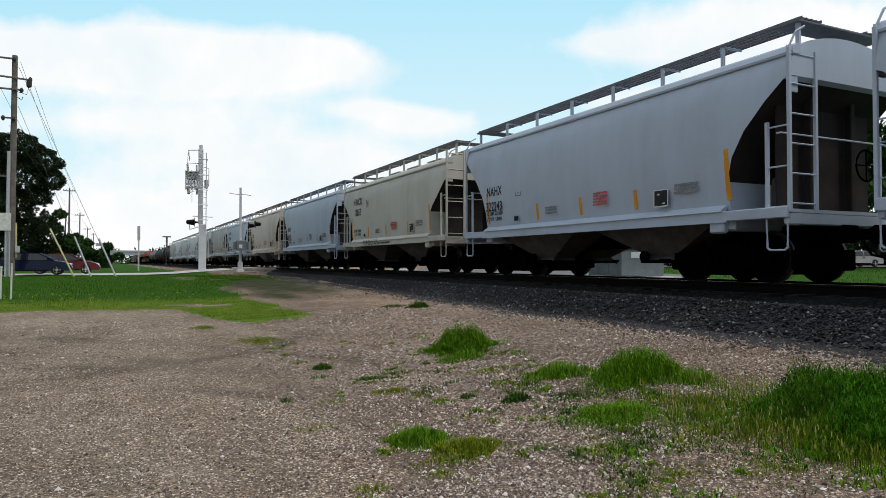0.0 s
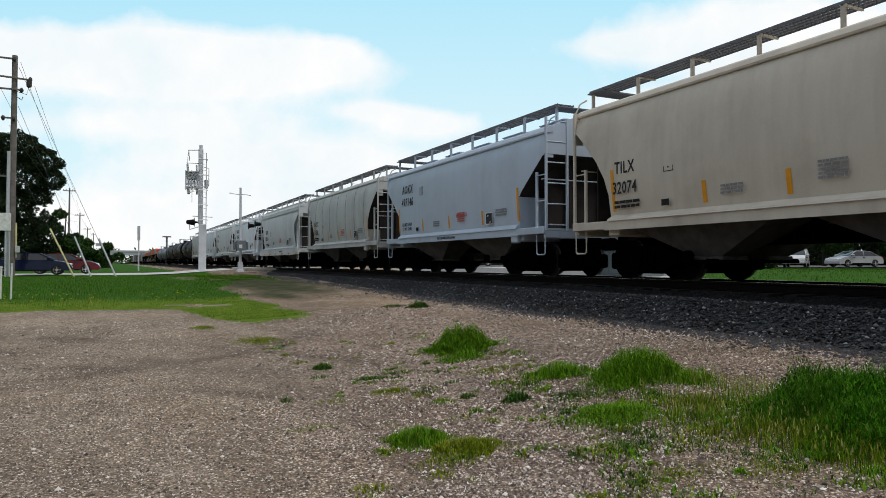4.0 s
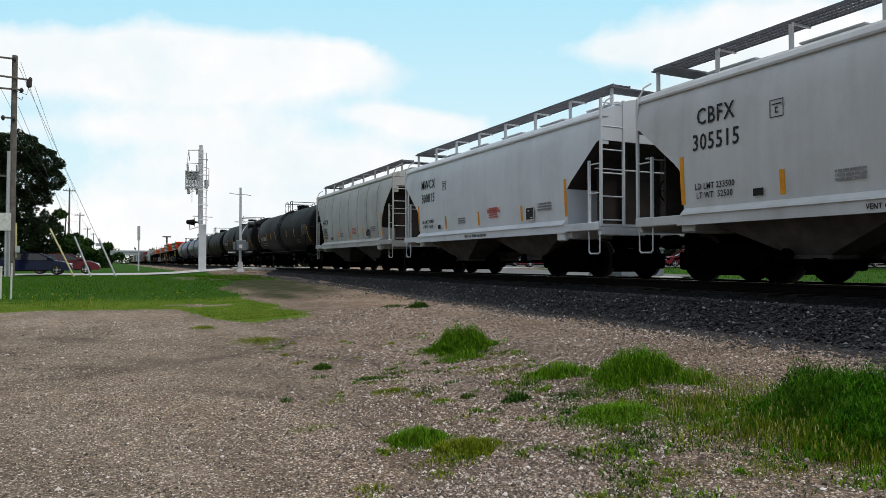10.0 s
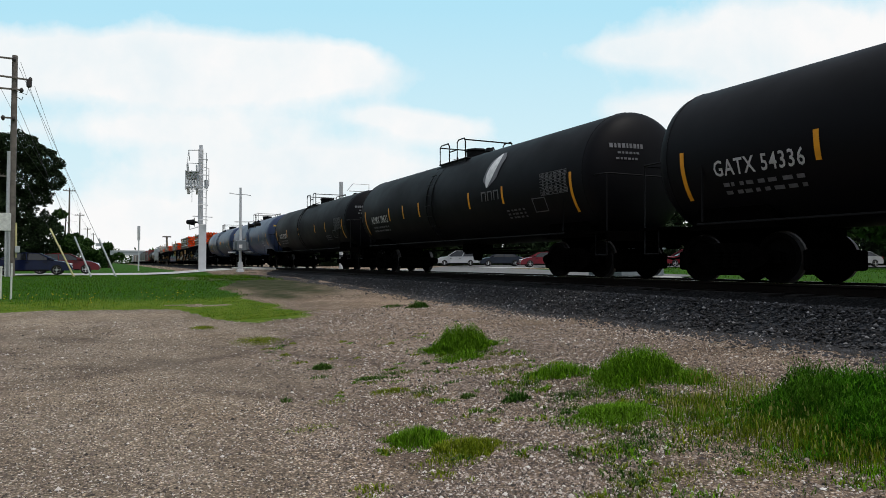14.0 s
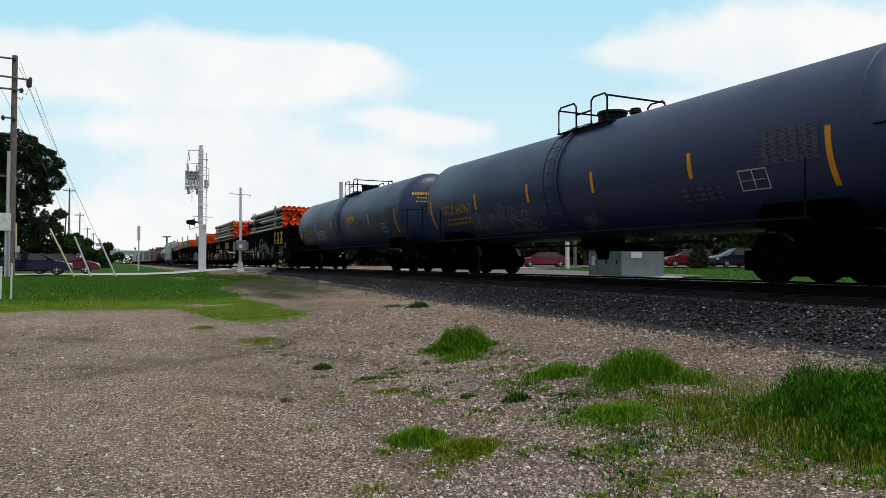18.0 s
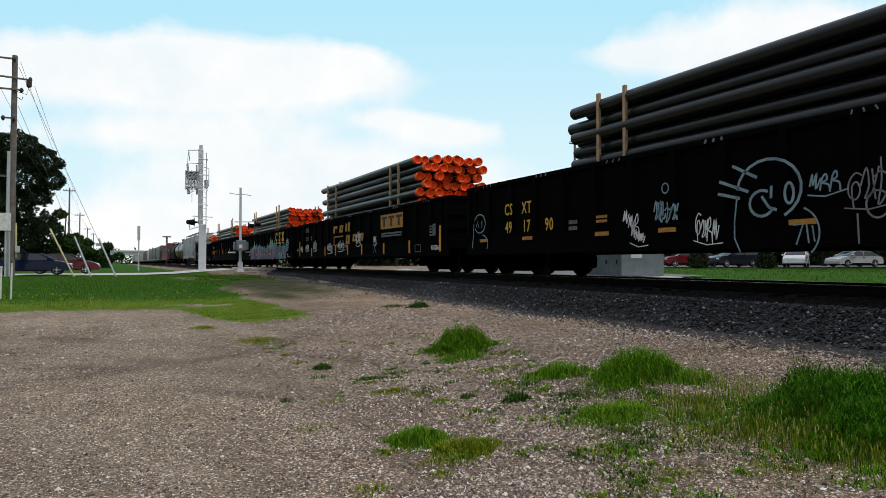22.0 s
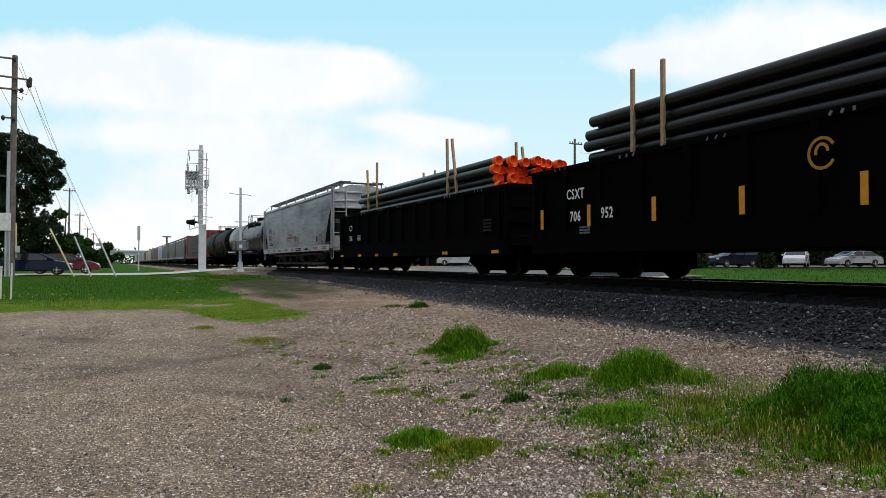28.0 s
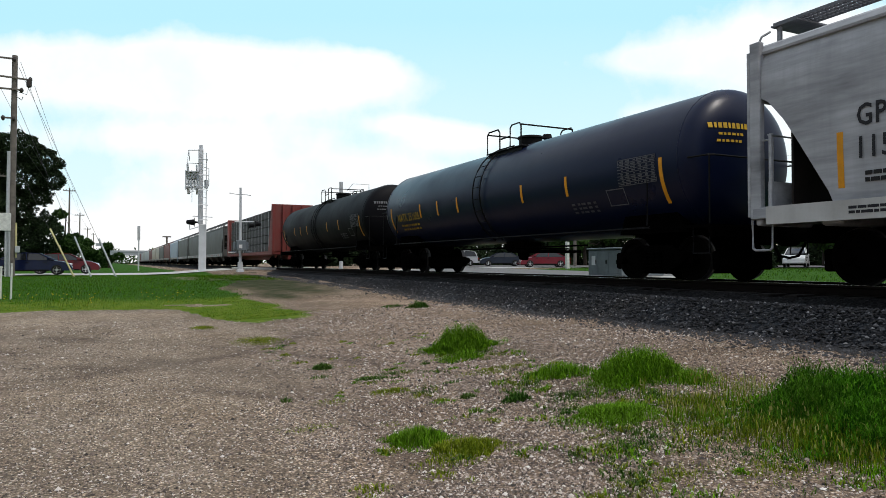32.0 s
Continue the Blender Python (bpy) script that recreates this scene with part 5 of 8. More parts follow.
def utility_pole(at, h, label, arms=((0.0, 2.2),), r=0.16, turn=0.0, group="utility poles"):
    ob = thing("utility_pole", label, "utility pole", Matrix.Translation(at) @ Matrix.Rotation(turn, 4, "Z"), group)
    part("pole", MB().tube([(0, 0, -0.3), (0, 0, h * 0.5), (0.03, 0, h)], r, 12, r2=r * 0.68), "pole_wood", ob, smooth=True)
    for down, w in arms:
        z = h - 0.25 - down
        arm = part("crossarm", MB().box(-w / 2, w / 2, -0.07 - r, 0.03 - r, z - 0.06, z + 0.06, 0.01), "pole_wood", ob)
        for x in (-w / 2 + 0.08, -w / 4, w / 4, w / 2 - 0.08):
            part("insulator", kept("insulator", lambda: MB().lathe([(0, 0.02), (0.04, 0.06), (0.08, 0.04), (0.12, 0.065), (0.16, 0.03), (0.19, 0.015)], 10, "z")), "ceramic", arm, at=(x, -0.02 - r, z + 0.06))
    return ob


big = thing("utility_pole", "tall weathered wooden utility pole with crossarms and a steel riser", "utility pole", (-5.6, 47.8, 0.6), "utility poles")
part("pole", MB().tube([(0, 0, -0.3), (0.03, 0, 7), (0.06, 0, 13.45)], 0.19, 14, r2=0.15), "pole_wood", big, smooth=True)
part("riser_pipe", MB().tube([(-0.22, -0.12, 0), (-0.17, -0.12, 7.6)], 0.10, 10), "galv", big, "grey steel conduit riser", smooth=True)
part("riser_pipe", MB().tube([(0.24, -0.05, 1.2), (0.22, -0.05, 3.3)], 0.06, 8), "guard_yellow", big, "faded yellow cable guard")
part("meter_box", MB().box(0.2, 0.45, -0.25, -0.05, 1.5, 1.9, 0.02), "galv", big)
for z, x0, x1, tilt in ((13.2, -1.1, 0.1, 0), (12.05, -1.3, 0.95, -3), (11.35, -1.1, 0.5, 0), (9.6, -0.55, 0.1, 0)):
    arm = part("crossarm", MB().box(x0, x1, -0.25, -0.15, z - 0.05, z + 0.05, 0.01, Matrix.Translation((0, 0, z)) @ Matrix.Rotation(radians(-tilt), 4, "Y") @ Matrix.Translation((0, 0, -z))), "pole_wood", big)
    for x in (x0 + 0.06, x1 - 0.06):
        part("insulator", kept("insulator_big", lambda: MB().lathe([(-0.16, 0.03), (-0.1, 0.09), (0, 0.11), (0.1, 0.09), (0.16, 0.03)], 10, "z"), True), "ceramic", arm, at=(x, -0.2, z - 0.02))
part("transformer_bushing", MB().lathe([(-0.3, 0.08), (-0.25, 0.15), (0.15, 0.15), (0.2, 0.05)], 12, "z", (0.83, -0.2, 11.85)), "ceramic", big, smooth=True)
part("jumper_wire", MB().tube([(0.83, -0.2, 11.6), (0.7, -0.2, 11.1), (0.2, -0.15, 11.25)], 0.02, 5), "wire", big)
part("bracket", MB().tube([(0.1, -0.1, 11.0), (0.45, -0.15, 10.75), (0.5, -0.15, 10.95)], 0.03, 5), "ceramic", big)


def wire(a, b, sag, label="thin weathered overhead wire", r=0.012, name="overhead_wire", group="overhead wires"):
    a, b = Vector(a), Vector(b)
    pts = [a.lerp(b, k / 14) - Vector((0, 0, sag * 4 * (k / 14) * (1 - k / 14))) for k in range(15)]
    return tagged(part(name, MB().tube(pts, r, 4), "wire", None), label, "wire", group)


# far row of poles along the line, with their wires
row = [(-6.15, 114.0, 0.6, 12.0), (-6.15, 147.5, 0.6, 10.5), (-6.3, 192.0, 0.6, 9.8), (-6.3, 247.0, 0.6, 10.6)]
for x, y, z, h in row:
    utility_pole((x, y, z), h, "distant weathered wooden utility pole", ((0.2, 1.6),), 0.15)
utility_pole((-9.2, 75.0, 0.6), 9.5, "slim wooden utility pole beside the trees", ((0.2, 1.2),), 0.1)
tops = [(-5.4, 47.8, 14.0)] + [(x, y, z + h) for x, y, z, h in row]
for a, b in zip(tops, tops[1:]):
    for dx, dz in ((0.9, -1.7), (-1.0, -1.7), (0.15, -0.3), (-0.4, -4.2)):
        k = 0.7 if b[1] > 120 else 1.0
        wire((a[0] + dx, a[1], a[2] + dz), (b[0] + dx * k, b[1], b[2] + dz * k * 0.5), 0.5)
for x, z in ((-1.0, 13.3), (-1.2, 12.1), (-1.0, 11.4), (-0.5, 9.6)):
    wire((-5.4 + x, 47.6, z + 0.6), (-40, 30, z + 0.3), 0.6)


def guy(foot, top, guard, mat, label):
    """A guy wire from the pole to the ground with a plastic guard on its lower end."""
    ob = thing("guy_wire", label, "guy wire", foot, "guy wires")
    d = Vector(top) - Vector(foot)
    part("wire", MB().tube([(0, 0, -0.2), tuple(d)], 0.012, 5), "wire", ob)
    e = d.normalized() * guard
    part("guard", MB().tube([(0, 0, -0.1), tuple(e)], 0.055, 8), mat, ob)


guy((-2.16, 46.7, 0.6), (-5.35, 47.8, 7.4), 3.3, "guard_yellow", "guy wire with a pale yellow guard")
guy((-1.23, 46.2, 0.6), (-5.35, 47.8, 11.0), 2.7, "galv", "guy wire with a grey guard")
guy((0.13, 45.6, 0.6), (-5.35, 47.8, 13.4), 2.6, "galv", "guy wire with a pale grey guard")


# ---- crossing signals ----
mast = thing("signal_mast", "silver cantilever signal mast with ladder and walkway", "signal mast", Matrix.Translation((5.85, 52.8, 0.75)) @ Matrix.Rotation(radians(-6.1), 4, "Z"))
part("column", MB().box(-0.27, 0.27, -0.26, 0.26, 0.0, 3.6, 0.03).box(-0.5, 0.5, -0.45, 0.45, -0.4, 0.12, 0.03), "silver", mast)
part("column", MB().box(-0.32, 0.03, -0.22, 0.22, 3.6, 9.2, 0.03).tube([(-0.14, 0, 9.2), (-0.14, 0, 9.5)], 0.13, 8), "silver", mast)
ladder(mast, -0.22, -0.36, 0.24, -0.36, 3.4, 8.9, "galv", 0.36)
for z in (8.35, 7.2, 6.1, 5.0, 3.9):
    part("ladder_hoop", MB().tube([(-0.28, -0.3, z), (-0.3, -0.8, z), (0.3, -0.8, z), (0.32, -0.3, z)], 0.03, 5), "galv", mast)
arm = part("cantilever_truss", MB().box(-1.15, -0.95, -0.2, 5.2, 6.3, 6.42).box(-0.5, -0.35, -0.2, 5.2, 6.3, 6.42).box(-1.15, -1.0, -0.2, 5.2, 7.9, 8.0).box(-0.5, -0.38, -0.2, 5.2, 7.9, 8.0), "silver", mast)
for k in range(6):
    y = k * 0.95
    part("truss_brace", MB().tube([(-1.08, y, 6.35), (-0.42, y, 6.6), (-1.08, y, 6.9), (-0.42, y, 7.2), (-1.08, y, 7.5)], 0.035, 5), "silver", arm)
    part("walkway_plate", MB().box(-1.2, -0.3, y - 0.35, y + 0.35, 7.45, 7.5), "galv", arm)
part("walkway_rail", MB().tube([(-1.22, -0.2, 6.2), (-1.0, -0.2, 9.05), (-0.2, -0.2, 9.1)], 0.04, 6).tube([(-1.15, -0.2, 8.1), (-0.3, -0.2, 8.1)], 0.03, 6).tube([(-1.0, -0.2, 9.05), (-1.0, 5.2, 9.05)], 0.03, 6), "silver", mast)
part("side_cage", MB().tube([(0.24, -0.2, 6.2), (0.42, -0.2, 6.5), (0.42, -0.2, 7.75), (0.1, -0.2, 7.85)], 0.035, 6).box(0.1, 0.38, -0.3, 0.2, 6.3, 6.9, 0.02), "galv", mast)
for k in range(9):
    part("walkway_slat", MB().box(-1.2, -0.34, 0.1 + 0.45 * k, 0.42 + 0.45 * k, 6.22 + 0.15 * k, 6.26 + 0.15 * k), "galv", arm)
for x in (-1.2, -0.78, -0.36):
    part("walkway_post", MB().box(x - 0.03, x + 0.03, 0.0, 0.06, 6.15, 7.6), "galv", arm)
lamp = part("flasher_lamp", MB().lathe([(-1.15, 0.05), (-1.1, 0.15), (-0.62, 0.22), (-0.60, 0.34), (-0.56, 0.34), (-0.52, 0.09), (-0.28, 0.05)], 16, "x", (0, 0.1, 3.75)), "black_metal", mast, "black hooded flasher lamp", smooth=True)
part("bracket", MB().tube([(-0.9, 0.1, 3.75), (-0.9, 0.1, 3.2), (-0.3, 0, 3.4)], 0.04, 6).tube([(-0.7, 0, 4.2), (0.7, 0, 4.15)], 0.035, 6), "silver", mast)
part("warning_bell", MB().lathe([(6.0, 0.05), (6.02, 0.02), (5.2, 0.02)], 8, "z", (-0.75, -0.2, 0)), "galv", mast)

gate = thing("crossing_signal", "silver crossing signal post with a grey control box", "crossing signal", (7.89, 48.5, 0.8))
part("post", MB().tube([(0, 0, 0), (0, 0, 5.95)], 0.10, 10, r2=0.08).box(-0.24, 0.24, -0.24, 0.24, -0.3, 0.22, 0.03).box(-0.15, 0.15, -0.15, 0.15, 0.2, 0.75, 0.02), "silver", gate, smooth=False)
part("crossbuck", MB().tube([(-0.78, 0, 5.55), (-0.3, 0, 5.48), (0.3, 0, 5.5), (0.72, 0, 5.42)], 0.03, 6), "silver", gate)
box = part("control_box", MB().box(-0.33, 0.33, -0.5, -0.15, 1.55, 2.25, 0.03), "cabinet", gate, "grey gate mechanism box")
part("label_plate", MB().box(-0.16, 0.05, -0.512, -0.502, 1.7, 1.95), "white_ink", box)
for s in (-1, 1):
    part("side_arm", MB().box(s * 0.36, s * 0.5, -0.35, 0.0, 1.6, 2.15, 0.03).box(s * 0.3, s * 0.8, -0.2, -0.1, 1.4, 1.48, 0.02), "cabinet", gate)
part("lamp_bar", MB().tube([(-0.4, 0, 3.55), (0.95, 0, 3.58)], 0.04, 6), "silver", gate)
for x, z in ((0.55, 3.3), (1.0, 3.42)):
    part("flasher_lamp", MB().lathe([(-0.03, 0.05), (0, 0.26), (0.03, 0.26), (0.06, 0.16), (0.38, 0.12), (0.42, 0.03)], 14, "x", (x, 0.05, z)), "black_metal", gate, smooth=True)
part("gate_arm", MB().box(-0.85, -0.35, -0.2, -0.05, 1.35, 1.47, 0.02), "white_ink", gate)

far = thing("signal_mast", "grey cantilever signal mast beyond the track", "signal mast", (16.6, 53.0, 0.8))
part("column", MB().tube([(0, 0, -0.2), (0, 0, 7.3)], 0.16, 8), "galv", far)
arm = part("cantilever_arm", MB().tube([(-0.2, 0, 6.0), (2.4, 0, 6.0)], 0.05, 6).tube([(0.7, 0, 6.6), (2.4, 0, 6.6)], 0.04, 6), "galv", far)
part("walkway_rail", MB().tube([(0.5, 0, 6.6), (1.0, 0, 7.2), (2.4, 0, 7.2), (2.4, 0, 6.0)], 0.03, 6), "galv", far)
for x in (1.1, 1.45, 1.9):
    part("flasher_lamp", MB().lathe([(-0.02, 0.08), (0, 0.28), (0.4, 0.2), (0.45, 0.05)], 12, "y", (x, -0.4, 6.15)), "black_metal", arm, smooth=True)

post = thing("marker_post", "slim pale marker post with a dark top", "marker post", (2.23, 76.8, 0.62), "marker posts")
part("post", MB().tube([(0, 0, -0.2), (0, 0, 3.3)], 0.07, 8), "silver", post)
part("plate", MB().box(-0.14, 0.14, -0.06, 0.06, 3.2, 4.7, 0.02), "galv", post)
for x, y, h in ((-3.3, 25.7, 1.0), (-3.0, 25.6, 1.1)):
    p = thing("marker_post", "thin white and blue marker post in the grass", "marker post", (x, y, lie(x, y)), "marker posts")
    part("post", MB().tube([(0, 0, -0.1), (0.02, 0, h)], 0.03, 8), "guard_white", p)
    part("cap", MB().tube([(0.02, 0, h), (0.02, 0, h + 0.06)], 0.036, 8), "guard_white", p)
tele = thing("crossarm_pole", "small far wooden pole with a short crossarm", "pole", (10.4, 161.8, 0.62))
part("pole", MB().tube([(0, 0, -0.2), (0, 0, 6.8)], 0.2, 8), "pole_wood", tele)
part("crossarm", MB().box(-0.9, 0.9, -0.1, 0.1, 6.5, 6.8), "pole_wood", tele)
board = thing("sign_board", "white sign board on two steel posts", "sign", (-6.2, 47.3, 0.6))
part("panel", MB().box(-1.2, 0.62, -0.04, 0.04, 2.8, 3.85, 0.01), "guard_white", board)
for x in (-0.6, 0.35, 0.55):
    part("post", MB().tube([(x, 0.05, -0.2), (x, 0.05, 2.9)], 0.05, 6), "galv", board)
bars(board, -0.3, 3.1, 0.0, 0.01, 0.01, 1, "ink")

# ---- overpass and far distance ----
M["far_concrete"] = plain("far_concrete", (0.42, 0.45, 0.47), 0.9)
ov = thing("overpass", "distant pale concrete road overpass", "bridge", (0, 333, 0.6))
part("deck", MB().box(-40, 30, -5, 5, 4.2, 5.6, 0.1), "far_concrete", ov)
part("parapet", MB().box(-40, 30, -5.2, -4.8, 5.6, 6.3), "far_concrete", ov)
for x in (-30, -16, -2, 20):
    part("pier", MB().box(x - 0.6, x + 0.6, -3, 3, -0.4, 4.2, 0.05), "far_concrete", ov)
part("sign_gantry", MB().tube([(-1, -5, 5.6), (-1, -5, 9.0), (-7, -5, 9.0)], 0.25, 6).box(-7.5, -4, -5.3, -4.9, 8.0, 9.4), "far_concrete", ov)

# ---- relay cabinet beyond the track ----
cab = thing("relay_cabinet", "large blue-grey steel relay cabinet on a concrete pad", "relay cabinet", (18.97, 21.92, 0.84))
part("pad", MB().box(-0.5, 2.8, -0.6, 2.6, -0.4, 0.06, 0.02), "concrete", cab)
part("housing", MB().box(0, 2.36, 0, 2.18, 0.1, 1.22, 0.03), "cabinet", cab)
part("roof", MB().box(-0.06, 2.42, -0.06, 2.24, 1.22, 1.3, 0.02), "cabinet", cab)
for y in (0.15, 0.82, 1.5):
    d = part("door", MB().box(-0.025, 0.0, y, y + 0.58, 0.2, 1.15, 0.008), "cabinet", cab)
    part("handle", MB().box(-0.06, -0.025, y + 0.08, y + 0.13, 0.6, 0.78, 0.01), "black_metal", d)
part("label_plate", MB().box(-0.034, -0.026, 1.65, 1.9, 0.55, 0.95), "silver", cab)
part("vent", MB().box(0.5, 1.1, -0.03, 0.0, 0.85, 1.1, 0.01), "silver", cab)

# ---- cars ----
M["glass"] = plain("dark_car_glass", (0.004, 0.005, 0.007), 0.05, 0, 0.1, 2, 0, 0.6)
M["tyre"] = plain("black_tyre_rubber", (0.008, 0.008, 0.008), 0.85)
M["alloy"] = plain("alloy_rim", (0.6, 0.6, 0.6), 0.3, 0.7, 0.1, 3, 0)
M["lampglass"] = plain("clear_headlamp", (0.75, 0.77, 0.8), 0.15, 0, 0.1, 3, 0)
M["taillamp"] = plain("red_tail_lamp", (0.35, 0.02, 0.02), 0.2, 0, 0.1, 3, 0)


def gloss(name, c):
    m = Mat(name, 0.16, 0.0, 0.3)
    m.colour(m.ramp(m.noise(1.5, 3), [(0.3, tuple(x * 0.85 for x in c)), (0.7, c)]))
    m.b.inputs["Coat Weight"].default_value = 0.12
    m.b.inputs["Coat Roughness"].default_value = 0.08
    return m.m


SEDAN = ([(-2.3, 0.30), (-2.32, 0.62), (-2.2, 0.92), (-1.75, 1.0), (-1.55, 1.0), (1.0, 0.98), (1.75, 0.90), (2.2, 0.72), (2.32, 0.50), (2.28, 0.28)], [(-1.75, 0.98), (-1.05, 1.38), (-0.3, 1.45), (0.4, 1.40), (1.25, 0.96)])
SUV = ([(-2.2, 0.34), (-2.25, 0.7), (-2.2, 1.05), (-1.9, 1.1), (1.05, 1.06), (1.85, 0.98), (2.2, 0.80), (2.3, 0.5), (2.25, 0.32)], [(-2.12, 1.06), (-1.85, 1.62), (-0.9, 1.72), (0.2, 1.66), (1.15, 1.04)])


def motorcar(at, turn, paint, label, shape=SEDAN, group="parked cars"):
    """A car, its nose towards +x."""
    ob = thing("car", label, "car", Matrix.Translation(at) @ Matrix.Rotation(turn, 4, "Z"), group)
    low, high = shape
    w = 0.9
    def side(poly, w0, w1, z0, z1):
        rings = []
        for t in (-1, -0.86, 0.86, 1):
            k = 0.94 if abs(t) == 1 else 1.0
            rings.append([(x * (0.985 if abs(t) == 1 else 1), t * (w0 + (w1 - w0) * min(1, max(0, (z - z0) / (z1 - z0)))), z0 + (z - z0) * k) for x, z in poly])
        return MB().loft(rings)
    part("body", side(low, w, w - 0.05, low[0][1], 1.0), paint, ob, smooth=True)
    cabin = part("cabin", side(high, w - 0.04, w - 0.26, high[0][1], high[2][1]), "glass", ob, "dark tinted glasshouse", smooth=True)
    top = [p for p in high if p[1] > 1.2]
    part("roof", MB().prism([(p[0] * 1.0, p[1] + 0.012) for p in top] + [(p[0], p[1] - 0.05) for p in reversed(top)], "y", -w + 0.24, w - 0.24), paint, cabin)
    for s in (-1, 1):
        for (xa, za), (xb, zb) in ((high[0], high[1]), (high[-1], high[-2]), (((high[0][0] + high[-1][0]) / 2, high[0][1]), ((top[0][0] + top[-1][0]) / 2, top[1][1]))):
            part("pillar", MB().tube([(xa, s * (w - 0.03), za), (xb, s * (w - 0.24), zb)], 0.04, 5), paint, cabin)
        part("sill", MB().box(-1.0, 1.0, s * (w - 0.02) - 0.02, s * (w - 0.02) + 0.02, 0.25, 0.36, 0.01), "black_metal", ob)
        for xx in (-0.25, 0.75):
            part("door_handle", MB().box(xx - 0.09, xx + 0.09, s * (w - 0.02) - 0.025, s * (w - 0.02) + 0.025, 0.82, 0.86, 0.008), "black_metal", ob)
        part("mirror", MB().box(0.85, 1.05, s * (w + 0.02), s * (w + 0.18), 0.98, 1.12, 0.03), paint, ob)
        part("headlight", MB().box(2.02, 2.24, s * 0.5, s * 0.84, 0.62, 0.76, 0.03), "lampglass", ob)
        part("tail_light", MB().box(-2.3, -2.12, s * 0.5, s * 0.86, 0.72, 0.9, 0.02), "taillamp", ob)
        for x in (-1.4, 1.42):
            wh = part("wheel", kept("car_tyre", lambda: MB().lathe([(-0.11, 0.2), (-0.11, 0.3), (-0.08, 0.33), (0.08, 0.33), (0.11, 0.3), (0.11, 0.2)], 24, "y"), True), "tyre", ob, at=(x, s * (w - 0.1), 0.33))
            part("rim", kept("car_rim", lambda: MB().lathe([(-0.115, 0.03), (-0.10, 0.19), (-0.12, 0.215), (0.12, 0.215), (0.10, 0.19), (0.115, 0.03)], 20, "y").box(-0.19, 0.19, -0.118, 0.118, -0.02, 0.02).box(-0.02, 0.02, -0.118, 0.118, -0.19, 0.19)), "alloy", wh)
    part("bumper", MB().box(2.1, 2.34, -0.8, 0.8, 0.3, 0.5, 0.05).box(-2.34, -2.1, -0.8, 0.8, 0.32, 0.55, 0.05), paint, ob)
    return ob


motorcar((-4.8, 51.2, 0.70), 0, gloss("dark_blue_car_paint", (0.003, 0.007, 0.034)), "dark blue sedan waiting on the road", group="waiting cars")
motorcar((-3.25, 54.6, 0.71), 0, gloss("dark_red_car_paint", (0.11, 0.012, 0.014)), "dark red sedan waiting on the road", group="waiting cars")
view = radians(-26)
red = gloss("red_car_paint", (0.15, 0.006, 0.012))
silver_paint, dark, white_car = gloss("silver_car_paint", (0.45, 0.46, 0.47)), gloss("black_blue_car_paint", (0.012, 0.014, 0.025)), gloss("white_car_paint", (0.7, 0.7, 0.7))
motorcar((36.1, 52.4, 1.06), view + math.pi, red, "red sedan parked on the lot", SEDAN)
motorcar((34.0, 66.0, 1.13), view + math.pi, silver_paint, "silver car parked on the lot", SUV)
motorcar((37.2, 62.0, 1.13), view + math.pi, dark, "dark car parked on the lot", SEDAN)
motorcar((49.2, 47.6, 1.12), view + math.pi, red, "dark red pickup-like car parked on the lot", SUV)
motorcar((49.6, 42.6, 1.12), view + math.pi + 0.3, dark, "dark blue sport utility car parked on the lot", SUV)
motorcar((54.8, 40.2, 1.12), view + math.pi + 1.0, white_car, "white car parked nose out on the lot", SUV)
motorcar((59.5, 38.0, 1.12), view + math.pi + 0.2, silver_paint, "pale car parked on the lot", SEDAN)
post = thing("marker_post", "square white post on the grass verge", "post", (33.0, 44.6, 1.0), "marker posts")
part("post", MB().box(-0.13, 0.13, -0.13, 0.13, -0.1, 2.2, 0.02), "guard_white", post)
utility_pole((43.0, 56.8, 1.0), 13.4, "wooden utility pole beyond the parking lot", ((0.3, 1.6),), 0.17)
wire((43.0, 56.8, 13.9), (95, 30, 12.5), 0.8)
wire((43.5, 56.8, 13.0), (95, 30, 11.5), 0.8)


# ---- trees and shrubs ----
def leaf_material(name, dark, light):
    m = Mat(name, 0.75, 0.0, 0.15)
    c = m.ramp(m.island(), [(0.0, dark), (0.6, tuple((a + b) / 2 for a, b in zip(dark, light))), (1.0, light)])
    m.colour(m.mix(0.5, c, m.ramp(m.noise(0.7, 3), [(0.35, dark), (0.7, light)])))
    return m.m


M["leaf_dark"] = leaf_material("dark_evergreen_leaf", (0.007, 0.014, 0.005), (0.026, 0.046, 0.016))
M["leaf"] = leaf_material("green_leaf", (0.012, 0.034, 0.005), (0.048, 0.105, 0.018))
M["bark"] = plain("dark_bark", (0.05, 0.04, 0.03), 0.9, 0, 0.4, 5, 0.5)


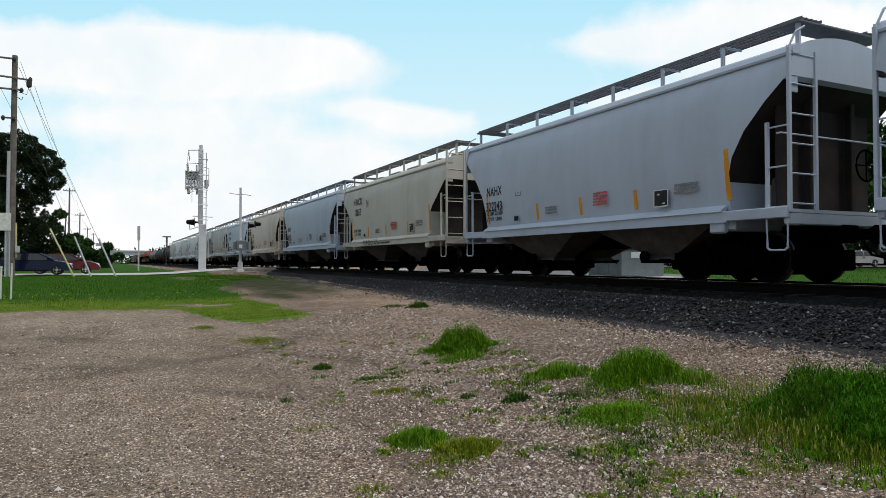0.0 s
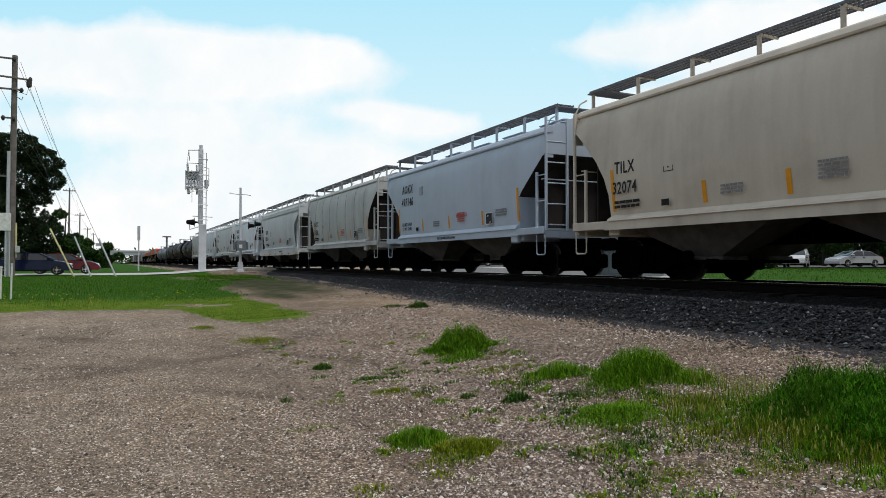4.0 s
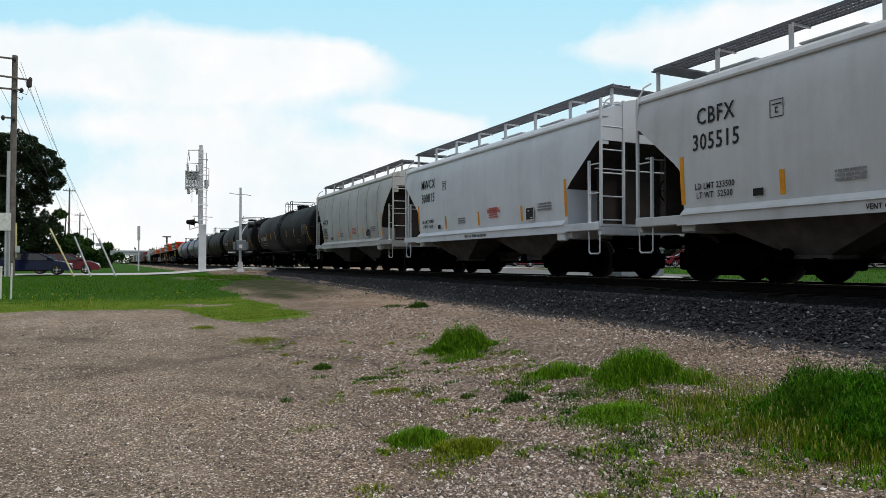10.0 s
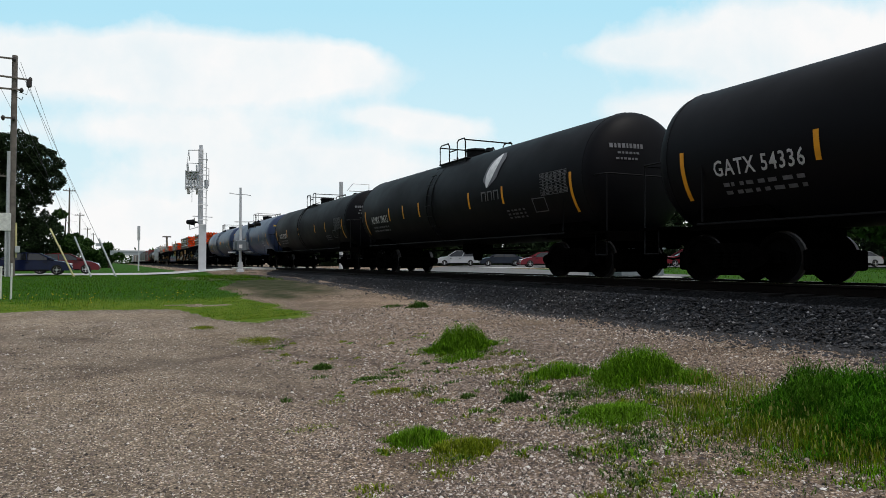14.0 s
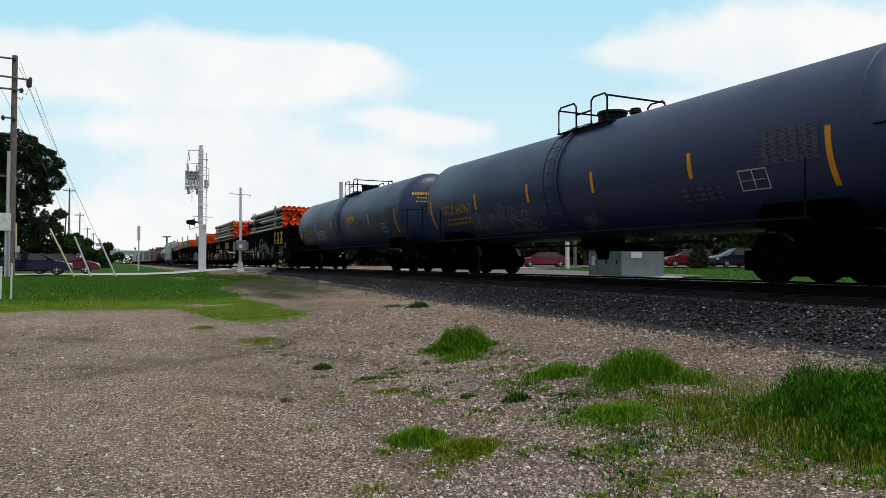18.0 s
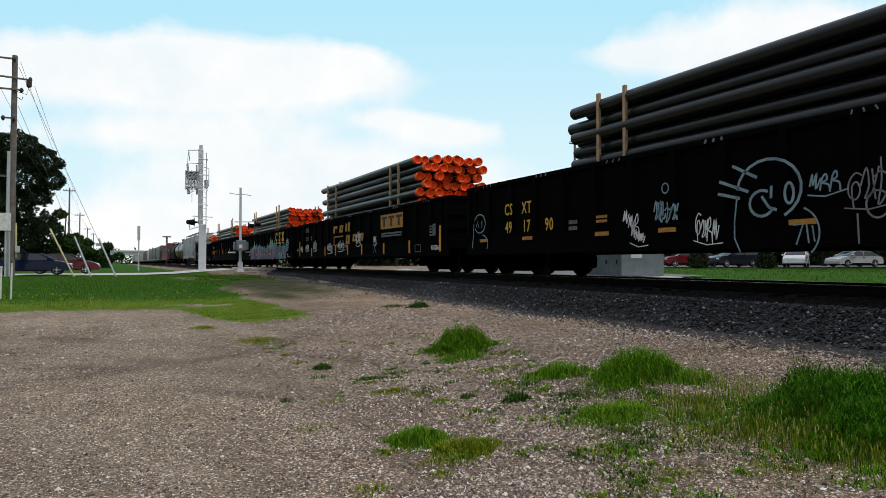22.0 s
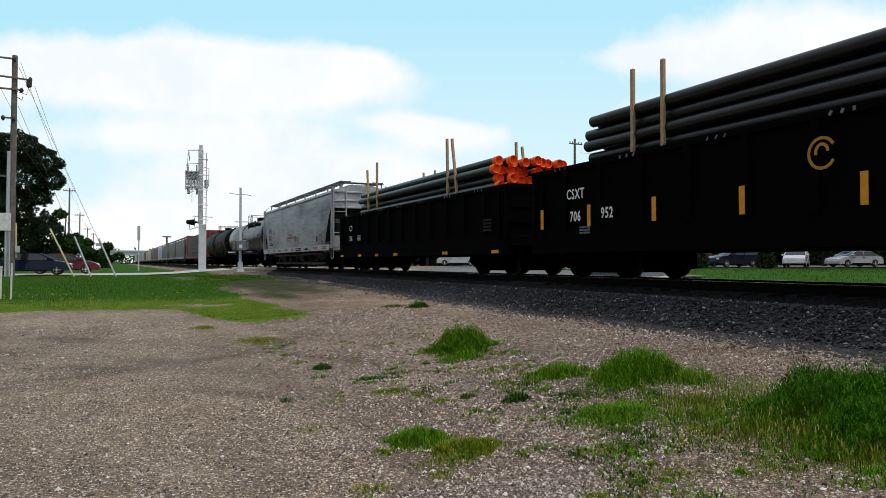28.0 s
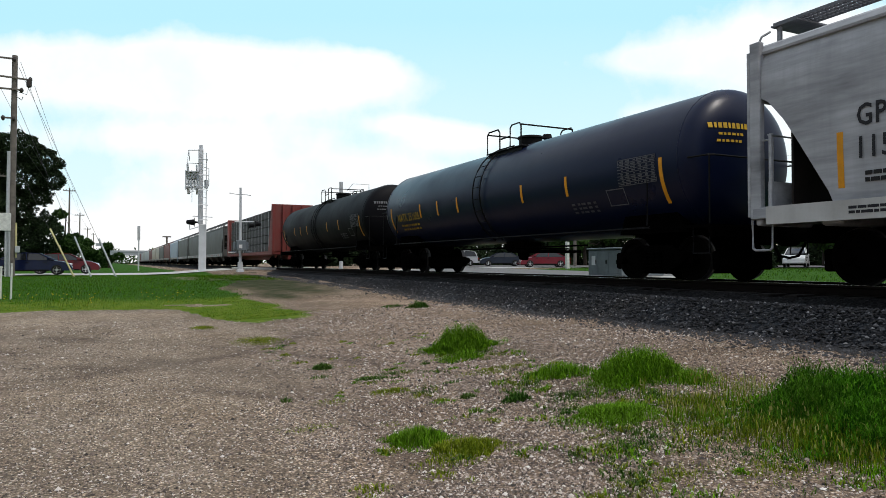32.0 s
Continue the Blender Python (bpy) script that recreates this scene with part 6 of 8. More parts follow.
def foliage(lobes, count, size, seed):
    """Many small leaf blades round the lobes (x, y, z, rx, ry, rz), denser towards their surface."""
    rng = np.random.RandomState(seed)
    lob = np.array(lobes, float)
    vol = np.prod(lob[:, 3:], axis=1) ** (2 / 3)
    pick = rng.choice(len(lob), count, p=vol / vol.sum())
    d = rng.normal(size=(count, 3))
    d /= np.linalg.norm(d, axis=1)[:, None]
    rad = rng.uniform(0.45, 1.0, count) ** 0.5 * (1 + 0.18 * np.sin(d[:, 0] * 7 + pick) * np.cos(d[:, 2] * 6))
    c = lob[pick, :3] + d * lob[pick, 3:] * rad[:, None]
    a = rng.normal(size=(count, 3)); a /= np.linalg.norm(a, axis=1)[:, None]
    b = np.cross(a, rng.normal(size=(count, 3))); b /= np.linalg.norm(b, axis=1)[:, None]
    s = size * rng.uniform(0.6, 1.4, count)[:, None]
    q = np.stack([c - a * s, c - b * s * 0.45, c + a * s, c + b * s * 0.45], axis=1).reshape(-1, 3)
    mb = MB()
    mb.v = [tuple(p) for p in q.tolist()]
    mb.f = [(4 * i, 4 * i + 1, 4 * i + 2, 4 * i + 3) for i in range(count)]
    return mb


def flat_mesh(mb, name):
    me = bpy.data.meshes.new(name)
    me.from_pydata(mb.v, [], mb.f)
    return me


def tree(at, h, lobes, count, size, seed, leaf="leaf", label="leafy green tree", trunk=0.3, limbs=5, name="tree", group="trees"):
    ob = thing(name, label, "tree", at, group)
    rnd = random.Random(seed)
    top = max(l[2] for l in lobes)
    part("trunk", MB().tube([(0, 0, -0.4), (rnd.uniform(-0.2, 0.2), 0, h * 0.2), (rnd.uniform(-0.3, 0.3), 0.1, h * 0.4), (0.1, 0, top)], trunk, 9, r2=trunk * 0.25), "bark", ob, smooth=True)
    for i in range(min(limbs, len(lobes))):
        l = lobes[i]
        part("limb", MB().tube([(0, 0, h * rnd.uniform(0.15, 0.35)), (l[0] * 0.5, l[1] * 0.5, l[2] * 0.72), (l[0], l[1], l[2])], trunk * 0.5, 6, r2=trunk * 0.12), "bark", ob)
    part("crown", flat_mesh(foliage(lobes, count, size, seed), "crown"), leaf, ob)
    return ob


def lobes_round(h, w, n, seed, low=0.35):
    rnd = random.Random(seed)
    out = []
    for i in range(n):
        z = h * rnd.uniform(low, 0.86)
        k = math.sin(math.pi * min(1, max(0.1, (z / h - low + 0.25) / (1.25 - low)))) ** 0.7
        a = rnd.uniform(0, 6.28)
        r = w * k * rnd.uniform(0.25, 0.8)
        s = w * rnd.uniform(0.28, 0.45)
        out.append((r * math.cos(a), r * math.sin(a), z, s, s, s * 0.75))
    return out


tree((-10.5, 88.0, 0.6), 15.5, [(-3.0, 0, 12.3, 2.9, 2.8, 2.2), (0.5, 0, 13.6, 2.8, 2.6, 1.9), (2.9, 0, 12.2, 2.3, 2.2, 1.8), (4.0, 0, 10.3, 1.5, 1.5, 1.3), (1.2, 0, 10.2, 2.6, 2.2, 2.2), (-5.0, 0, 10.5, 2.5, 2.4, 2.4), (0.0, 0, 7.0, 2.6, 2.4, 2.2), (-5.5, 0, 6.0, 3.0, 2.4, 3.0), (3.4, 0, 4.2, 1.8, 2, 2.4), (0.5, 0, 3.0, 2.8, 2, 2.4), (-2.5, 0, 9.0, 2.6, 2.4, 1.8), (2.6, 0.4, 8.3, 1.6, 1.6, 1.0), (-1.6, 0.5, 5.5, 2.6, 2.4, 2.2)], 64000, 0.16, 3, "leaf_dark", "tall dark evergreen tree with a rounded crown", 0.45)
tree((-14.5, 84.0, 0.6), 14.0, lobes_round(14.0, 4.5, 9, 5), 6000, 0.36, 6, "leaf_dark", "dark tree behind the utility pole", 0.4)
tree((-6.0, 103.0, 0.6), 9.5, lobes_round(9.3, 3.0, 9, 8, 0.15), 10000, 0.19, 9, "leaf", "bushy green tree beside the road", 0.25)
tree((-9.5, 99.0, 0.6), 9.0, lobes_round(9.0, 3.2, 9, 18, 0.12), 9000, 0.19, 19, "leaf", "bushy green tree beside the road", 0.25)
tree((-3.2, 112.0, 0.6), 5.6, lobes_round(5.4, 2.6, 8, 28, 0.1), 7000, 0.19, 29, "leaf", "low green tree beside the road", 0.2)
tree((-0.8, 122.0, 0.6), 4.2, lobes_round(4.2, 2.6, 7, 38, 0.1), 5000, 0.19, 39, "leaf", "low green shrub beside the road", 0.15)
tree((-17.0, 96.0, 0.6), 11.0, lobes_round(11.0, 4.5, 9, 48, 0.1), 4000, 0.35, 49, "leaf_dark", "dark tree behind the utility pole", 0.3)
for i, (x, y, h) in enumerate(((34.0, 84.0, 10.2), (40.5, 88.0, 8.8), (57.0, 73.0, 12.6), (60.0, 62.0, 10.0), (66.0, 55.0, 11.5), (73.0, 50.0, 12.0), (72.0, 42.0, 11.0), (57.0, 31.0, 11.5), (47.8, 27.5, 10.6), (80.0, 36.0, 12.0), (70.0, 24.0, 11.0), (84.0, 25.0, 12.5))):
    tree((x, y, 1.0), h, lobes_round(h, h * 0.36, 11, 60 + i, 0.22), 4200, 0.32, 70 + i, "leaf" if i % 3 else "leaf_dark", "leafy green tree beyond the parking lot", 0.28)
for i, (x, y, h) in enumerate(((39.0, 36.6, 2.6), (45.5, 36.0, 2.2))):
    tree((x, y, 1.0), h, [(0, 0, h * k, 0.95 * (1.1 - k), 0.95 * (1.1 - k), 0.3) for k in (0.15, 0.3, 0.45, 0.6, 0.75, 0.9)], 1800, 0.10, 90 + i, "leaf_dark", "small dark evergreen shrub on the grass", 0.06, 0, "shrub", "shrubs")
# the dark belt of trees behind the parking lot
rnd = random.Random(14)
belt = []
for k in range(12, 120):
    u = k / 119
    x, y = 16 + 112 * u + rnd.uniform(-3, 3), 112 - 78 * u + rnd.uniform(-4, 4)
    h = 5.6 + 2.2 * noise.noise((u * 14, 0, 3)) + 1.2
    belt.append((x, y, 1.0 + h * 0.45, 3.4, 3.4, max(2.2, h * 0.62)))
tagged(part("tree_belt", flat_mesh(foliage(belt, 46000, 0.46, 15), "tree_belt"), "leaf_dark", None), "dark belt of dense trees behind the parking lot", "woods", kind="stuff")
# far wooded skyline
rnd = random.Random(12)
far_lobes = []
for k in range(150):
    x = -260 + k * 5.2
    far_lobes.append((x, 430 + rnd.uniform(-30, 60), rnd.uniform(1.5, 5.5), 9, 9, rnd.uniform(3.5, 6.5)))
for k in range(90):
    a = radians(-2 + k)
    far_lobes.append((250 * math.sin(a) + 40, 250 * math.cos(a) - 30, 3.5, 8, 8, rnd.uniform(4, 8)))
# unseen ring of trees behind the camera, added to darken reflections on the tanks
for k in range(70):
    a = radians(95 + k * 3.5)
    far_lobes.append((70 * math.sin(a), 70 * math.cos(a), rnd.uniform(2, 8), 6, 6, rnd.uniform(4, 7)))
tagged(part("far_woods", flat_mesh(foliage(far_lobes, 34000, 1.0, 4), "far_woods"), "leaf", None), "far line of green woods along the horizon, and an unseen ring of trees added behind the camera", "woods", kind="stuff")
# ---- the train ----
hopper("hopper_car", "white covered hopper car with black stencils on steel trucks", 0.4, "flat", "blue_white", hl=5.6)
hopper("hopper_car", "bluish white covered hopper car with curved end cutouts", 13.05, "round", "blue_white", ("NAHX", "322243"), 5.65, weights=('LD LMT 231600', 'LT WT  54400'))
tan_car = hopper("hopper_car", "beige covered hopper car with angular end cutouts and a black scrawl", 25.65, "flat", "ivory", ("HWCX", "10052"), 5.55, weights=('LD LMT 233700', 'LT WT  52300'))
hopper("hopper_car", "bluish white covered hopper car with curved end cutouts", 38.3, "round", "blue_white", ("NAHX", "321467"), 5.9, weights=('LD LMT 232000', 'LT WT  54000'))
hopper("hopper_car", "dusty beige covered hopper car with curved end cutouts", 50.9, "round", "beige", ("TILX", "32074"), 5.6)
hopper("hopper_car", "pale bluish grey covered hopper car with angular end cutouts", 63.25, "flat", "blue_white", ("AOKX", "497146"), 5.55, weights=('LD LMT 233600', 'LT WT  53400'))
hopper("hopper_car", "grey covered hopper car with welded vertical seams", 75.65, "round", "grey", ("HWCX", "11636"), 5.65, ribs=7)
hopper("hopper_car", "pale grey covered hopper car with ribbed roof edge", 89.3, "flow", "pale", ("SHPX", "435216"), 5.8, strips=False)
hopper("hopper_car", "white covered hopper car with large black stencils", 102.0, "flat", "white", ("AOKX", "482747"), 5.6, weights=('LD LMT 234000', 'LT WT  52000'))
hopper("hopper_car", "pale grey covered hopper car with angular end cutouts", 114.65, "flat", "pale", ("CBFX", "305515"), 5.65, weights=('LD LMT 233500', 'LT WT  52500'))
hopper("hopper_car", "white covered hopper car with angular end cutouts", 127.2, "flat", "white", ("MWCX", "300815"), 5.7, weights=('LD LMT 233400', 'LT WT  52600'))
hopper("hopper_car", "grey covered hopper car with welded vertical seams", 139.85, "round", "grey", ("HWCX", "12462"), 5.6, ribs=7, weights=('LD LMT 232500', 'LT WT  53500'))

tank("tank_car", "black tank car with amber reflector strips and white stencils", 155.1, "tank_black", "GATX 54336", length=18.15)
tank("tank_car", "black tank car with a white leaf mark", 173.3, "tank_black", "ADMX 28832", length=18.6, logo=True, band=False, r=1.55, dome=0.5)
tank("tank_car", "black tank car with white stencils", 191.85, "tank_black", "NATX 252079", length=18.5, band=False, shift=-0.25, dome=0.7)
utlx_a = tank("tank_car", "faded blue-black tank car with white spray tags", 210.2, "tank_blue", "UTLX 643967", "yellow_ink", length=18.2, shift=0.0)
utlx = tank("tank_car", "faded blue-black tank car with a yellow warning panel and spray tags", 228.65, "tank_blue", "UTLX 640093", "yellow_ink", length=18.7, placard=True, shift=0.1)

g1 = gondola("gondola_car", "black mill gondola with yellow letters and white spray tags", 248.55, 9.9, top=2.7, ribs=17)
g2 = gondola("gondola_car", "black mill gondola with yellow panel and broken lettering", 270.0, 10.2, ribs=17)
g3 = gondola("gondola_car", "black mill gondola covered in a lilac and teal mural", 291.55, 10.05, ribs=17)
g4 = gondola("gondola_car", "dull black gondola with white numbers and amber strips", 311.5, 8.7, top=2.75, ribs=14)
g5 = gondola("gondola_car", "low black gondola with white numbers", 329.25, 7.85, top=2.62, ribs=13)
pipe_load(248.55, -6.9, 4.7, 9, 8, 1.33, 1, ((-4.3, 4), (-5.2, -6), (3.7, 0), (2.8, 0)), rad=0.146)
pipe_load(270.0, -7.2, 5.4, 9, 8, 1.55, 2, ((-4.55, 0), (-5.45, 0), (4.4, 0), (3.0, 0)), rad=0.146, tall=(-0.12, 0.02))
pipe_load(291.55, -7.4, 5.6, 9, 9, 1.68, 3, ((-4.55, 0), (-5.35, 0), (3.75, 0), (3.0, 0)), tall=(0.3, 0.5), rad=0.117)
pipe_load(311.5, -6.6, 6.6, 9, 9, 1.30, 4, ((-4.2, 0), (-5.0, 0), (5.0, 0), (4.1, 0)), tall=(0.62, 0.78), rad=0.13)
pipe_load(329.3, -6.65, 5.55, 8, 9, 1.36, 5, ((-3.8, -2), (-4.7, -11), (4.0, -6), (3.1, 0)), tall=(0.85, 1.1), rad=0.128)


def panel(car, y0, y1, z0, z1, mat, name="painted_panel", x=-1.604, label=""):
    return part(name, MB().box(x, x + 0.01, y0, y1, z0, z1), mat, car, label)


def ribbon(mb, pts, w, x, shell=None):
    """A flat stroke of width w through (y, z) points on the near side, at x or laid on a round shell (radius, centre height)."""
    out = []
    for i, (y, z) in enumerate(pts):
        a, b = pts[max(0, i - 1)], pts[min(len(pts) - 1, i + 1)]
        d = Vector((b[0] - a[0], b[1] - a[1]))
        d = d.normalized() if d.length > 1e-6 else Vector((1, 0))
        for s in (-0.5, 0.5):
            yy, zz = y - d.y * w * s, z + d.x * w * s
            xx = x if shell is None else -math.sqrt(max(0.01, shell[0] ** 2 - (zz - shell[1]) ** 2)) - 0.014
            out.append((xx, yy, zz))
    mb.add(out, [(2 * i, 2 * i + 1, 2 * i + 3, 2 * i + 2) for i in range(len(pts) - 1)])
    return mb


def bow(cy, cz, ry, rz, a0, a1, n=14):
    """Points of an arc, angles in degrees; 0 points along the reading direction."""
    return [(cy - ry * math.cos(radians(a0 + (a1 - a0) * k / n)), cz + rz * math.sin(radians(a0 + (a1 - a0) * k / n))) for k in range(n + 1)]


def mark_blocks(car, y, z, h, mat="yellow_ink", gap=0.98):
    """The owner's mark as three plain yellow shapes, an open ring, a double bow and a cross, each on a bar."""
    x, w = -1.606, 0.16
    for k in range(3):
        yy, mb = y - k * gap, MB()
        if k == 0:
            ribbon(mb, bow(yy, z + h / 2, 0.20, h / 2 - 0.06, 50, 310, 18), w, x)
            mb.box(x, x + 0.004, yy - 0.28, yy - 0.22, z + h * 0.62, z + h)
        elif k == 1:
            ribbon(mb, bow(yy, z + h * 0.72, 0.15, h * 0.2, 20, 250, 12) + bow(yy, z + h * 0.28, 0.15, h * 0.2, 80, -160, 12), w * 0.85, x)
            mb.box(x, x + 0.004, yy - 0.25, yy - 0.2, z + h * 0.66, z + h).box(x, x + 0.004, yy + 0.2, yy + 0.25, z, z + h * 0.34)
        else:
            ribbon(mb, [(yy - 0.2, z + 0.05), (yy + 0.2, z + h - 0.05)], w * 1.2, x)
            ribbon(mb, [(yy + 0.2, z + 0.05), (yy - 0.2, z + h - 0.05)], w * 1.2, x + 0.002)
            for zz in (z, z + h - 0.09):
                for s in (-1, 1):
                    mb.box(x - 0.001, x + 0.003, yy + s * 0.23 - 0.12, yy + s * 0.23 + 0.12, zz, zz + 0.09)
        part("owner_mark", mb, mat, car)
        panel(car, yy - 0.29, yy + 0.29, z - 0.16, z - 0.07, mat, "mark_bar")


GLYPHS = (
    ([(0, 0.25), (0.22, 0.95), (0.3, 0.3), (0.55, 1.0), (0.6, 0.1), (0.95, 0.7)],),
    ([(0.9, 0.9), (0.5, 1.0), (0.1, 0.7), (0.2, 0.25), (0.6, 0.1), (0.85, 0.4), (0.6, 0.7), (0.3, 0.5), (0.5, -0.2)],),
    ([(-0.1, 0.6), (0.3, 0.75), (0.95, 0.5)], [(0.25, 1.1), (0.35, 0.5), (0.2, -0.1), (0.6, 0.15), (0.9, 0.8)]),
    ([(0, 0.9), (0.15, 0.2), (0.4, 0.05), (0.55, 0.6), (0.4, 0.9), (0.3, 0.5), (0.7, 0.15), (1.0, 0.4)],),
    ([(0.1, 0.0), (0.2, 0.8), (0.5, 1.05), (0.6, 0.7), (0.25, 0.5), (0.8, 0.35), (0.95, -0.15)],),
    ([(0.0, 0.5), (0.3, 1.0), (0.5, 0.5), (0.25, 0.15), (0.7, 0.3), (1.0, 1.0)], [(0.6, 0.95), (0.9, 0.1)]))


def spray(car, y0, y1, z0, z1, n, seed, mat="white_ink", w=0.03, lean=0.0, shell=None, x=-1.612, outline=0.0):
    """A sprayed tag of n loose signs between y0 (its start) and y1, drawn in quick strokes; outline: doubled contour."""
    rnd, mb = random.Random(seed), MB()
    size = (y0 - y1) / n
    for i in range(n):
        base = z0 + lean * i / max(1, n - 1) + rnd.uniform(-0.06, 0.06) * (z1 - z0)
        tall = (z1 - z0) * rnd.uniform(0.8, 1.15)
        for stroke in GLYPHS[rnd.randrange(len(GLYPHS))]:
            pts = [(y0 - (i - 0.05 + u * 1.15 + 0.12 * (v - 0.5)) * size + rnd.uniform(-0.03, 0.03) * size, base + v * tall) for u, v in stroke]
            fine, ends = [], [pts[0]] + pts + [pts[-1]]
            for a, b, c, d in zip(ends, ends[1:], ends[2:], ends[3:]):
                for k in range(4):
                    u = k / 4
                    fine.append(tuple(0.5 * (2 * q + (r - p) * u + (2 * p - 5 * q + 4 * r - e) * u * u + (3 * q - p - 3 * r + e) * u ** 3) for p, q, r, e in zip(a, b, c, d)))
            fine.append(pts[-1])
            if outline:
                for s in (-1, 1):
                    ribbon(mb, [(p[0] + s * outline, p[1] + s * outline * 0.4) for p in fine], w, x, shell)
            else:
                ribbon(mb, fine, w, x, shell)
    if rnd.random() < 0.6:
        ribbon(mb, [(y0 + 0.05, z0 - 0.06), ((y0 + y1) / 2, z0 - 0.1 + lean * 0.5), (y1 - 0.1, z0 - 0.02 + lean)], w * 0.8, x, shell)
    part("graffiti", mb, mat, car)


def strokes(car, lines, mat, w, x=-1.612):
    mb = MB()
    for pts in lines:
        ribbon(mb, pts, w, x)
    part("graffiti", mb, mat, car)


X = -1.61
SHELL = (1.49, 2.47)
M["sky_spray"] = plain("pale_blue_spray_paint", (0.22, 0.32, 0.36), 0.7, 0, 0.4, 4.0)
for y, w in ((2.2, 0.6), (1.55, 0.6), (0.9, 0.5)):
    spray(tan_car, y + w / 2, y - w / 2, 1.13, 1.36, 3, int(90 + y * 7), "ink", 0.022, x=-1.68)
# tags on the blue tanks
spray(utlx_a, 5.0, 2.0, 1.35, 1.95, 5, 12, "faint_ink", 0.022, 0.0, SHELL, outline=0.06)
spray(utlx_a, 2.0, 1.25, 1.35, 2.0, 1, 4, "faint_ink", 0.024, 0.0, SHELL, outline=0.07)
spray(utlx_a, -0.6, -1.2, 1.2, 1.55, 3, 7, "faint_ink", 0.02, 0.0, SHELL)
spray(utlx, -1.35, -3.1, 1.72, 2.06, 5, 8, "faint_ink", 0.022, 0.02, SHELL)
spray(utlx, -3.35, -5.5, 1.72, 2.1, 6, 9, "faint_ink", 0.022, 0.02, SHELL)
spray(utlx, 4.4, 2.6, 1.75, 2.05, 5, 10, "white_ink", 0.022, 0.0, SHELL)
spray(utlx, 3.9, 2.9, 1.5, 1.66, 4, 11, "faint_ink", 0.02, 0.0, SHELL)
mb = MB()
ribbon(mb, [(6.6, 1.95), (4.2, 2.0), (2.0, 1.92), (0.4, 1.97)], 0.014, 0, SHELL)
part("graffiti", mb, "dim_ink", utlx)
# first gondola
mark_blocks(g1, -5.75, 1.8, 0.62)
for text, y, z in (("CS", 7.33, 1.70), ("XT", 6.42, 1.70), ("49", 7.33, 1.20), ("17", 6.42, 1.20), ("90", 5.38, 1.20)):
    side_text(g1, text, 0.33, y, z, X, "yellow_ink")
strokes(g1, [bow(-0.98, 1.60, 0.62, 0.52, -60, 175), bow(-0.86, 1.38, 0.24, 0.22, 60, 330), [(-0.86, 1.5), (-1.0, 1.3), (-1.15, 1.25)], bow(-1.38, 1.51, 0.08, 0.17, 0, 360), [(-1.05, 1.66), (-1.04, 1.45)]], "sky_spray", 0.05)
strokes(g1, [[(-0.36, 1.55), (-0.30, 1.1), (-0.30, 0.8), (-0.42, 0.55)], bow(-1.5, 0.85, 0.40, 0.42, 70, -50), [(-1.45, 0.98), (-1.62, 0.98), (-1.5, 0.66)], [(-1.68, 0.98), (-1.72, 0.68)], [(-1.78, 0.96), (-1.82, 0.7)]], "sky_spray", 0.03)
strokes(g1, [[(-0.26, 2.09), (-0.77, 1.83)], [(0.03, 1.84), (-0.60, 1.60)], [(0.06, 1.62), (-0.42, 1.50)]], "sky_spray", 0.055)
strokes(g1, [bow(8.98, 1.54, 0.34, 0.28, -150, 160), [(9.34, 1.55), (9.38, 1.15), (9.45, 0.82)], [(9.2, 1.45), (9.12, 1.6), (9.02, 1.42)], bow(8.86, 0.92, 0.36, 0.28, 80, -30), [(8.85, 1.62), (8.85, 1.42)]], "sky_spray", 0.035)
strokes(g1, [bow(1.37, 1.86, 0.09, 0.1, 0, 360)], "sky_spray", 0.03)
spray(g1, 1.68, 1.05, 1.2, 1.62, 4, 21, "sky_spray", 0.034)
spray(g1, 2.6, 2.1, 1.15, 1.55, 3, 22, "white_ink", 0.024, -0.2)
spray(g1, 2.35, 1.95, 0.85, 1.12, 3, 23, "white_ink", 0.024, -0.1)
spray(g1, 0.6, 0.05, 0.85, 1.25, 4, 24, "white_ink", 0.024, -0.1)
spray(g1, -1.75, -2.25, 1.5, 1.75, 3, 25, "sky_spray", 0.03)
spray(g1, -2.35, -3.0, 1.25, 1.75, 3, 26, "faint_ink", 0.026)
strokes(g1, [bow(-2.8, 1.22, 0.17, 0.2, 0, 340), [(-2.5, 1.1), (-2.52, 0.65)]], "faint_ink", 0.03)
spray(g1, -3.2, -3.75, 1.15, 1.5, 3, 27, "faint_ink", 0.032)
strokes(g1, [bow(-3.82, 1.2, 0.16, 0.22, 0, 340)], "faint_ink", 0.03)
spray(g1, -4.4, -5.3, 0.9, 1.5, 4, 28, "dim_ink", 0.03)
spray(g1, -7.1, -8.2, 0.9, 1.5, 4, 29, "faint_ink", 0.03)
for y in (8.75, 6.4, 3.34, 1.34, -1.6, -3.7, -6.9):
    panel(g1, y - 0.24, y + 0.24, 0.98, 1.07, "tan_ink", "reflector_strip")
bars(g1, 3.34, 1.28, X, 0.4, 0.2, 2, "tan_ink", seed=5)
bars(g1, 4.4, 1.15, X, 0.35, 0.3, 2, "dim_ink", seed=6)
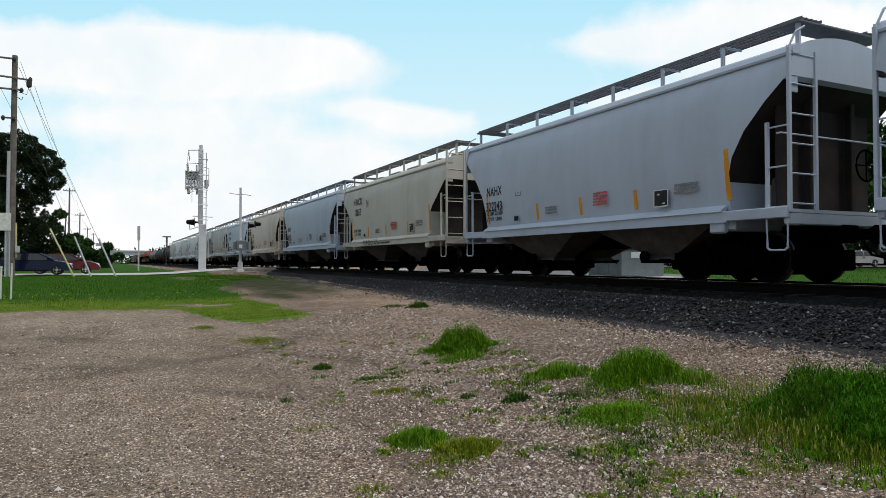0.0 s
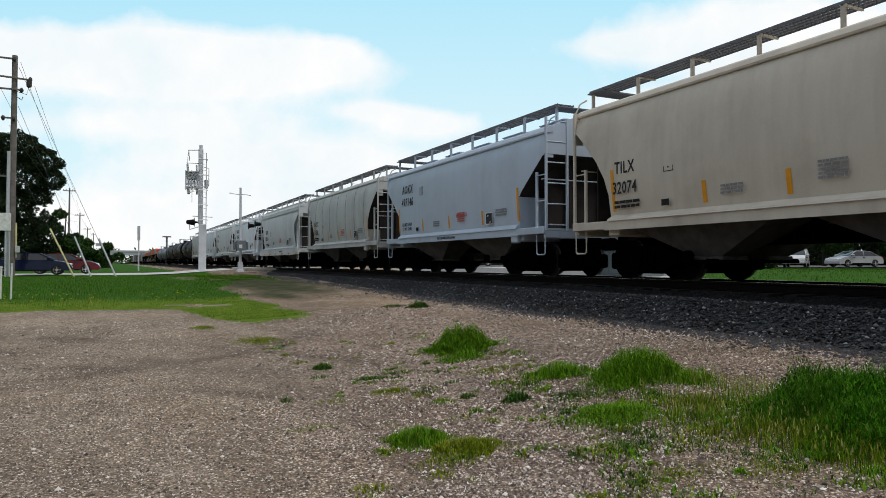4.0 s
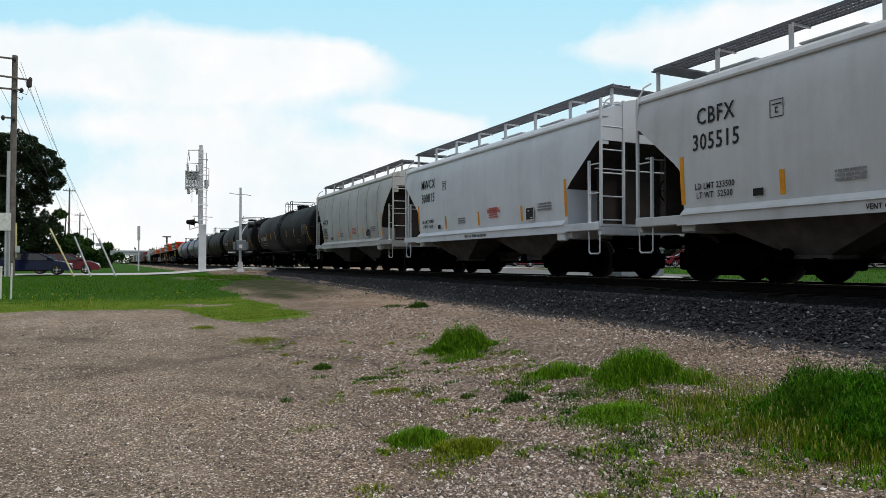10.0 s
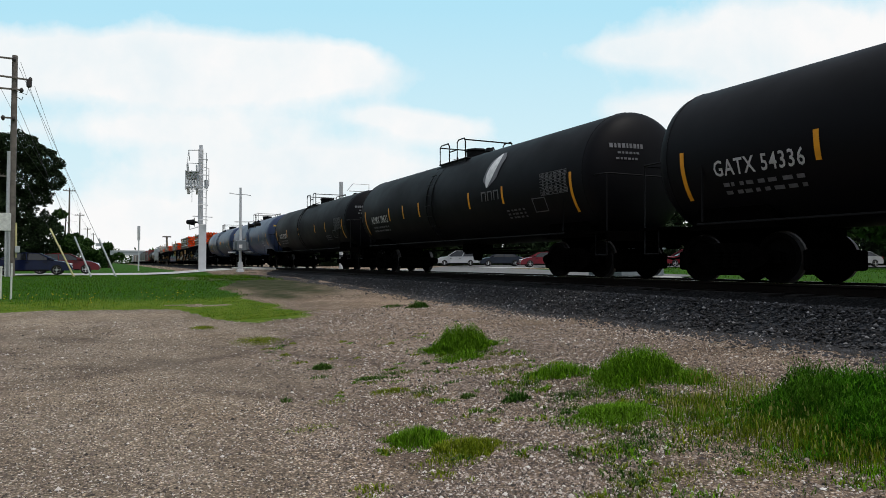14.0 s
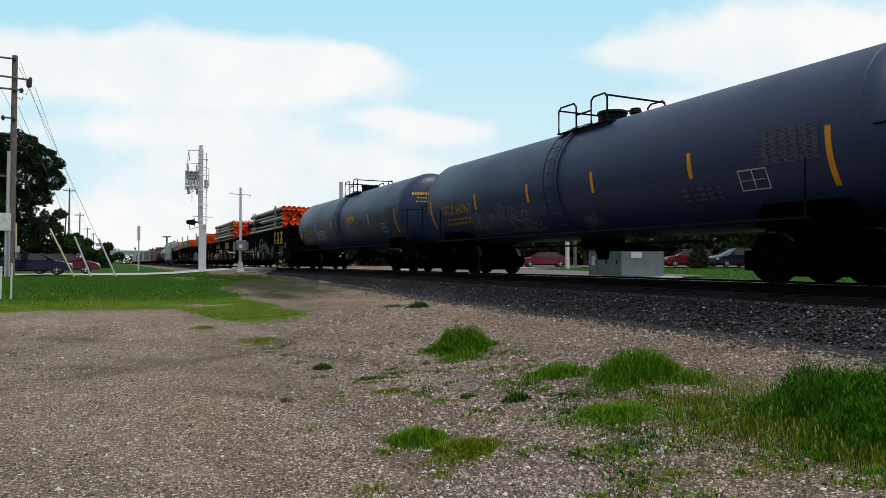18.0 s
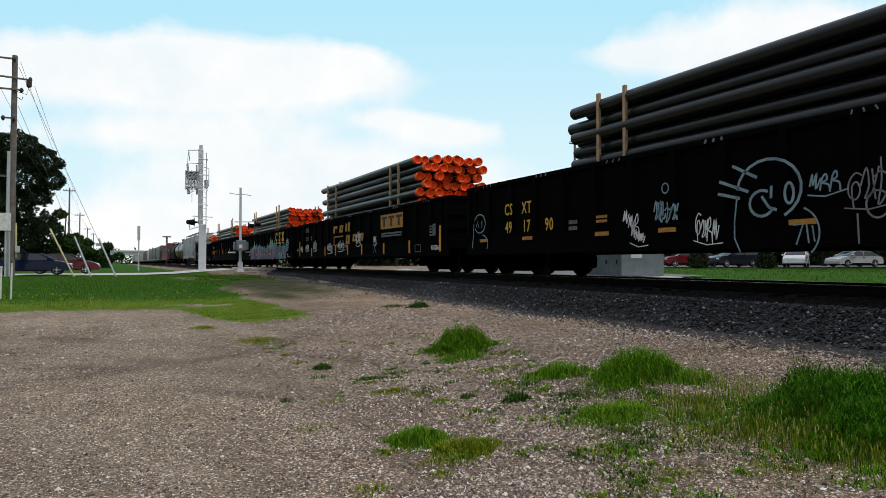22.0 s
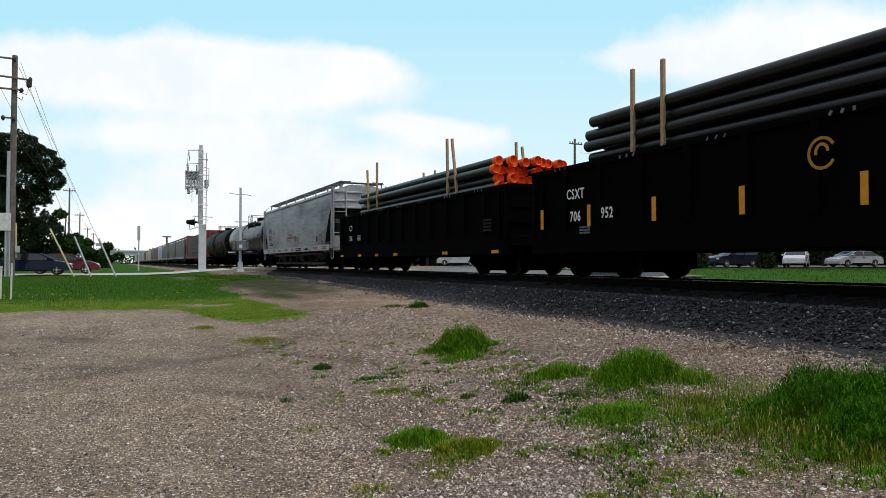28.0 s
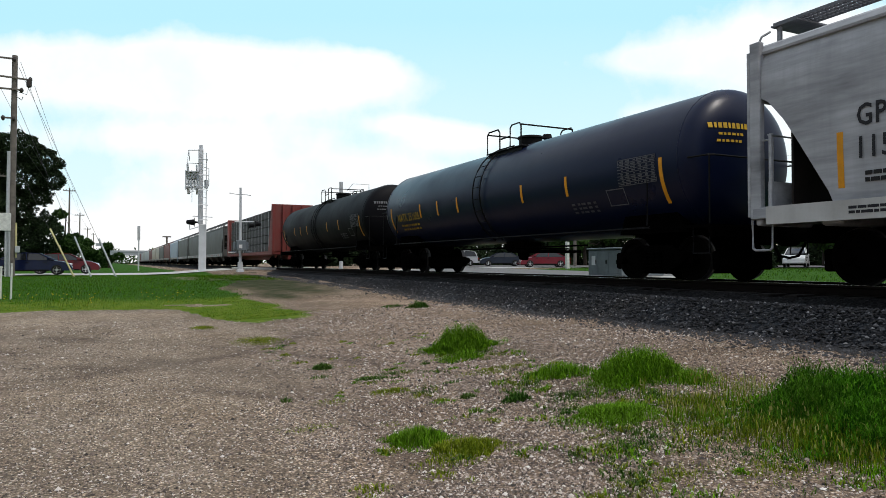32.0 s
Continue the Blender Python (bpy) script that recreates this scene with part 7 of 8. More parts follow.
# second gondola
panel(g2, -6.43, -4.03, 1.74, 2.32, "tan_ink", "yellow_panel", label="faded yellow panel")
for k in range(3):
    y = -4.45 - 0.78 * k
    part("owner_mark", MB().box(-1.61, -1.604, y - 0.3, y + 0.3, 2.14, 2.24).box(-1.61, -1.604, y - 0.1, y + 0.1, 1.82, 2.14), "ink", g2)
bars(g2, -5.2, 1.42, X, 2.2, 0.2, 2, "dim_ink", seed=3)
for y, z, w, h, slot in ((2.35, 1.84, 0.6, 0.34, 1), (1.35, 1.84, 0.55, 0.34, 2), (0.57, 1.86, 0.24, 0.36, 0), (0.15, 1.84, 0.26, 0.43, 0), (0.33, 1.24, 0.55, 0.44, 2), (-0.68, 1.35, 0.55, 0.33, 2), (-1.58, 1.34, 0.56, 0.35, 3)):
    lean = 0.08
    q = lambda u, v: (y + w * (0.5 - u) - lean * (v - 0.5), z + h * v)
    block = part("broken_letter", MB().prism([q(0, 0), q(1, 0), q(1, 1), q(0, 1)], "x", X, X + 0.01), "tan_ink", g2)
    for u0, u1, v0, v1 in {0: (), 1: ((0.45, 1.0, 0.0, 0.62),), 2: ((0.42, 0.62, 0.3, 0.72),), 3: ((0.40, 0.58, 0.0, 0.7),)}[slot]:
        part("letter_gap", MB().prism([q(u0, v0), q(u1, v0), q(u1, v1), q(u0, v1)], "x", X - 0.004, X), "gondola", block)
part("broken_outline", MB().box(X, X + 0.01, 1.1, 2.6, 1.62, 1.68).box(X, X + 0.01, 2.5, 2.6, 1.25, 1.65).box(X, X + 0.01, 1.9, 2.6, 1.2, 1.26), "tan_ink", g2)
for text, y, z in (("GNTX", 7.75, 2.08), ("2974", 7.75, 1.62), ("18", 6.9, 1.62)):
    side_text(g2, text, 0.24, y, z, X, "dim_ink")
for y, z0, z1 in ((9.5, 0.74, 1.62), (6.83, 0.73, 1.2), (4.18, 0.73, 1.2), (2.31, 0.73, 1.2), (0.39, 0.73, 1.2), (-1.65, 0.73, 1.2), (-4.38, 0.73, 1.17), (-7.05, 0.73, 1.2), (-9.69, 0.75, 1.63)):
    panel(g2, y - 0.07, y + 0.07, z0, z1, "strip", "reflector_strip")
for k, (y, z, w, h) in enumerate(((8.95, 1.0, 0.55, 0.28), (9.98, 1.02, 0.4, 0.2), (7.75, 1.1, 0.7, 0.3), (6.08, 1.08, 0.7, 0.42), (3.25, 0.92, 0.9, 0.4), (1.39, 1.0, 1.0, 0.4), (0.65, 1.08, 0.4, 0.14), (-1.2, 1.2, 0.6, 0.5), (-3.36, 1.2, 0.35, 0.3))):
    spray(g2, y + w / 2, y - w / 2, z, z + h, 3 + int(w > 0.6), 40 + k, "white_ink" if h > 0.2 else "faint_ink", 0.03 if h > 0.2 else 0.022)
strokes(g2, [[(-3.2, 1.15), (-3.5, 0.8)], [(-3.5, 1.15), (-3.2, 0.8)]], "faint_ink", 0.025)
part("stencil_frame", MB().box(X, X + 0.01, -8.08, -7.58, 0.75, 0.775).box(X, X + 0.01, -8.08, -7.58, 1.005, 1.03).box(X, X + 0.01, -8.08, -8.055, 0.775, 1.005).box(X, X + 0.01, -7.605, -7.58, 0.775, 1.005), "dim_ink", g2)
side_text(g2, "RSG20A", 0.16, -9.3, 0.82, X, "white_ink", bold=0.004)
bars(g2, -9.23, 1.35, X, 0.25, 0.4, 4, "faint_ink", seed=6)
# third gondola: a large mural of narrow upright shapes, with ragged teal flames over them
rnd = random.Random(77)
flame, glow = [], []
y = 4.3
while y > -8.2:
    w = rnd.uniform(0.3, 0.75)
    lift = 0.42 * max(0.0, math.exp(-((y + 3.5) / 0.5) ** 2) + 0.8 * math.exp(-((y + 4.75) / 0.4) ** 2) + 0.7 * math.exp(-((y - 2.4) / 0.7) ** 2) + 0.5 * math.exp(-((y - 0.2) / 0.6) ** 2) - 0.7 * math.exp(-((y + 1.6) / 0.45) ** 2))
    top = 1.58 + lift + rnd.uniform(-0.1, 0.16)
    poly = [(y + 0.05, 1.1), (y - w - 0.05, 1.1), (y - w * 1.05, top - rnd.uniform(0.15, 0.3)), (y - w * rnd.uniform(0.6, 0.8), top - rnd.uniform(0.05, 0.2)), (y - w * rnd.uniform(0.35, 0.55), top + rnd.uniform(0.0, 0.16)), (y - w * 0.2, top - rnd.uniform(0.1, 0.2)), (y + 0.02, top - rnd.uniform(0.1, 0.25))]
    part("mural_flame", MB().prism(poly, "x", -1.5975 - 0.002 * rnd.random(), -1.594), rnd.choice(("teal", "teal", "mint")), g3)
    y -= w
y = 4.1
while y > -8.1:
    w = rnd.uniform(0.34, 0.62)
    top, low = 1.42 + 0.25 * noise.noise((y * 1.3, 0, 8)) + rnd.uniform(-0.06, 0.1), 0.6 + rnd.uniform(0, 0.05)
    if abs(y + 1.6) < 0.3:
        top = 1.0
    k = [rnd.uniform(-0.08, 0.08) for _ in range(6)]
    foot = rnd.choice(([(y, low), (y - w * 0.32, low), (y - w * (0.4 + k[0]), low + 0.3), (y - w * 0.62, low + 0.26), (y - w * 0.7, low)], [(y, low), (y - w * 0.5, low + 0.06)], [(y - w * 0.1, low + 0.3), (y, low + 0.2), (y - w * 0.2, low)]))
    poly = foot + [ (y - w, low + 0.02), (y - w * (1.02 + k[1]), top - 0.06), (y - w * (0.6 + k[2]), top + 0.05), (y - w * 0.5, top - 0.12), (y - w * 0.3, top + k[3] * 0.5), (y + w * k[4] * 0.4, top - 0.04)]
    blob = part("mural", MB().prism(poly, "x", -1.6055 - 0.0015 * rnd.random(), -1.602), rnd.choice(("lilac", "pink_grey", "pink_grey", "mauve")), g3)
    mb = MB()
    ribbon(mb, poly + poly[:1], 0.022, -1.6085)
    part("mural_outline", mb, rnd.choice(("pink_grey", "faint_ink", "teal", "ink")), blob)
    mb = MB()
    for m in range(4):
        a, h0 = y - w * rnd.uniform(0.1, 0.8), low + rnd.uniform(0.05, 0.55)
        ribbon(mb, [(a, h0), (a - rnd.uniform(-0.06, 0.1), h0 + 0.16), (a - rnd.uniform(-0.03, 0.16), h0 + rnd.uniform(0.2, 0.4))], rnd.uniform(0.016, 0.04), -1.611)
    part("mural_stroke", mb, rnd.choice(("ink", "ink", "mauve", "faint_ink")), blob)
    y -= w * rnd.uniform(0.86, 0.98)
for y0, y1 in ((-6.0, -7.0), (-7.0, -7.4)):
    part("mural_flame", MB().prism([(y0, 0.62), (y1, 0.7), (y1 + 0.15, 1.05), (y1 - 0.05, 1.3), ((y0 + y1) / 2, 1.05), (y0, 1.3)], "x", -1.6125, -1.609), "teal" if y0 > -6.5 else "mint", g3)
mark_blocks(g3, -5.58, 1.80, 0.60)
for text, yy, z in (("CSXT", 8.3, 1.75), ("491839", 8.1, 1.3)):
    side_text(g3, text, 0.24, yy, z, X, "tan_ink")
for yy in (8.9, 4.4, 1.47, -1.57, -3.58, -6.59):
    panel(g3, yy - 0.2, yy + 0.2, 0.93, 1.03, "strip", "reflector_strip", x=-1.618)
spray(g3, -8.55, -9.15, 1.62, 1.86, 4, 61, "white_ink", 0.02)
bars(g3, -8.95, 1.2, X, 0.3, 0.35, 3, "faint_ink", seed=15)
bars(g3, -9.2, 0.74, X, 0.9, 0.05, 1, "tan_ink", seed=16)
panel(g3, -8.95, -8.85, 0.83, 0.93, "white_ink", "small_plate")
# fourth and fifth
side_text(g4, "CSXT", 0.25, 6.75, 1.9, X, "white_ink")
side_text(g4, "706", 0.25, 6.75, 1.36, X, "white_ink")
side_text(g4, "952", 0.25, 5.6, 1.38, X, "white_ink")
for y in (8.15, 6.25, 4.15, 2.0, -0.15, -2.4, -4.7, -6.9):
    panel(g4, y - 0.06, y + 0.06, 1.22, 1.72, "strip", "reflector_strip")
bars(g4, 6.4, 1.05, X, 0.4, 0.2, 3, "dim_ink", seed=2)
strokes(g4, [bow(0.5, 2.08, 0.22, 0.24, 30, 330), bow(0.5, 2.1, 0.1, 0.12, 0, 200)], "tan_ink", 0.05)
side_text(g5, "CO", 0.25, 6.0, 1.84, X, "white_ink")
side_text(g5, "356", 0.25, 6.0, 1.37, X, "white_ink")
side_text(g5, "436", 0.25, 4.86, 1.37, X, "white_ink")
for y in (7.37, 4.78, 2.6, 0.5, -3.9, -7.2):
    panel(g5, y - 0.2, y + 0.2, 0.64, 0.74, "strip", "reflector_strip")
for car, hl in ((g1, 9.9), (g2, 10.2), (g3, 10.05), (g4, 8.7), (g5, 7.85)):
    bars(car, -hl + 1.1, 1.3, X, 0.5, 0.4, 4, "graphite" if car in (g4, g5) else "dim_ink", seed=int(hl * 10))
    for k in range(7):
        yy = -hl + 1.5 + k * (2 * hl - 3) / 6
        zz = {g1: 2.6, g4: 2.65}.get(car, 2.52)
        strokes(car, [[(yy + 0.2 * m, zz), (yy + 0.2 * m + 0.05 * math.sin(7 * m + k), zz + 0.07)] for m in range(3)], "dim_ink", 0.03 + 0.02 * (k % 2), -1.575)

hopper("hopper_car", "old grey covered hopper car with rusty end frames", 346.9, "big", "old_grey", ("GPFX", "11507"), 8.65, bays=3, big=True)
tank("tank_car", "glossy black tank car with yellow stencils", 365.3, "tank_navy", "NATX 251606", "yellow_ink", length=18.6, band=False)
tank("tank_car", "black tank car with white stencils", 384.3, "tank_black", "", length=18.8)


def centrebeam(tau, hl):
    """A bulkhead flat car with wrapped lumber packs."""
    car = car_thing("flat_car", "oxide red bulkhead flat car carrying wrapped lumber", "flat car", tau, "flat cars")
    part("deck", MB().box(-1.5, 1.5, -hl, hl, 0.95, 1.2, 0.02).box(-0.3, 0.3, -hl, hl, 0.6, 0.95), "red", car)
    for s in (-1, 1):
        turn = Matrix.Rotation(0 if s < 0 else math.pi, 4, "Z")
        b = part("bulkhead", MB().box(-1.5, 1.5, -hl, -hl + 0.12, 1.1, 4.55, 0.02), "red", car, at=turn)
        for x in (-1.42, -0.7, 0, 0.7, 1.42):
            part("bulkhead_post", kept("bulkhead_post", lambda: MB().box(-0.08, 0.08, -0.2, 0.02, 1.1, 4.5, 0.02)), "red", b, at=(x, -hl, 0))
        part("bulkhead_brace", MB().prism([(-hl + 0.12, 1.2), (-hl + 1.3, 1.2), (-hl + 0.12, 4.4)], "x", -1.5, -1.4).prism([(-hl + 0.12, 1.2), (-hl + 1.3, 1.2), (-hl + 0.12, 4.4)], "x", 1.4, 1.5), "red", car, at=turn)
        part("coupler", kept("coupler", coupler_mesh), "under", car, at=Matrix.Translation((0, s * (hl + 0.62), 0)) @ Matrix.Rotation(0 if s > 0 else math.pi, 4, "Z"))
        bogie(car, s * (hl - 2.2))
    load = thing("lumber_stack", "dark wrapped lumber packs held by pale straps", "lumber", (TRACK_X, tau, RAIL_Z))
    TRAIN.append((load, tau))
    for c in range(4):
        for r in range(5):
            y0 = -hl + 1.4 + c * (2 * hl - 2.8) / 4
            part("lumber_pack", kept("lumber_pack", lambda: MB().box(-1.35, 1.35, 0.04, (2 * hl - 2.8) / 4 - 0.04, 0, 0.56, 0.02)), "wrap", load, at=(0, y0, 1.22 + r * 0.6))
    for k in range(14):
        y = -hl + 1.8 + k * (2 * hl - 3.6) / 13
        part("strap", kept("strap", lambda: MB().box(-1.37, -1.355, -0.04, 0.04, 1.2, 4.2)), "white_strap", load, at=(0, y, 0))


centrebeam(406.1, 10.4)
tau = 427.2
for i, (paint, hl) in enumerate((("dull", 8.6), ("dull", 8.6), ("dull", 8.6), ("blue_white", 8.6), ("red", 8.6), ("dull", 8.0), ("beige", 8.0), ("beige", 8.3), ("red", 8.3), ("pale", 8.3), ("pale", 8.3), ("grey", 8.3), ("pale", 8.3), ("red", 8.3), ("pale", 8.3), ("pale", 8.3))):
    hopper("hopper_car", "long grey covered hopper car far down the train", tau, "big", paint, (), hl, bays=3, big=True, strips=False, detail=False)
    tau += hl * 2 + 1.3
# ---- grass, weeds and loose stones ----
def blades(spots, seed):
    """Grass blades: rows of (x, y, z, height, lean, width)."""
    rng = np.random.RandomState(seed)
    s = np.array(spots, float)
    n = len(s)
    a = rng.uniform(0, 2 * math.pi, n)
    d = np.stack([np.cos(a), np.sin(a), np.zeros(n)], 1)
    side = np.stack([-np.sin(a), np.cos(a), np.zeros(n)], 1)
    base, h, lean, w = s[:, :3], s[:, 3:4], s[:, 4:5], s[:, 5:6]
    up = np.array([[0, 0, 1.0]])
    mid = base + up * h * 0.55 + d * lean * h * 0.3
    tip = base + up * h * (1 - 0.25 * lean) + d * lean * h
    v = np.stack([base - side * w, base + side * w, mid + side * w * 0.8, mid - side * w * 0.8, tip], 1).reshape(-1, 3)
    mb = MB()
    mb.v = [tuple(p) for p in v.tolist()]
    mb.f = [f for i in range(0, 5 * n, 5) for f in ((i, i + 1, i + 2, i + 3), (i + 3, i + 2, i + 4))]
    return flat_mesh(mb, "grass_blades")


def blade_material(name, dark, light, dry=0.0):
    m = Mat(name, 0.7, 0.0, 0.03)
    c = m.ramp(m.island(), [(0.0, dark), (0.7, light), (0.96, tuple(a * 1.3 for a in light)), (1.0, (0.16, 0.15, 0.05))])
    m.colour(m.mix(m.ramp(m.noise(1.2, 3), [(0.4, (0, 0, 0)), (0.75, (0.6,) * 3)]), c, tuple(0.5 * (a + b) for a, b in zip(light, (0.12, 0.13, 0.03)))))
    m.b.inputs["Subsurface Weight"].default_value = 0.0
    return m.m


M["blade"] = blade_material("fresh_grass", (0.014, 0.060, 0.002), (0.125, 0.290, 0.008))
M["blade_dark"] = blade_material("dark_lush_grass", (0.006, 0.040, 0.002), (0.056, 0.185, 0.005))
M["blade_pale"] = blade_material("yellowing_grass", (0.050, 0.090, 0.004), (0.190, 0.235, 0.014))
M["verge"] = blade_material("mown_verge_grass", (0.010, 0.046, 0.001), (0.062, 0.165, 0.003))
M["seed"] = blade_material("dry_seed_head", (0.16, 0.15, 0.03), (0.34, 0.33, 0.10))
M["weed"] = blade_material("blue_green_weed", (0.018, 0.060, 0.008), (0.060, 0.130, 0.020))


def clump(x, y, rx, ry, h, n, seed, mat, label, name="grass_clump", turn=0.0, lean=0.5, power=0.5, w=0.0035):
    """One clump of weeds, tallest in its middle."""
    rng = np.random.RandomState(seed)
    spots = []
    for _ in range(n):
        a, r = rng.uniform(0, 2 * math.pi), rng.uniform(0, 1) ** power
        r *= 1 + 0.22 * math.sin(3 * a + seed) + 0.15 * math.sin(7 * a + 2 * seed)
        if h >= 0.3 and rng.uniform(0, 1) < 0.18:
            r *= rng.uniform(1.1, 1.6)
        px, py = r * rx * math.cos(a), r * ry * math.sin(a)
        gx, gy = x + px * math.cos(turn) - py * math.sin(turn), y + px * math.sin(turn) + py * math.cos(turn)
        k = max(0.25, 1 - 0.75 * r * r) * rng.uniform(0.55, 1.1)
        if h < 0.3:
            spots.append((gx, gy, lie(gx, gy) - 0.01, h * k, rng.uniform(0.1, lean + 0.3 * r), w * rng.uniform(0.7, 1.5)))
            continue
        # a leafy stalk: a thin stem and short leaves that stand off it all the way up
        k = max(0.12, 1 - 0.75 * r * r) * rng.uniform(0.55, 1.1) * (0.97 + 0.55 * noise.noise((gx * 5, gy * 5, seed)))
        stem = h * min(1.15, k)
        spots.append((gx, gy, lie(gx, gy) - 0.01, stem, rng.uniform(0.05, 0.25), w * 0.7))
        for _ in range(4):
            u = rng.uniform(0.2, 0.95)
            spots.append((gx + rng.normal(0, 0.018), gy + rng.normal(0, 0.018), lie(gx, gy) + stem * u, rng.uniform(0.025, 0.06), rng.uniform(0.5, 1.4), w * rng.uniform(0.6, 1.2)))
    return tagged(part(name, blades(spots, seed), mat, None), label, "weeds", "weeds on the gravel", "stuff")


clump(4.85, 9.3, 0.48, 0.38, 0.46, 3200, 1, "blade", "dense dome-shaped clump of fresh green grass")
clump(4.75, 8.85, 0.62, 0.20, 0.08, 500, 2, "weed", "low weeds round a grass clump", lean=0.9)
clump(5.3, 5.9, 0.55, 0.36, 0.40, 3000, 3, "blade", "dense rounded clump of green grass")
clump(4.8, 6.65, 0.5, 0.3, 0.2, 1300, 4, "blade", "low spreading green grass beside a clump", lean=0.8)
clump(5.65, 5.4, 0.3, 0.25, 0.16, 900, 44, "blade", "low green weeds at the edge of a clump", lean=0.9)
clump(4.55, 8.7, 0.5, 0.3, 0.10, 1400, 45, "blade", "low green weeds round a grass clump", lean=0.9)
clump(4.4, 7.5, 0.6, 0.25, 0.07, 700, 5, "blade_pale", "thin low yellowish weeds", lean=0.9)
clump(5.55, 3.8, 0.65, 0.5, 0.42, 4600, 6, "blade_dark", "large dense bank of tall green grass")
clump(5.6, 3.15, 0.6, 0.5, 0.36, 3000, 7, "blade_dark", "large dense bank of tall green grass")
clump(4.75, 3.75, 0.45, 0.45, 0.17, 520, 8, "blade_pale", "yellowing tall grass with seed heads", lean=0.35, power=0.6)
clump(4.75, 3.05, 0.4, 0.4, 0.20, 560, 9, "blade_pale", "yellowing tall grass with seed heads", lean=0.35, power=0.6)
clump(4.15, 4.9, 0.5, 0.4, 0.11, 4200, 10, "blade", "low clover-like weeds", lean=1.0, power=0.7)
clump(3.95, 4.4, 0.5, 0.4, 0.06, 700, 11, "weed", "thin low weeds", lean=1.0, power=0.8)
clump(4.4, 4.0, 0.45, 0.35, 0.09, 380, 12, "blade_pale", "thin yellowish weeds", lean=0.8, power=0.8)
clump(4.1, 3.2, 0.5, 0.35, 0.05, 600, 13, "blade_pale", "thin yellowish weeds", lean=0.9, power=0.8)
clump(2.3, 5.2, 0.30, 0.26, 0.16, 2000, 14, "blade", "loose tuft of green grass")
clump(2.55, 4.8, 0.36, 0.26, 0.13, 1700, 15, "blade_pale", "loose tuft of yellow-green grass", lean=0.7)
clump(2.3, 4.55, 0.36, 0.2, 0.07, 500, 16, "blade_pale", "thin yellow-green grass", lean=0.8)
clump(3.75, 5.95, 0.16, 0.11, 0.14, 260, 17, "weed", "small blue-green thistle weed", lean=0.8, w=0.008)
clump(3.42, 6.4, 0.12, 0.1, 0.07, 160, 18, "weed", "small blue-green weed", lean=1.0, w=0.008)
clump(2.62, 9.2, 0.16, 0.14, 0.12, 500, 19, "weed", "small green weed", lean=0.9, w=0.007)
clump(2.95, 8.1, 0.3, 0.2, 0.05, 700, 20, "weed", "flat green weed", lean=1.0, w=0.007)
clump(2.85, 7.2, 0.3, 0.2, 0.06, 900, 21, "blade_pale", "flat yellow-green weed", lean=1.0)
clump(2.45, 12.9, 0.62, 0.8, 0.06, 2600, 22, "blade_pale", "flat patch of yellow-green grass", lean=0.9, power=0.8)
clump(1.77, 15.6, 0.35, 0.5, 0.06, 1300, 23, "blade_pale", "flat patch of yellow-green grass", lean=0.9, power=0.8)
clump(7.05, 15.9, 0.30, 0.26, 0.22, 420, 24, "weed", "dark green weed at the foot of the ballast", lean=0.8, w=0.009)
clump(6.6, 16.6, 0.35, 0.3, 0.10, 260, 25, "weed", "dry weed at the foot of the ballast", lean=0.8, w=0.008)
clump(5.75, 3.6, 0.7, 0.6, 0.46, 3600, 26, "blade_dark", "large dense bank of tall green grass")
clump(4.9, 3.35, 0.5, 0.3, 0.24, 520, 27, "blade_pale", "yellowing tall grass with seed heads", lean=0.25, power=0.7)
clump(4.6, 4.35, 0.55, 0.4, 0.11, 420, 28, "blade", "loose low green weeds before the tall grass", lean=0.7, power=0.7)
clump(5.0, 4.75, 0.45, 0.35, 0.09, 700, 29, "blade_pale", "loose yellow-green grass beside a clump", lean=0.5, power=0.7)
clump(3.6, 4.1, 0.45, 0.3, 0.06, 650, 30, "weed", "thin low weeds", lean=1.0, power=0.9)
clump(3.5, 3.45, 0.5, 0.3, 0.05, 500, 31, "blade_pale", "thin low yellowish weeds", lean=1.0, power=0.9)
clump(4.3, 5.7, 0.5, 0.3, 0.07, 700, 32, "weed", "thin low weeds", lean=1.0, power=0.9)
clump(3.1, 6.9, 0.35, 0.2, 0.05, 300, 33, "weed", "thin low weeds", lean=1.0, power=0.9)
clump(3.3, 8.3, 0.5, 0.3, 0.05, 420, 34, "weed", "thin low weeds", lean=1.0, power=0.9)
clump(2.1, 7.0, 0.35, 0.25, 0.04, 260, 35, "blade_pale", "thin low yellowish weeds", lean=1.0, power=0.9)
clump(1.6, 6.0, 0.45, 0.2, 0.04, 300, 36, "blade_pale", "thin low yellowish weeds", lean=1.0, power=0.9)
# sparse weeds and seed heads before the tall grass
clump(5.2, 3.1, 0.6, 0.5, 0.34, 2600, 37, "blade_dark", "dense dark green grass at the gravel edge")
clump(5.2, 3.6, 0.3, 0.4, 0.26, 800, 38, "blade_dark", "loose dark green grass at the gravel edge", lean=0.6)
clump(4.75, 4.4, 0.6, 0.4, 0.12, 260, 39, "blade_pale", "sparse yellow-green stalks", lean=0.4, power=0.9)
clump(4.2, 3.5, 0.6, 0.5, 0.05, 500, 40, "weed", "sparse low weeds on gravel", lean=1.0, power=0.95)
clump(4.9, 5.2, 0.4, 0.5, 0.08, 500, 41, "weed", "sparse low weeds on gravel", lean=1.0, power=0.95)
clump(3.9, 5.3, 0.5, 0.4, 0.05, 400, 42, "weed", "sparse low weeds on gravel", lean=1.0, power=0.95)
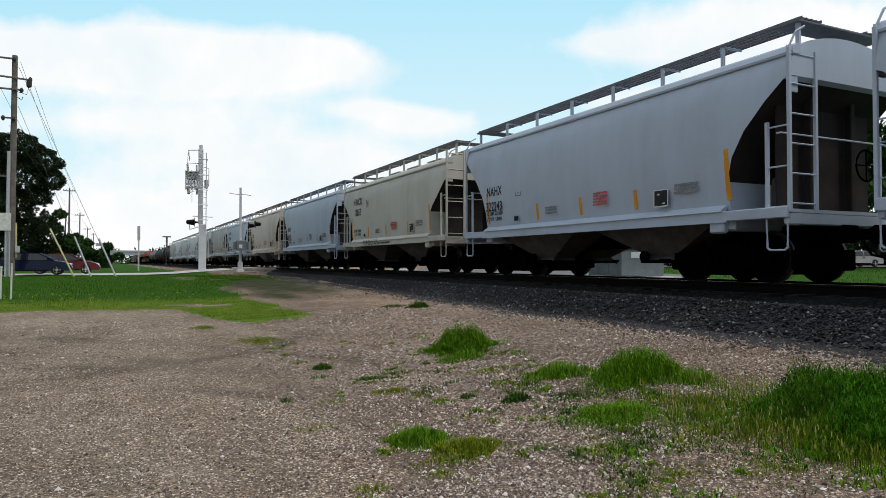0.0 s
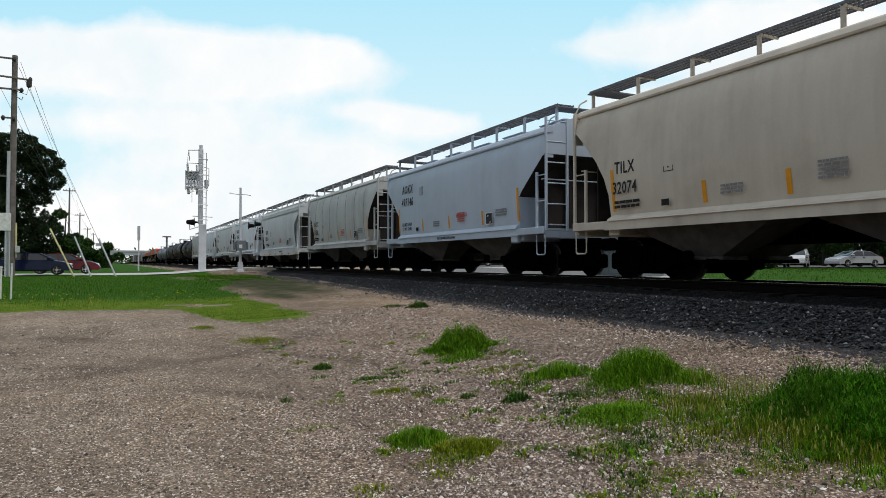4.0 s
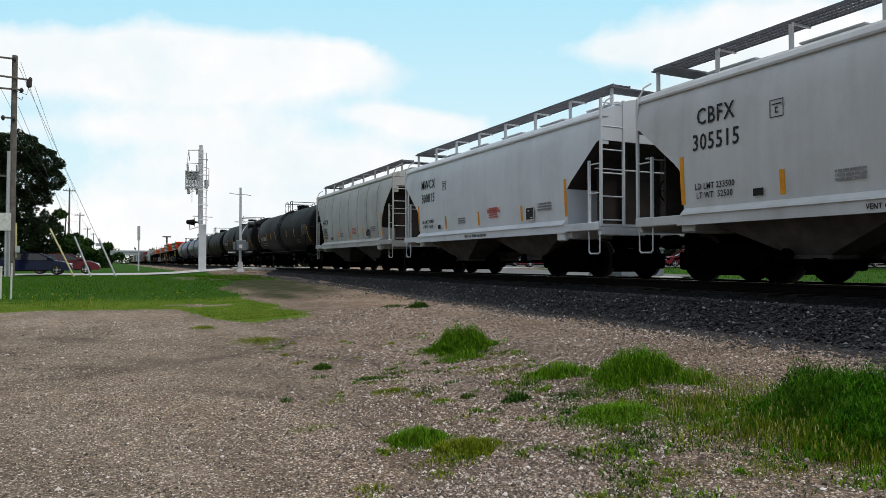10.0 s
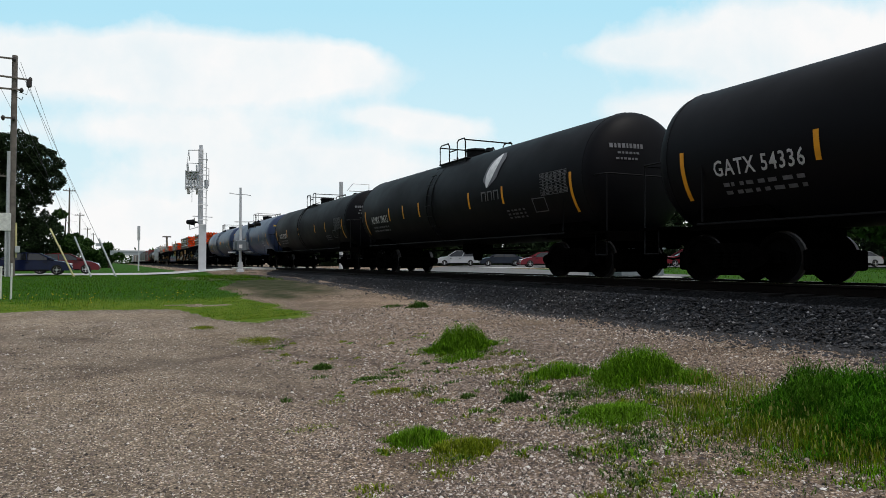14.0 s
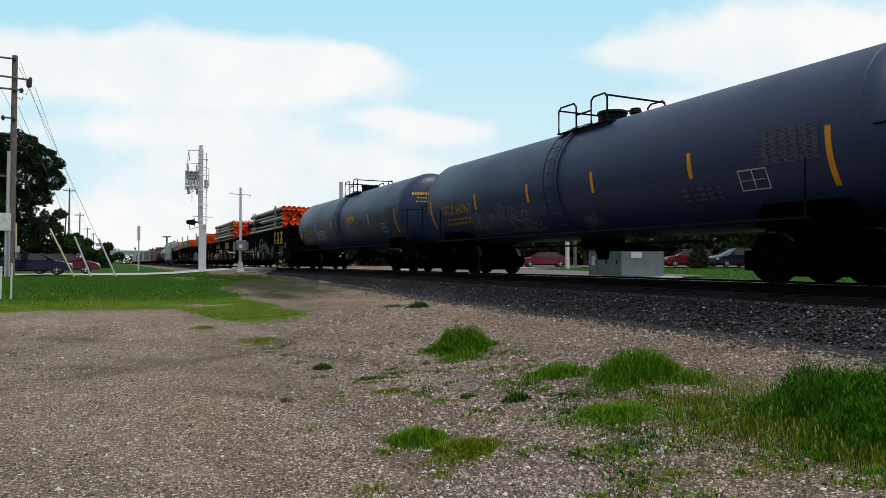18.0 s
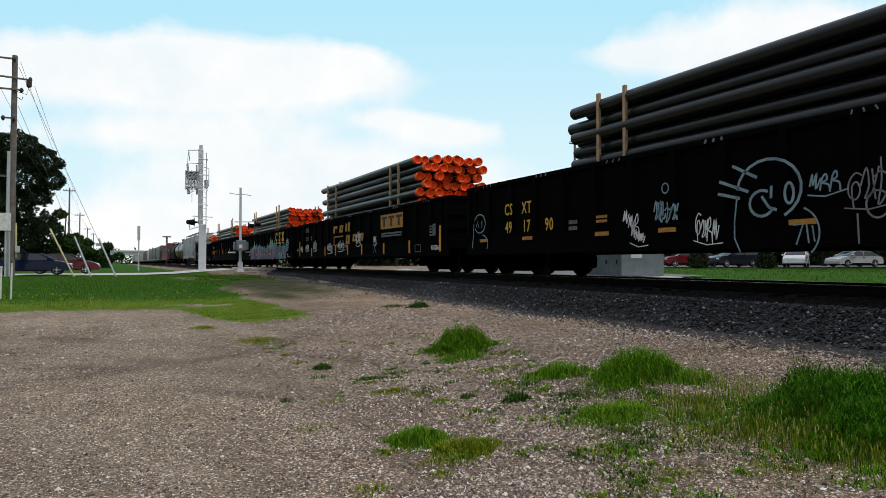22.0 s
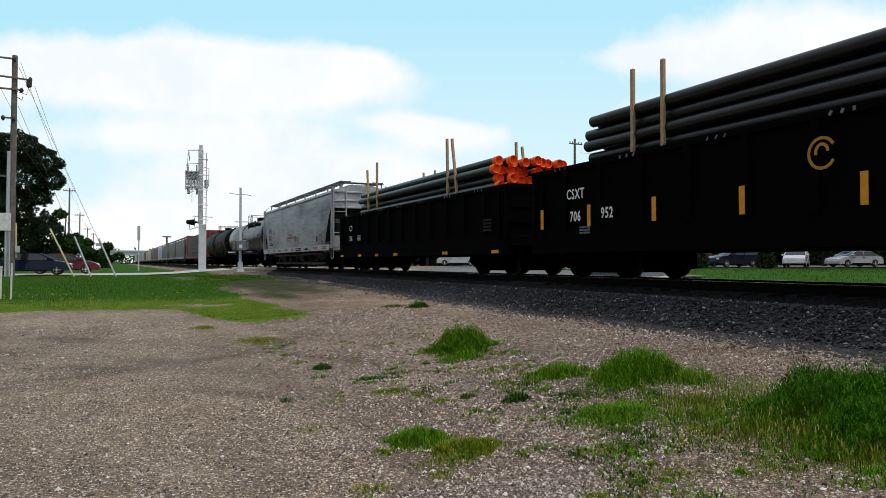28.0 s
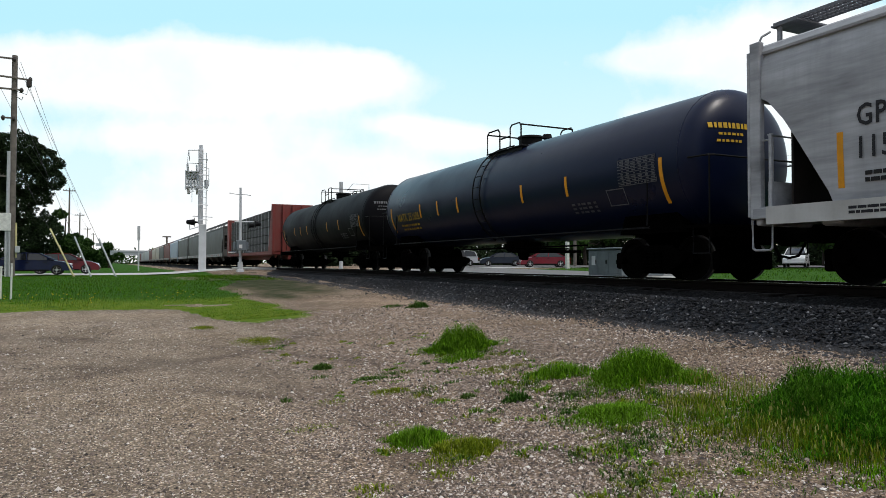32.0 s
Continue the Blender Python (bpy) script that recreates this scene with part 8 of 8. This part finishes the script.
clump(4.5, 2.75, 0.5, 0.3, 0.07, 420, 43, "blade", "low green weeds on gravel", lean=0.9, power=0.95)
rng = random.Random(31)
for k in range(130):
    x, y = rng.uniform(1.0, 5.5), rng.uniform(2.9, 12.5)
    if x > 0.7 + 0.13 * y and x < 5.2:
        clump(x, y, rng.uniform(0.05, 0.2), rng.uniform(0.05, 0.14), rng.uniform(0.03, 0.08), 90, 100 + k, rng.choice(("weed", "blade_pale", "blade_pale", "blade")), "scattered small weed on the gravel", "weed", lean=1.0, w=0.005)

# yellowing stalks with seed heads, thick before the tall bank and thinning over the gravel
rng = random.Random(35)
stalks, heads = [], []
while len(stalks) < 2200:
    x, y = rng.uniform(3.7, 5.9), rng.uniform(2.4, 5.4)
    n = 0.75 * step(3.7, 4.9, x) + 0.5 * noise.noise((x * 1.6, y * 1.6, 50)) + 0.3 * noise.noise((x * 5, y * 5, 51)) - 0.25 * step(4.2, 5.4, y)
    if n + 0.35 * noise.noise((x * 2.6, y * 2.6, 52)) < rng.uniform(0.35, 1.0):
        continue
    z, h = lie(x, y), rng.uniform(0.06, 0.15) + 0.10 * step(4.2, 5.2, x) * rng.random()
    stalks.append((x, y, z - 0.005, h, rng.uniform(0.05, 0.45), rng.uniform(0.0016, 0.0032)))
    if rng.random() < 0.5:
        heads.append((x + rng.gauss(0, 0.012), y + rng.gauss(0, 0.012), z + h * rng.uniform(0.55, 0.85), rng.uniform(0.03, 0.06), rng.uniform(0.1, 0.5), rng.uniform(0.004, 0.007)))
tagged(part("grass_stalks", blades(stalks[::2], 73), "blade", None), "thin green grass stalks before the tall bank", "weeds", "weeds on the gravel", "stuff")
tagged(part("grass_stalks", blades(stalks[1::2], 71), "blade_pale", None), "thin yellow-green grass stalks before the tall bank", "weeds", "weeds on the gravel", "stuff")
tagged(part("seed_heads", blades(heads, 72), "seed", None), "pale yellow seed heads over the grass stalks", "weeds", "weeds on the gravel", "stuff")

# low leafy weeds strewn over the gravel
rng = random.Random(37)
strewn = {"weed": [], "blade": [], "blade_pale": []}
while sum(len(v) for v in strewn.values()) < 5500:
    x, y = rng.uniform(2.2, 5.6), rng.uniform(2.6, 8.6)
    n = noise.noise((x * 1.1, y * 1.1, 40)) + 0.6 * noise.noise((x * 3.5, y * 3.5, 41)) + 0.35 * step(3.0, 4.6, x) - 0.12 * max(0, y - 5)
    if n < 0.28 or x < 1.2 + 0.24 * y:
        continue
    mat = rng.choice(("blade", "blade", "blade_pale") if noise.noise((x * 1.5, y * 1.5, 43)) > 0 else ("weed", "weed", "blade_pale"))
    for k in range(5):
        xx, yy = x + rng.gauss(0, 0.025), y + rng.gauss(0, 0.025)
        strewn[mat].append((xx, yy, lie(xx, yy) - 0.005, rng.uniform(0.02, 0.07), rng.uniform(0.5, 1.2), rng.uniform(0.003, 0.008)))
for mat, rows in strewn.items():
    tagged(part("low_weeds", blades(rows, len(rows)), mat, None), "low leafy weeds strewn over the gravel", "weeds", "weeds on the gravel", "stuff")

# ragged weeds on the damp soil beside the crossing
rng = random.Random(39)
rows = []
while len(rows) < 3500:
    x, y = rng.uniform(3.6, 8.2), rng.uniform(35, 47)
    if soil(x, y) * (0.5 + noise.noise((x * 1.1, y * 0.6, 66))) < rng.uniform(0.15, 0.9) - 0.25 * step(36, 44, y):
        continue
    rows.append((x, y, lie(x, y) - 0.01, rng.uniform(0.04, 0.14), rng.uniform(0.3, 1.0), rng.uniform(0.008, 0.018)))
tagged(part("soil_weeds", blades(rows, 77), "verge", None), "ragged dark green weeds on damp soil", "weeds", kind="stuff")

# the grass verges
rng = random.Random(41)
spots, pale = [], []
while len(spots) < 60000:
    y = 17 + 40 * rng.random() ** 1.5
    x = rng.uniform(-16, 8.5)
    g = grassy(x, y)
    if rng.random() > g or 49.8 < y < 58.8:
        continue
    low = step(27, 22, y)
    tall = (0.03 + 0.04 * (1 - low)) * (1 - 0.75 * step(33, 42, y)) + 0.02 * noise.noise((x * 0.4, y * 0.4, 2))
    row = (x, y, lie(x, y), max(0.03, tall * rng.uniform(0.6, 1.4)), rng.uniform(0.2, 0.7), 0.004 + 0.0001 * y)
    (pale if rng.random() < 0.03 + 0.42 * front(x, y) else spots).append(row)
tagged(part("verge_grass", blades(spots, 5), "verge", None), "mown green grass verge beside the gravel", "grass", kind="stuff")
tagged(part("verge_grass", blades(pale, 6), "blade_pale", None), "short yellow-green grass along the gravel edge", "grass", kind="stuff")
spots = []
while len(spots) < 16000:
    x, y = rng.uniform(14.6, 60), rng.uniform(8, 60)
    if rng.random() > grassy(x, y) or x > 50:
        continue
    tall = 0.07 if x < 30 else 0.05
    spots.append((x, y, lie(x, y), tall * rng.uniform(0.6, 2.0), rng.uniform(0.2, 0.7), 0.012))
tagged(part("far_verge_grass", blades(spots, 7), "verge", None), "green grass beyond the track", "grass", kind="stuff")
M["dandelion"] = plain("yellow_flower", (0.7, 0.5, 0.02), 0.6)
mb = MB()
for k in range(90):
    x, y = rng.uniform(-5, 3), rng.gauss(25.5, 1.0)
    if abs(x + 2.2) < 1.6 or abs(x - 1.6) < 1.0:
        z = lie(x, y) + 0.07
        mb.lathe([(z, 0.010), (z + 0.01, 0.017), (z + 0.02, 0.008)], 6, "z", (x, y, 0))
tagged(part("dandelions", mb, "dandelion", None), "yellow dandelion flowers in the verge", "flowers", kind="stuff")


def stones(spots, seed, small=False):
    """Loose angular stones (x, y, z, size), joined."""
    rng = np.random.RandomState(seed)
    s = np.array(spots, float)
    n = len(s)
    t = (1 + 5 ** 0.5) / 2
    base = np.array([(-1, t, 0), (1, t, 0), (-1, -t, 0), (1, -t, 0), (0, -1, t), (0, 1, t), (0, -1, -t), (0, 1, -t), (t, 0, -1), (t, 0, 1), (-t, 0, -1), (-t, 0, 1)]) / 1.9
    faces = np.array([(0, 11, 5), (0, 5, 1), (0, 1, 7), (0, 7, 10), (0, 10, 11), (1, 5, 9), (5, 11, 4), (11, 10, 2), (10, 7, 6), (7, 1, 8), (3, 9, 4), (3, 4, 2), (3, 2, 6), (3, 6, 8), (3, 8, 9), (4, 9, 5), (2, 4, 11), (6, 2, 10), (8, 6, 7), (9, 8, 1)])
    if small:
        base = np.array([(1, 0, 0), (0, 1, 0), (-1, 0, 0), (0, -1, 0), (0, 0, 1.1), (0, 0, -0.8)]) * 1.15
        faces = np.array([(0, 1, 4), (1, 2, 4), (2, 3, 4), (3, 0, 4), (1, 0, 5), (2, 1, 5), (3, 2, 5), (0, 3, 5)])
    k = len(base)
    v = base[None] * rng.uniform(0.65, 1.3, (n, k, 1)) * s[:, None, 3:4] * np.stack([rng.uniform(0.7, 1.3, n), rng.uniform(0.7, 1.3, n), rng.uniform(0.45, 0.9, n)], 1)[:, None, :]
    a = rng.uniform(0, 6.28, n)
    c, d = np.cos(a)[:, None], np.sin(a)[:, None]
    v = np.stack([v[..., 0] * c - v[..., 1] * d, v[..., 0] * d + v[..., 1] * c, v[..., 2]], -1) + s[:, None, :3]
    me = bpy.data.meshes.new("stones")
    me.from_pydata(v.reshape(-1, 3).tolist(), [], (faces[None] + k * np.arange(n)[:, None, None]).reshape(-1, 3).tolist())
    return me


def stone_material(name, stops):
    m = Mat(name, 0.85)
    c = m.ramp(m.island(), stops)
    m.colour(m.mix(0.2, c, m.ramp(m.noise(60, 3), [(0.3, (0.06, 0.05, 0.045)), (0.7, (0.2, 0.17, 0.15))])))
    return m.m


M["pebble"] = stone_material("mixed_pink_gravel", [(0.0, (0.015, 0.012, 0.010)), (0.3, (0.11, 0.082, 0.066)), (0.6, (0.30, 0.225, 0.18)), (0.82, (0.60, 0.49, 0.41)), (1.0, (0.95, 0.90, 0.84))])
M["ballast_stone"] = stone_material("granite_ballast_stone", [(0.0, (0.003, 0.004, 0.005)), (0.5, (0.016, 0.019, 0.024)), (0.9, (0.05, 0.055, 0.065)), (0.97, (0.15, 0.15, 0.155)), (1.0, (0.5, 0.48, 0.47))])
spots = []
rng = random.Random(51)
while len(spots) < 115000:
    d = 3.1 + 15 * rng.random() ** 1.9
    a = radians(26 + rng.uniform(-36, 36))
    x, y = d * math.sin(a), d * math.cos(a)
    if x > 8.3 or rng.random() < grassy(x, y):
        continue
    bare = noise.noise((x * 0.4, y * 0.4, 12))
    if rng.random() < 0.6 * packed(x, y):
        continue
    if bare > 0.2 and rng.random() < 0.5:
        continue
    spots.append((x, y, lie(x, y) + 0.002, rng.uniform(0.0034, 0.0088) * (2.0 if rng.random() < 0.05 else 1) * (1 + d * 0.05) * (1 - 0.2 * packed(x, y))))
tagged(part("loose_gravel", stones(spots, 8, True), "pebble", None), "loose pinkish grey gravel stones", "gravel", kind="stuff")
spots = []
while len(spots) < 40000:
    y = 2 + 58 * rng.random() ** 1.6
    u = rng.random()
    x = -3.15 + 1.45 * u
    if x < -2.7 and rng.random() < 0.6:
        continue
    z = np.interp(x, [p[0] for p in bed], [p[1] for p in bed])
    spots.append((TRACK_X + x + rng.uniform(-0.1, 0.1), y, RAIL_Z + z + 0.015, rng.uniform(0.014, 0.030)))
for k in range(9000):
    y = 3 + 45 * rng.random() ** 1.5
    x = TRACK_X - 2.6 - abs(rng.gauss(0, 0.45)) - 0.45 * noise.noise((0, y * 0.5, 4))
    spots.append((x, y, lie(x, y) + 0.006, rng.uniform(0.014, 0.034)))
tagged(part("ballast_stones", stones(spots, 9, True), "ballast_stone", None), "crushed dark granite ballast stones", "ballast", kind="stuff")
M["tie"] = plain("oily_timber_tie", (0.008, 0.006, 0.005), 0.9, 0, 0.4, 4, 0.4)
for k in range(150):
    y = -8 + k * 0.52
    tagged(part("railway_tie", kept("tie", lambda: MB().box(-1.3, 1.3, -0.115, 0.115, -0.18, 0, 0.012)), "tie", None), "dark timber railway tie in the ballast", "railway tie", "ties of the track", "structure").matrix_basis = Matrix.Translation((TRACK_X, y, RAIL_Z - 0.172))
# ---- motion ----
# the train's slight surging along the track, in metres behind an even speed
SLACK_T = (0, 1, 2, 3, 3.5, 5.5, 6, 7, 8, 9, 10, 11, 12, 14, 16, 17, 18, 29, 30, 31, 32)
SLACK = (0, 0.25, 0.1, 0, 0.1, 0.65, 0.6, 0, -0.4, 0.08, -0.33, 0.04, 0, 0.05, -0.1, -0.2, 0, 0, 0.8, 0.8, 1.3)


def way(t):
    """How far the train has rolled at t seconds; the picture stands still for a moment after 19.8 s."""
    if 19.8 <= t < 21.38:
        t = 19.73
    return SPEED * t - float(np.interp(t, SLACK_T, SLACK))


def motions():
    walk(backdrop, [(0, sky_pose(-33, 14)), (16, sky_pose(0, 0)), (32, sky_pose(33, -14))])
    steps = [k * 0.5 for k in range(40)] + [19.7, 19.8, 20.0, 20.5, 21.0, 21.36, 21.4] + [21.5 + k * 0.5 for k in range(22)]
    for ob, tau in TRAIN:
        at = ob.matrix_basis.copy()
        walk(ob, [(t, Matrix.Translation((TRACK_X, tau - way(t), RAIL_Z)) @ at.to_3x3().to_4x4()) for t in steps])
    def turned(t):
        if t >= 21.38:
            return SPEED * (t - 21.38 + 19.73) / 0.457 + 0.7
        return way(t) / 0.457

    turns = [k / FPS for k in range(32 * FPS + 1)]
    for turn in (0, math.pi):
        alike = [w for w, a in WHEELS if a == turn]
        sign = 1 if turn == 0 else -1
        walk(alike[0], [(t, Matrix.Rotation(sign * (turned(t) % (2 * math.pi)), 4, "X")) for t in turns])
        keys = alike[0].animation_data
        for w in alike[1:]:
            w.rotation_mode = "QUATERNION"
            own = w.animation_data_create()
            own.action = keys.action
            own.action_slot = keys.action_slot


motions()
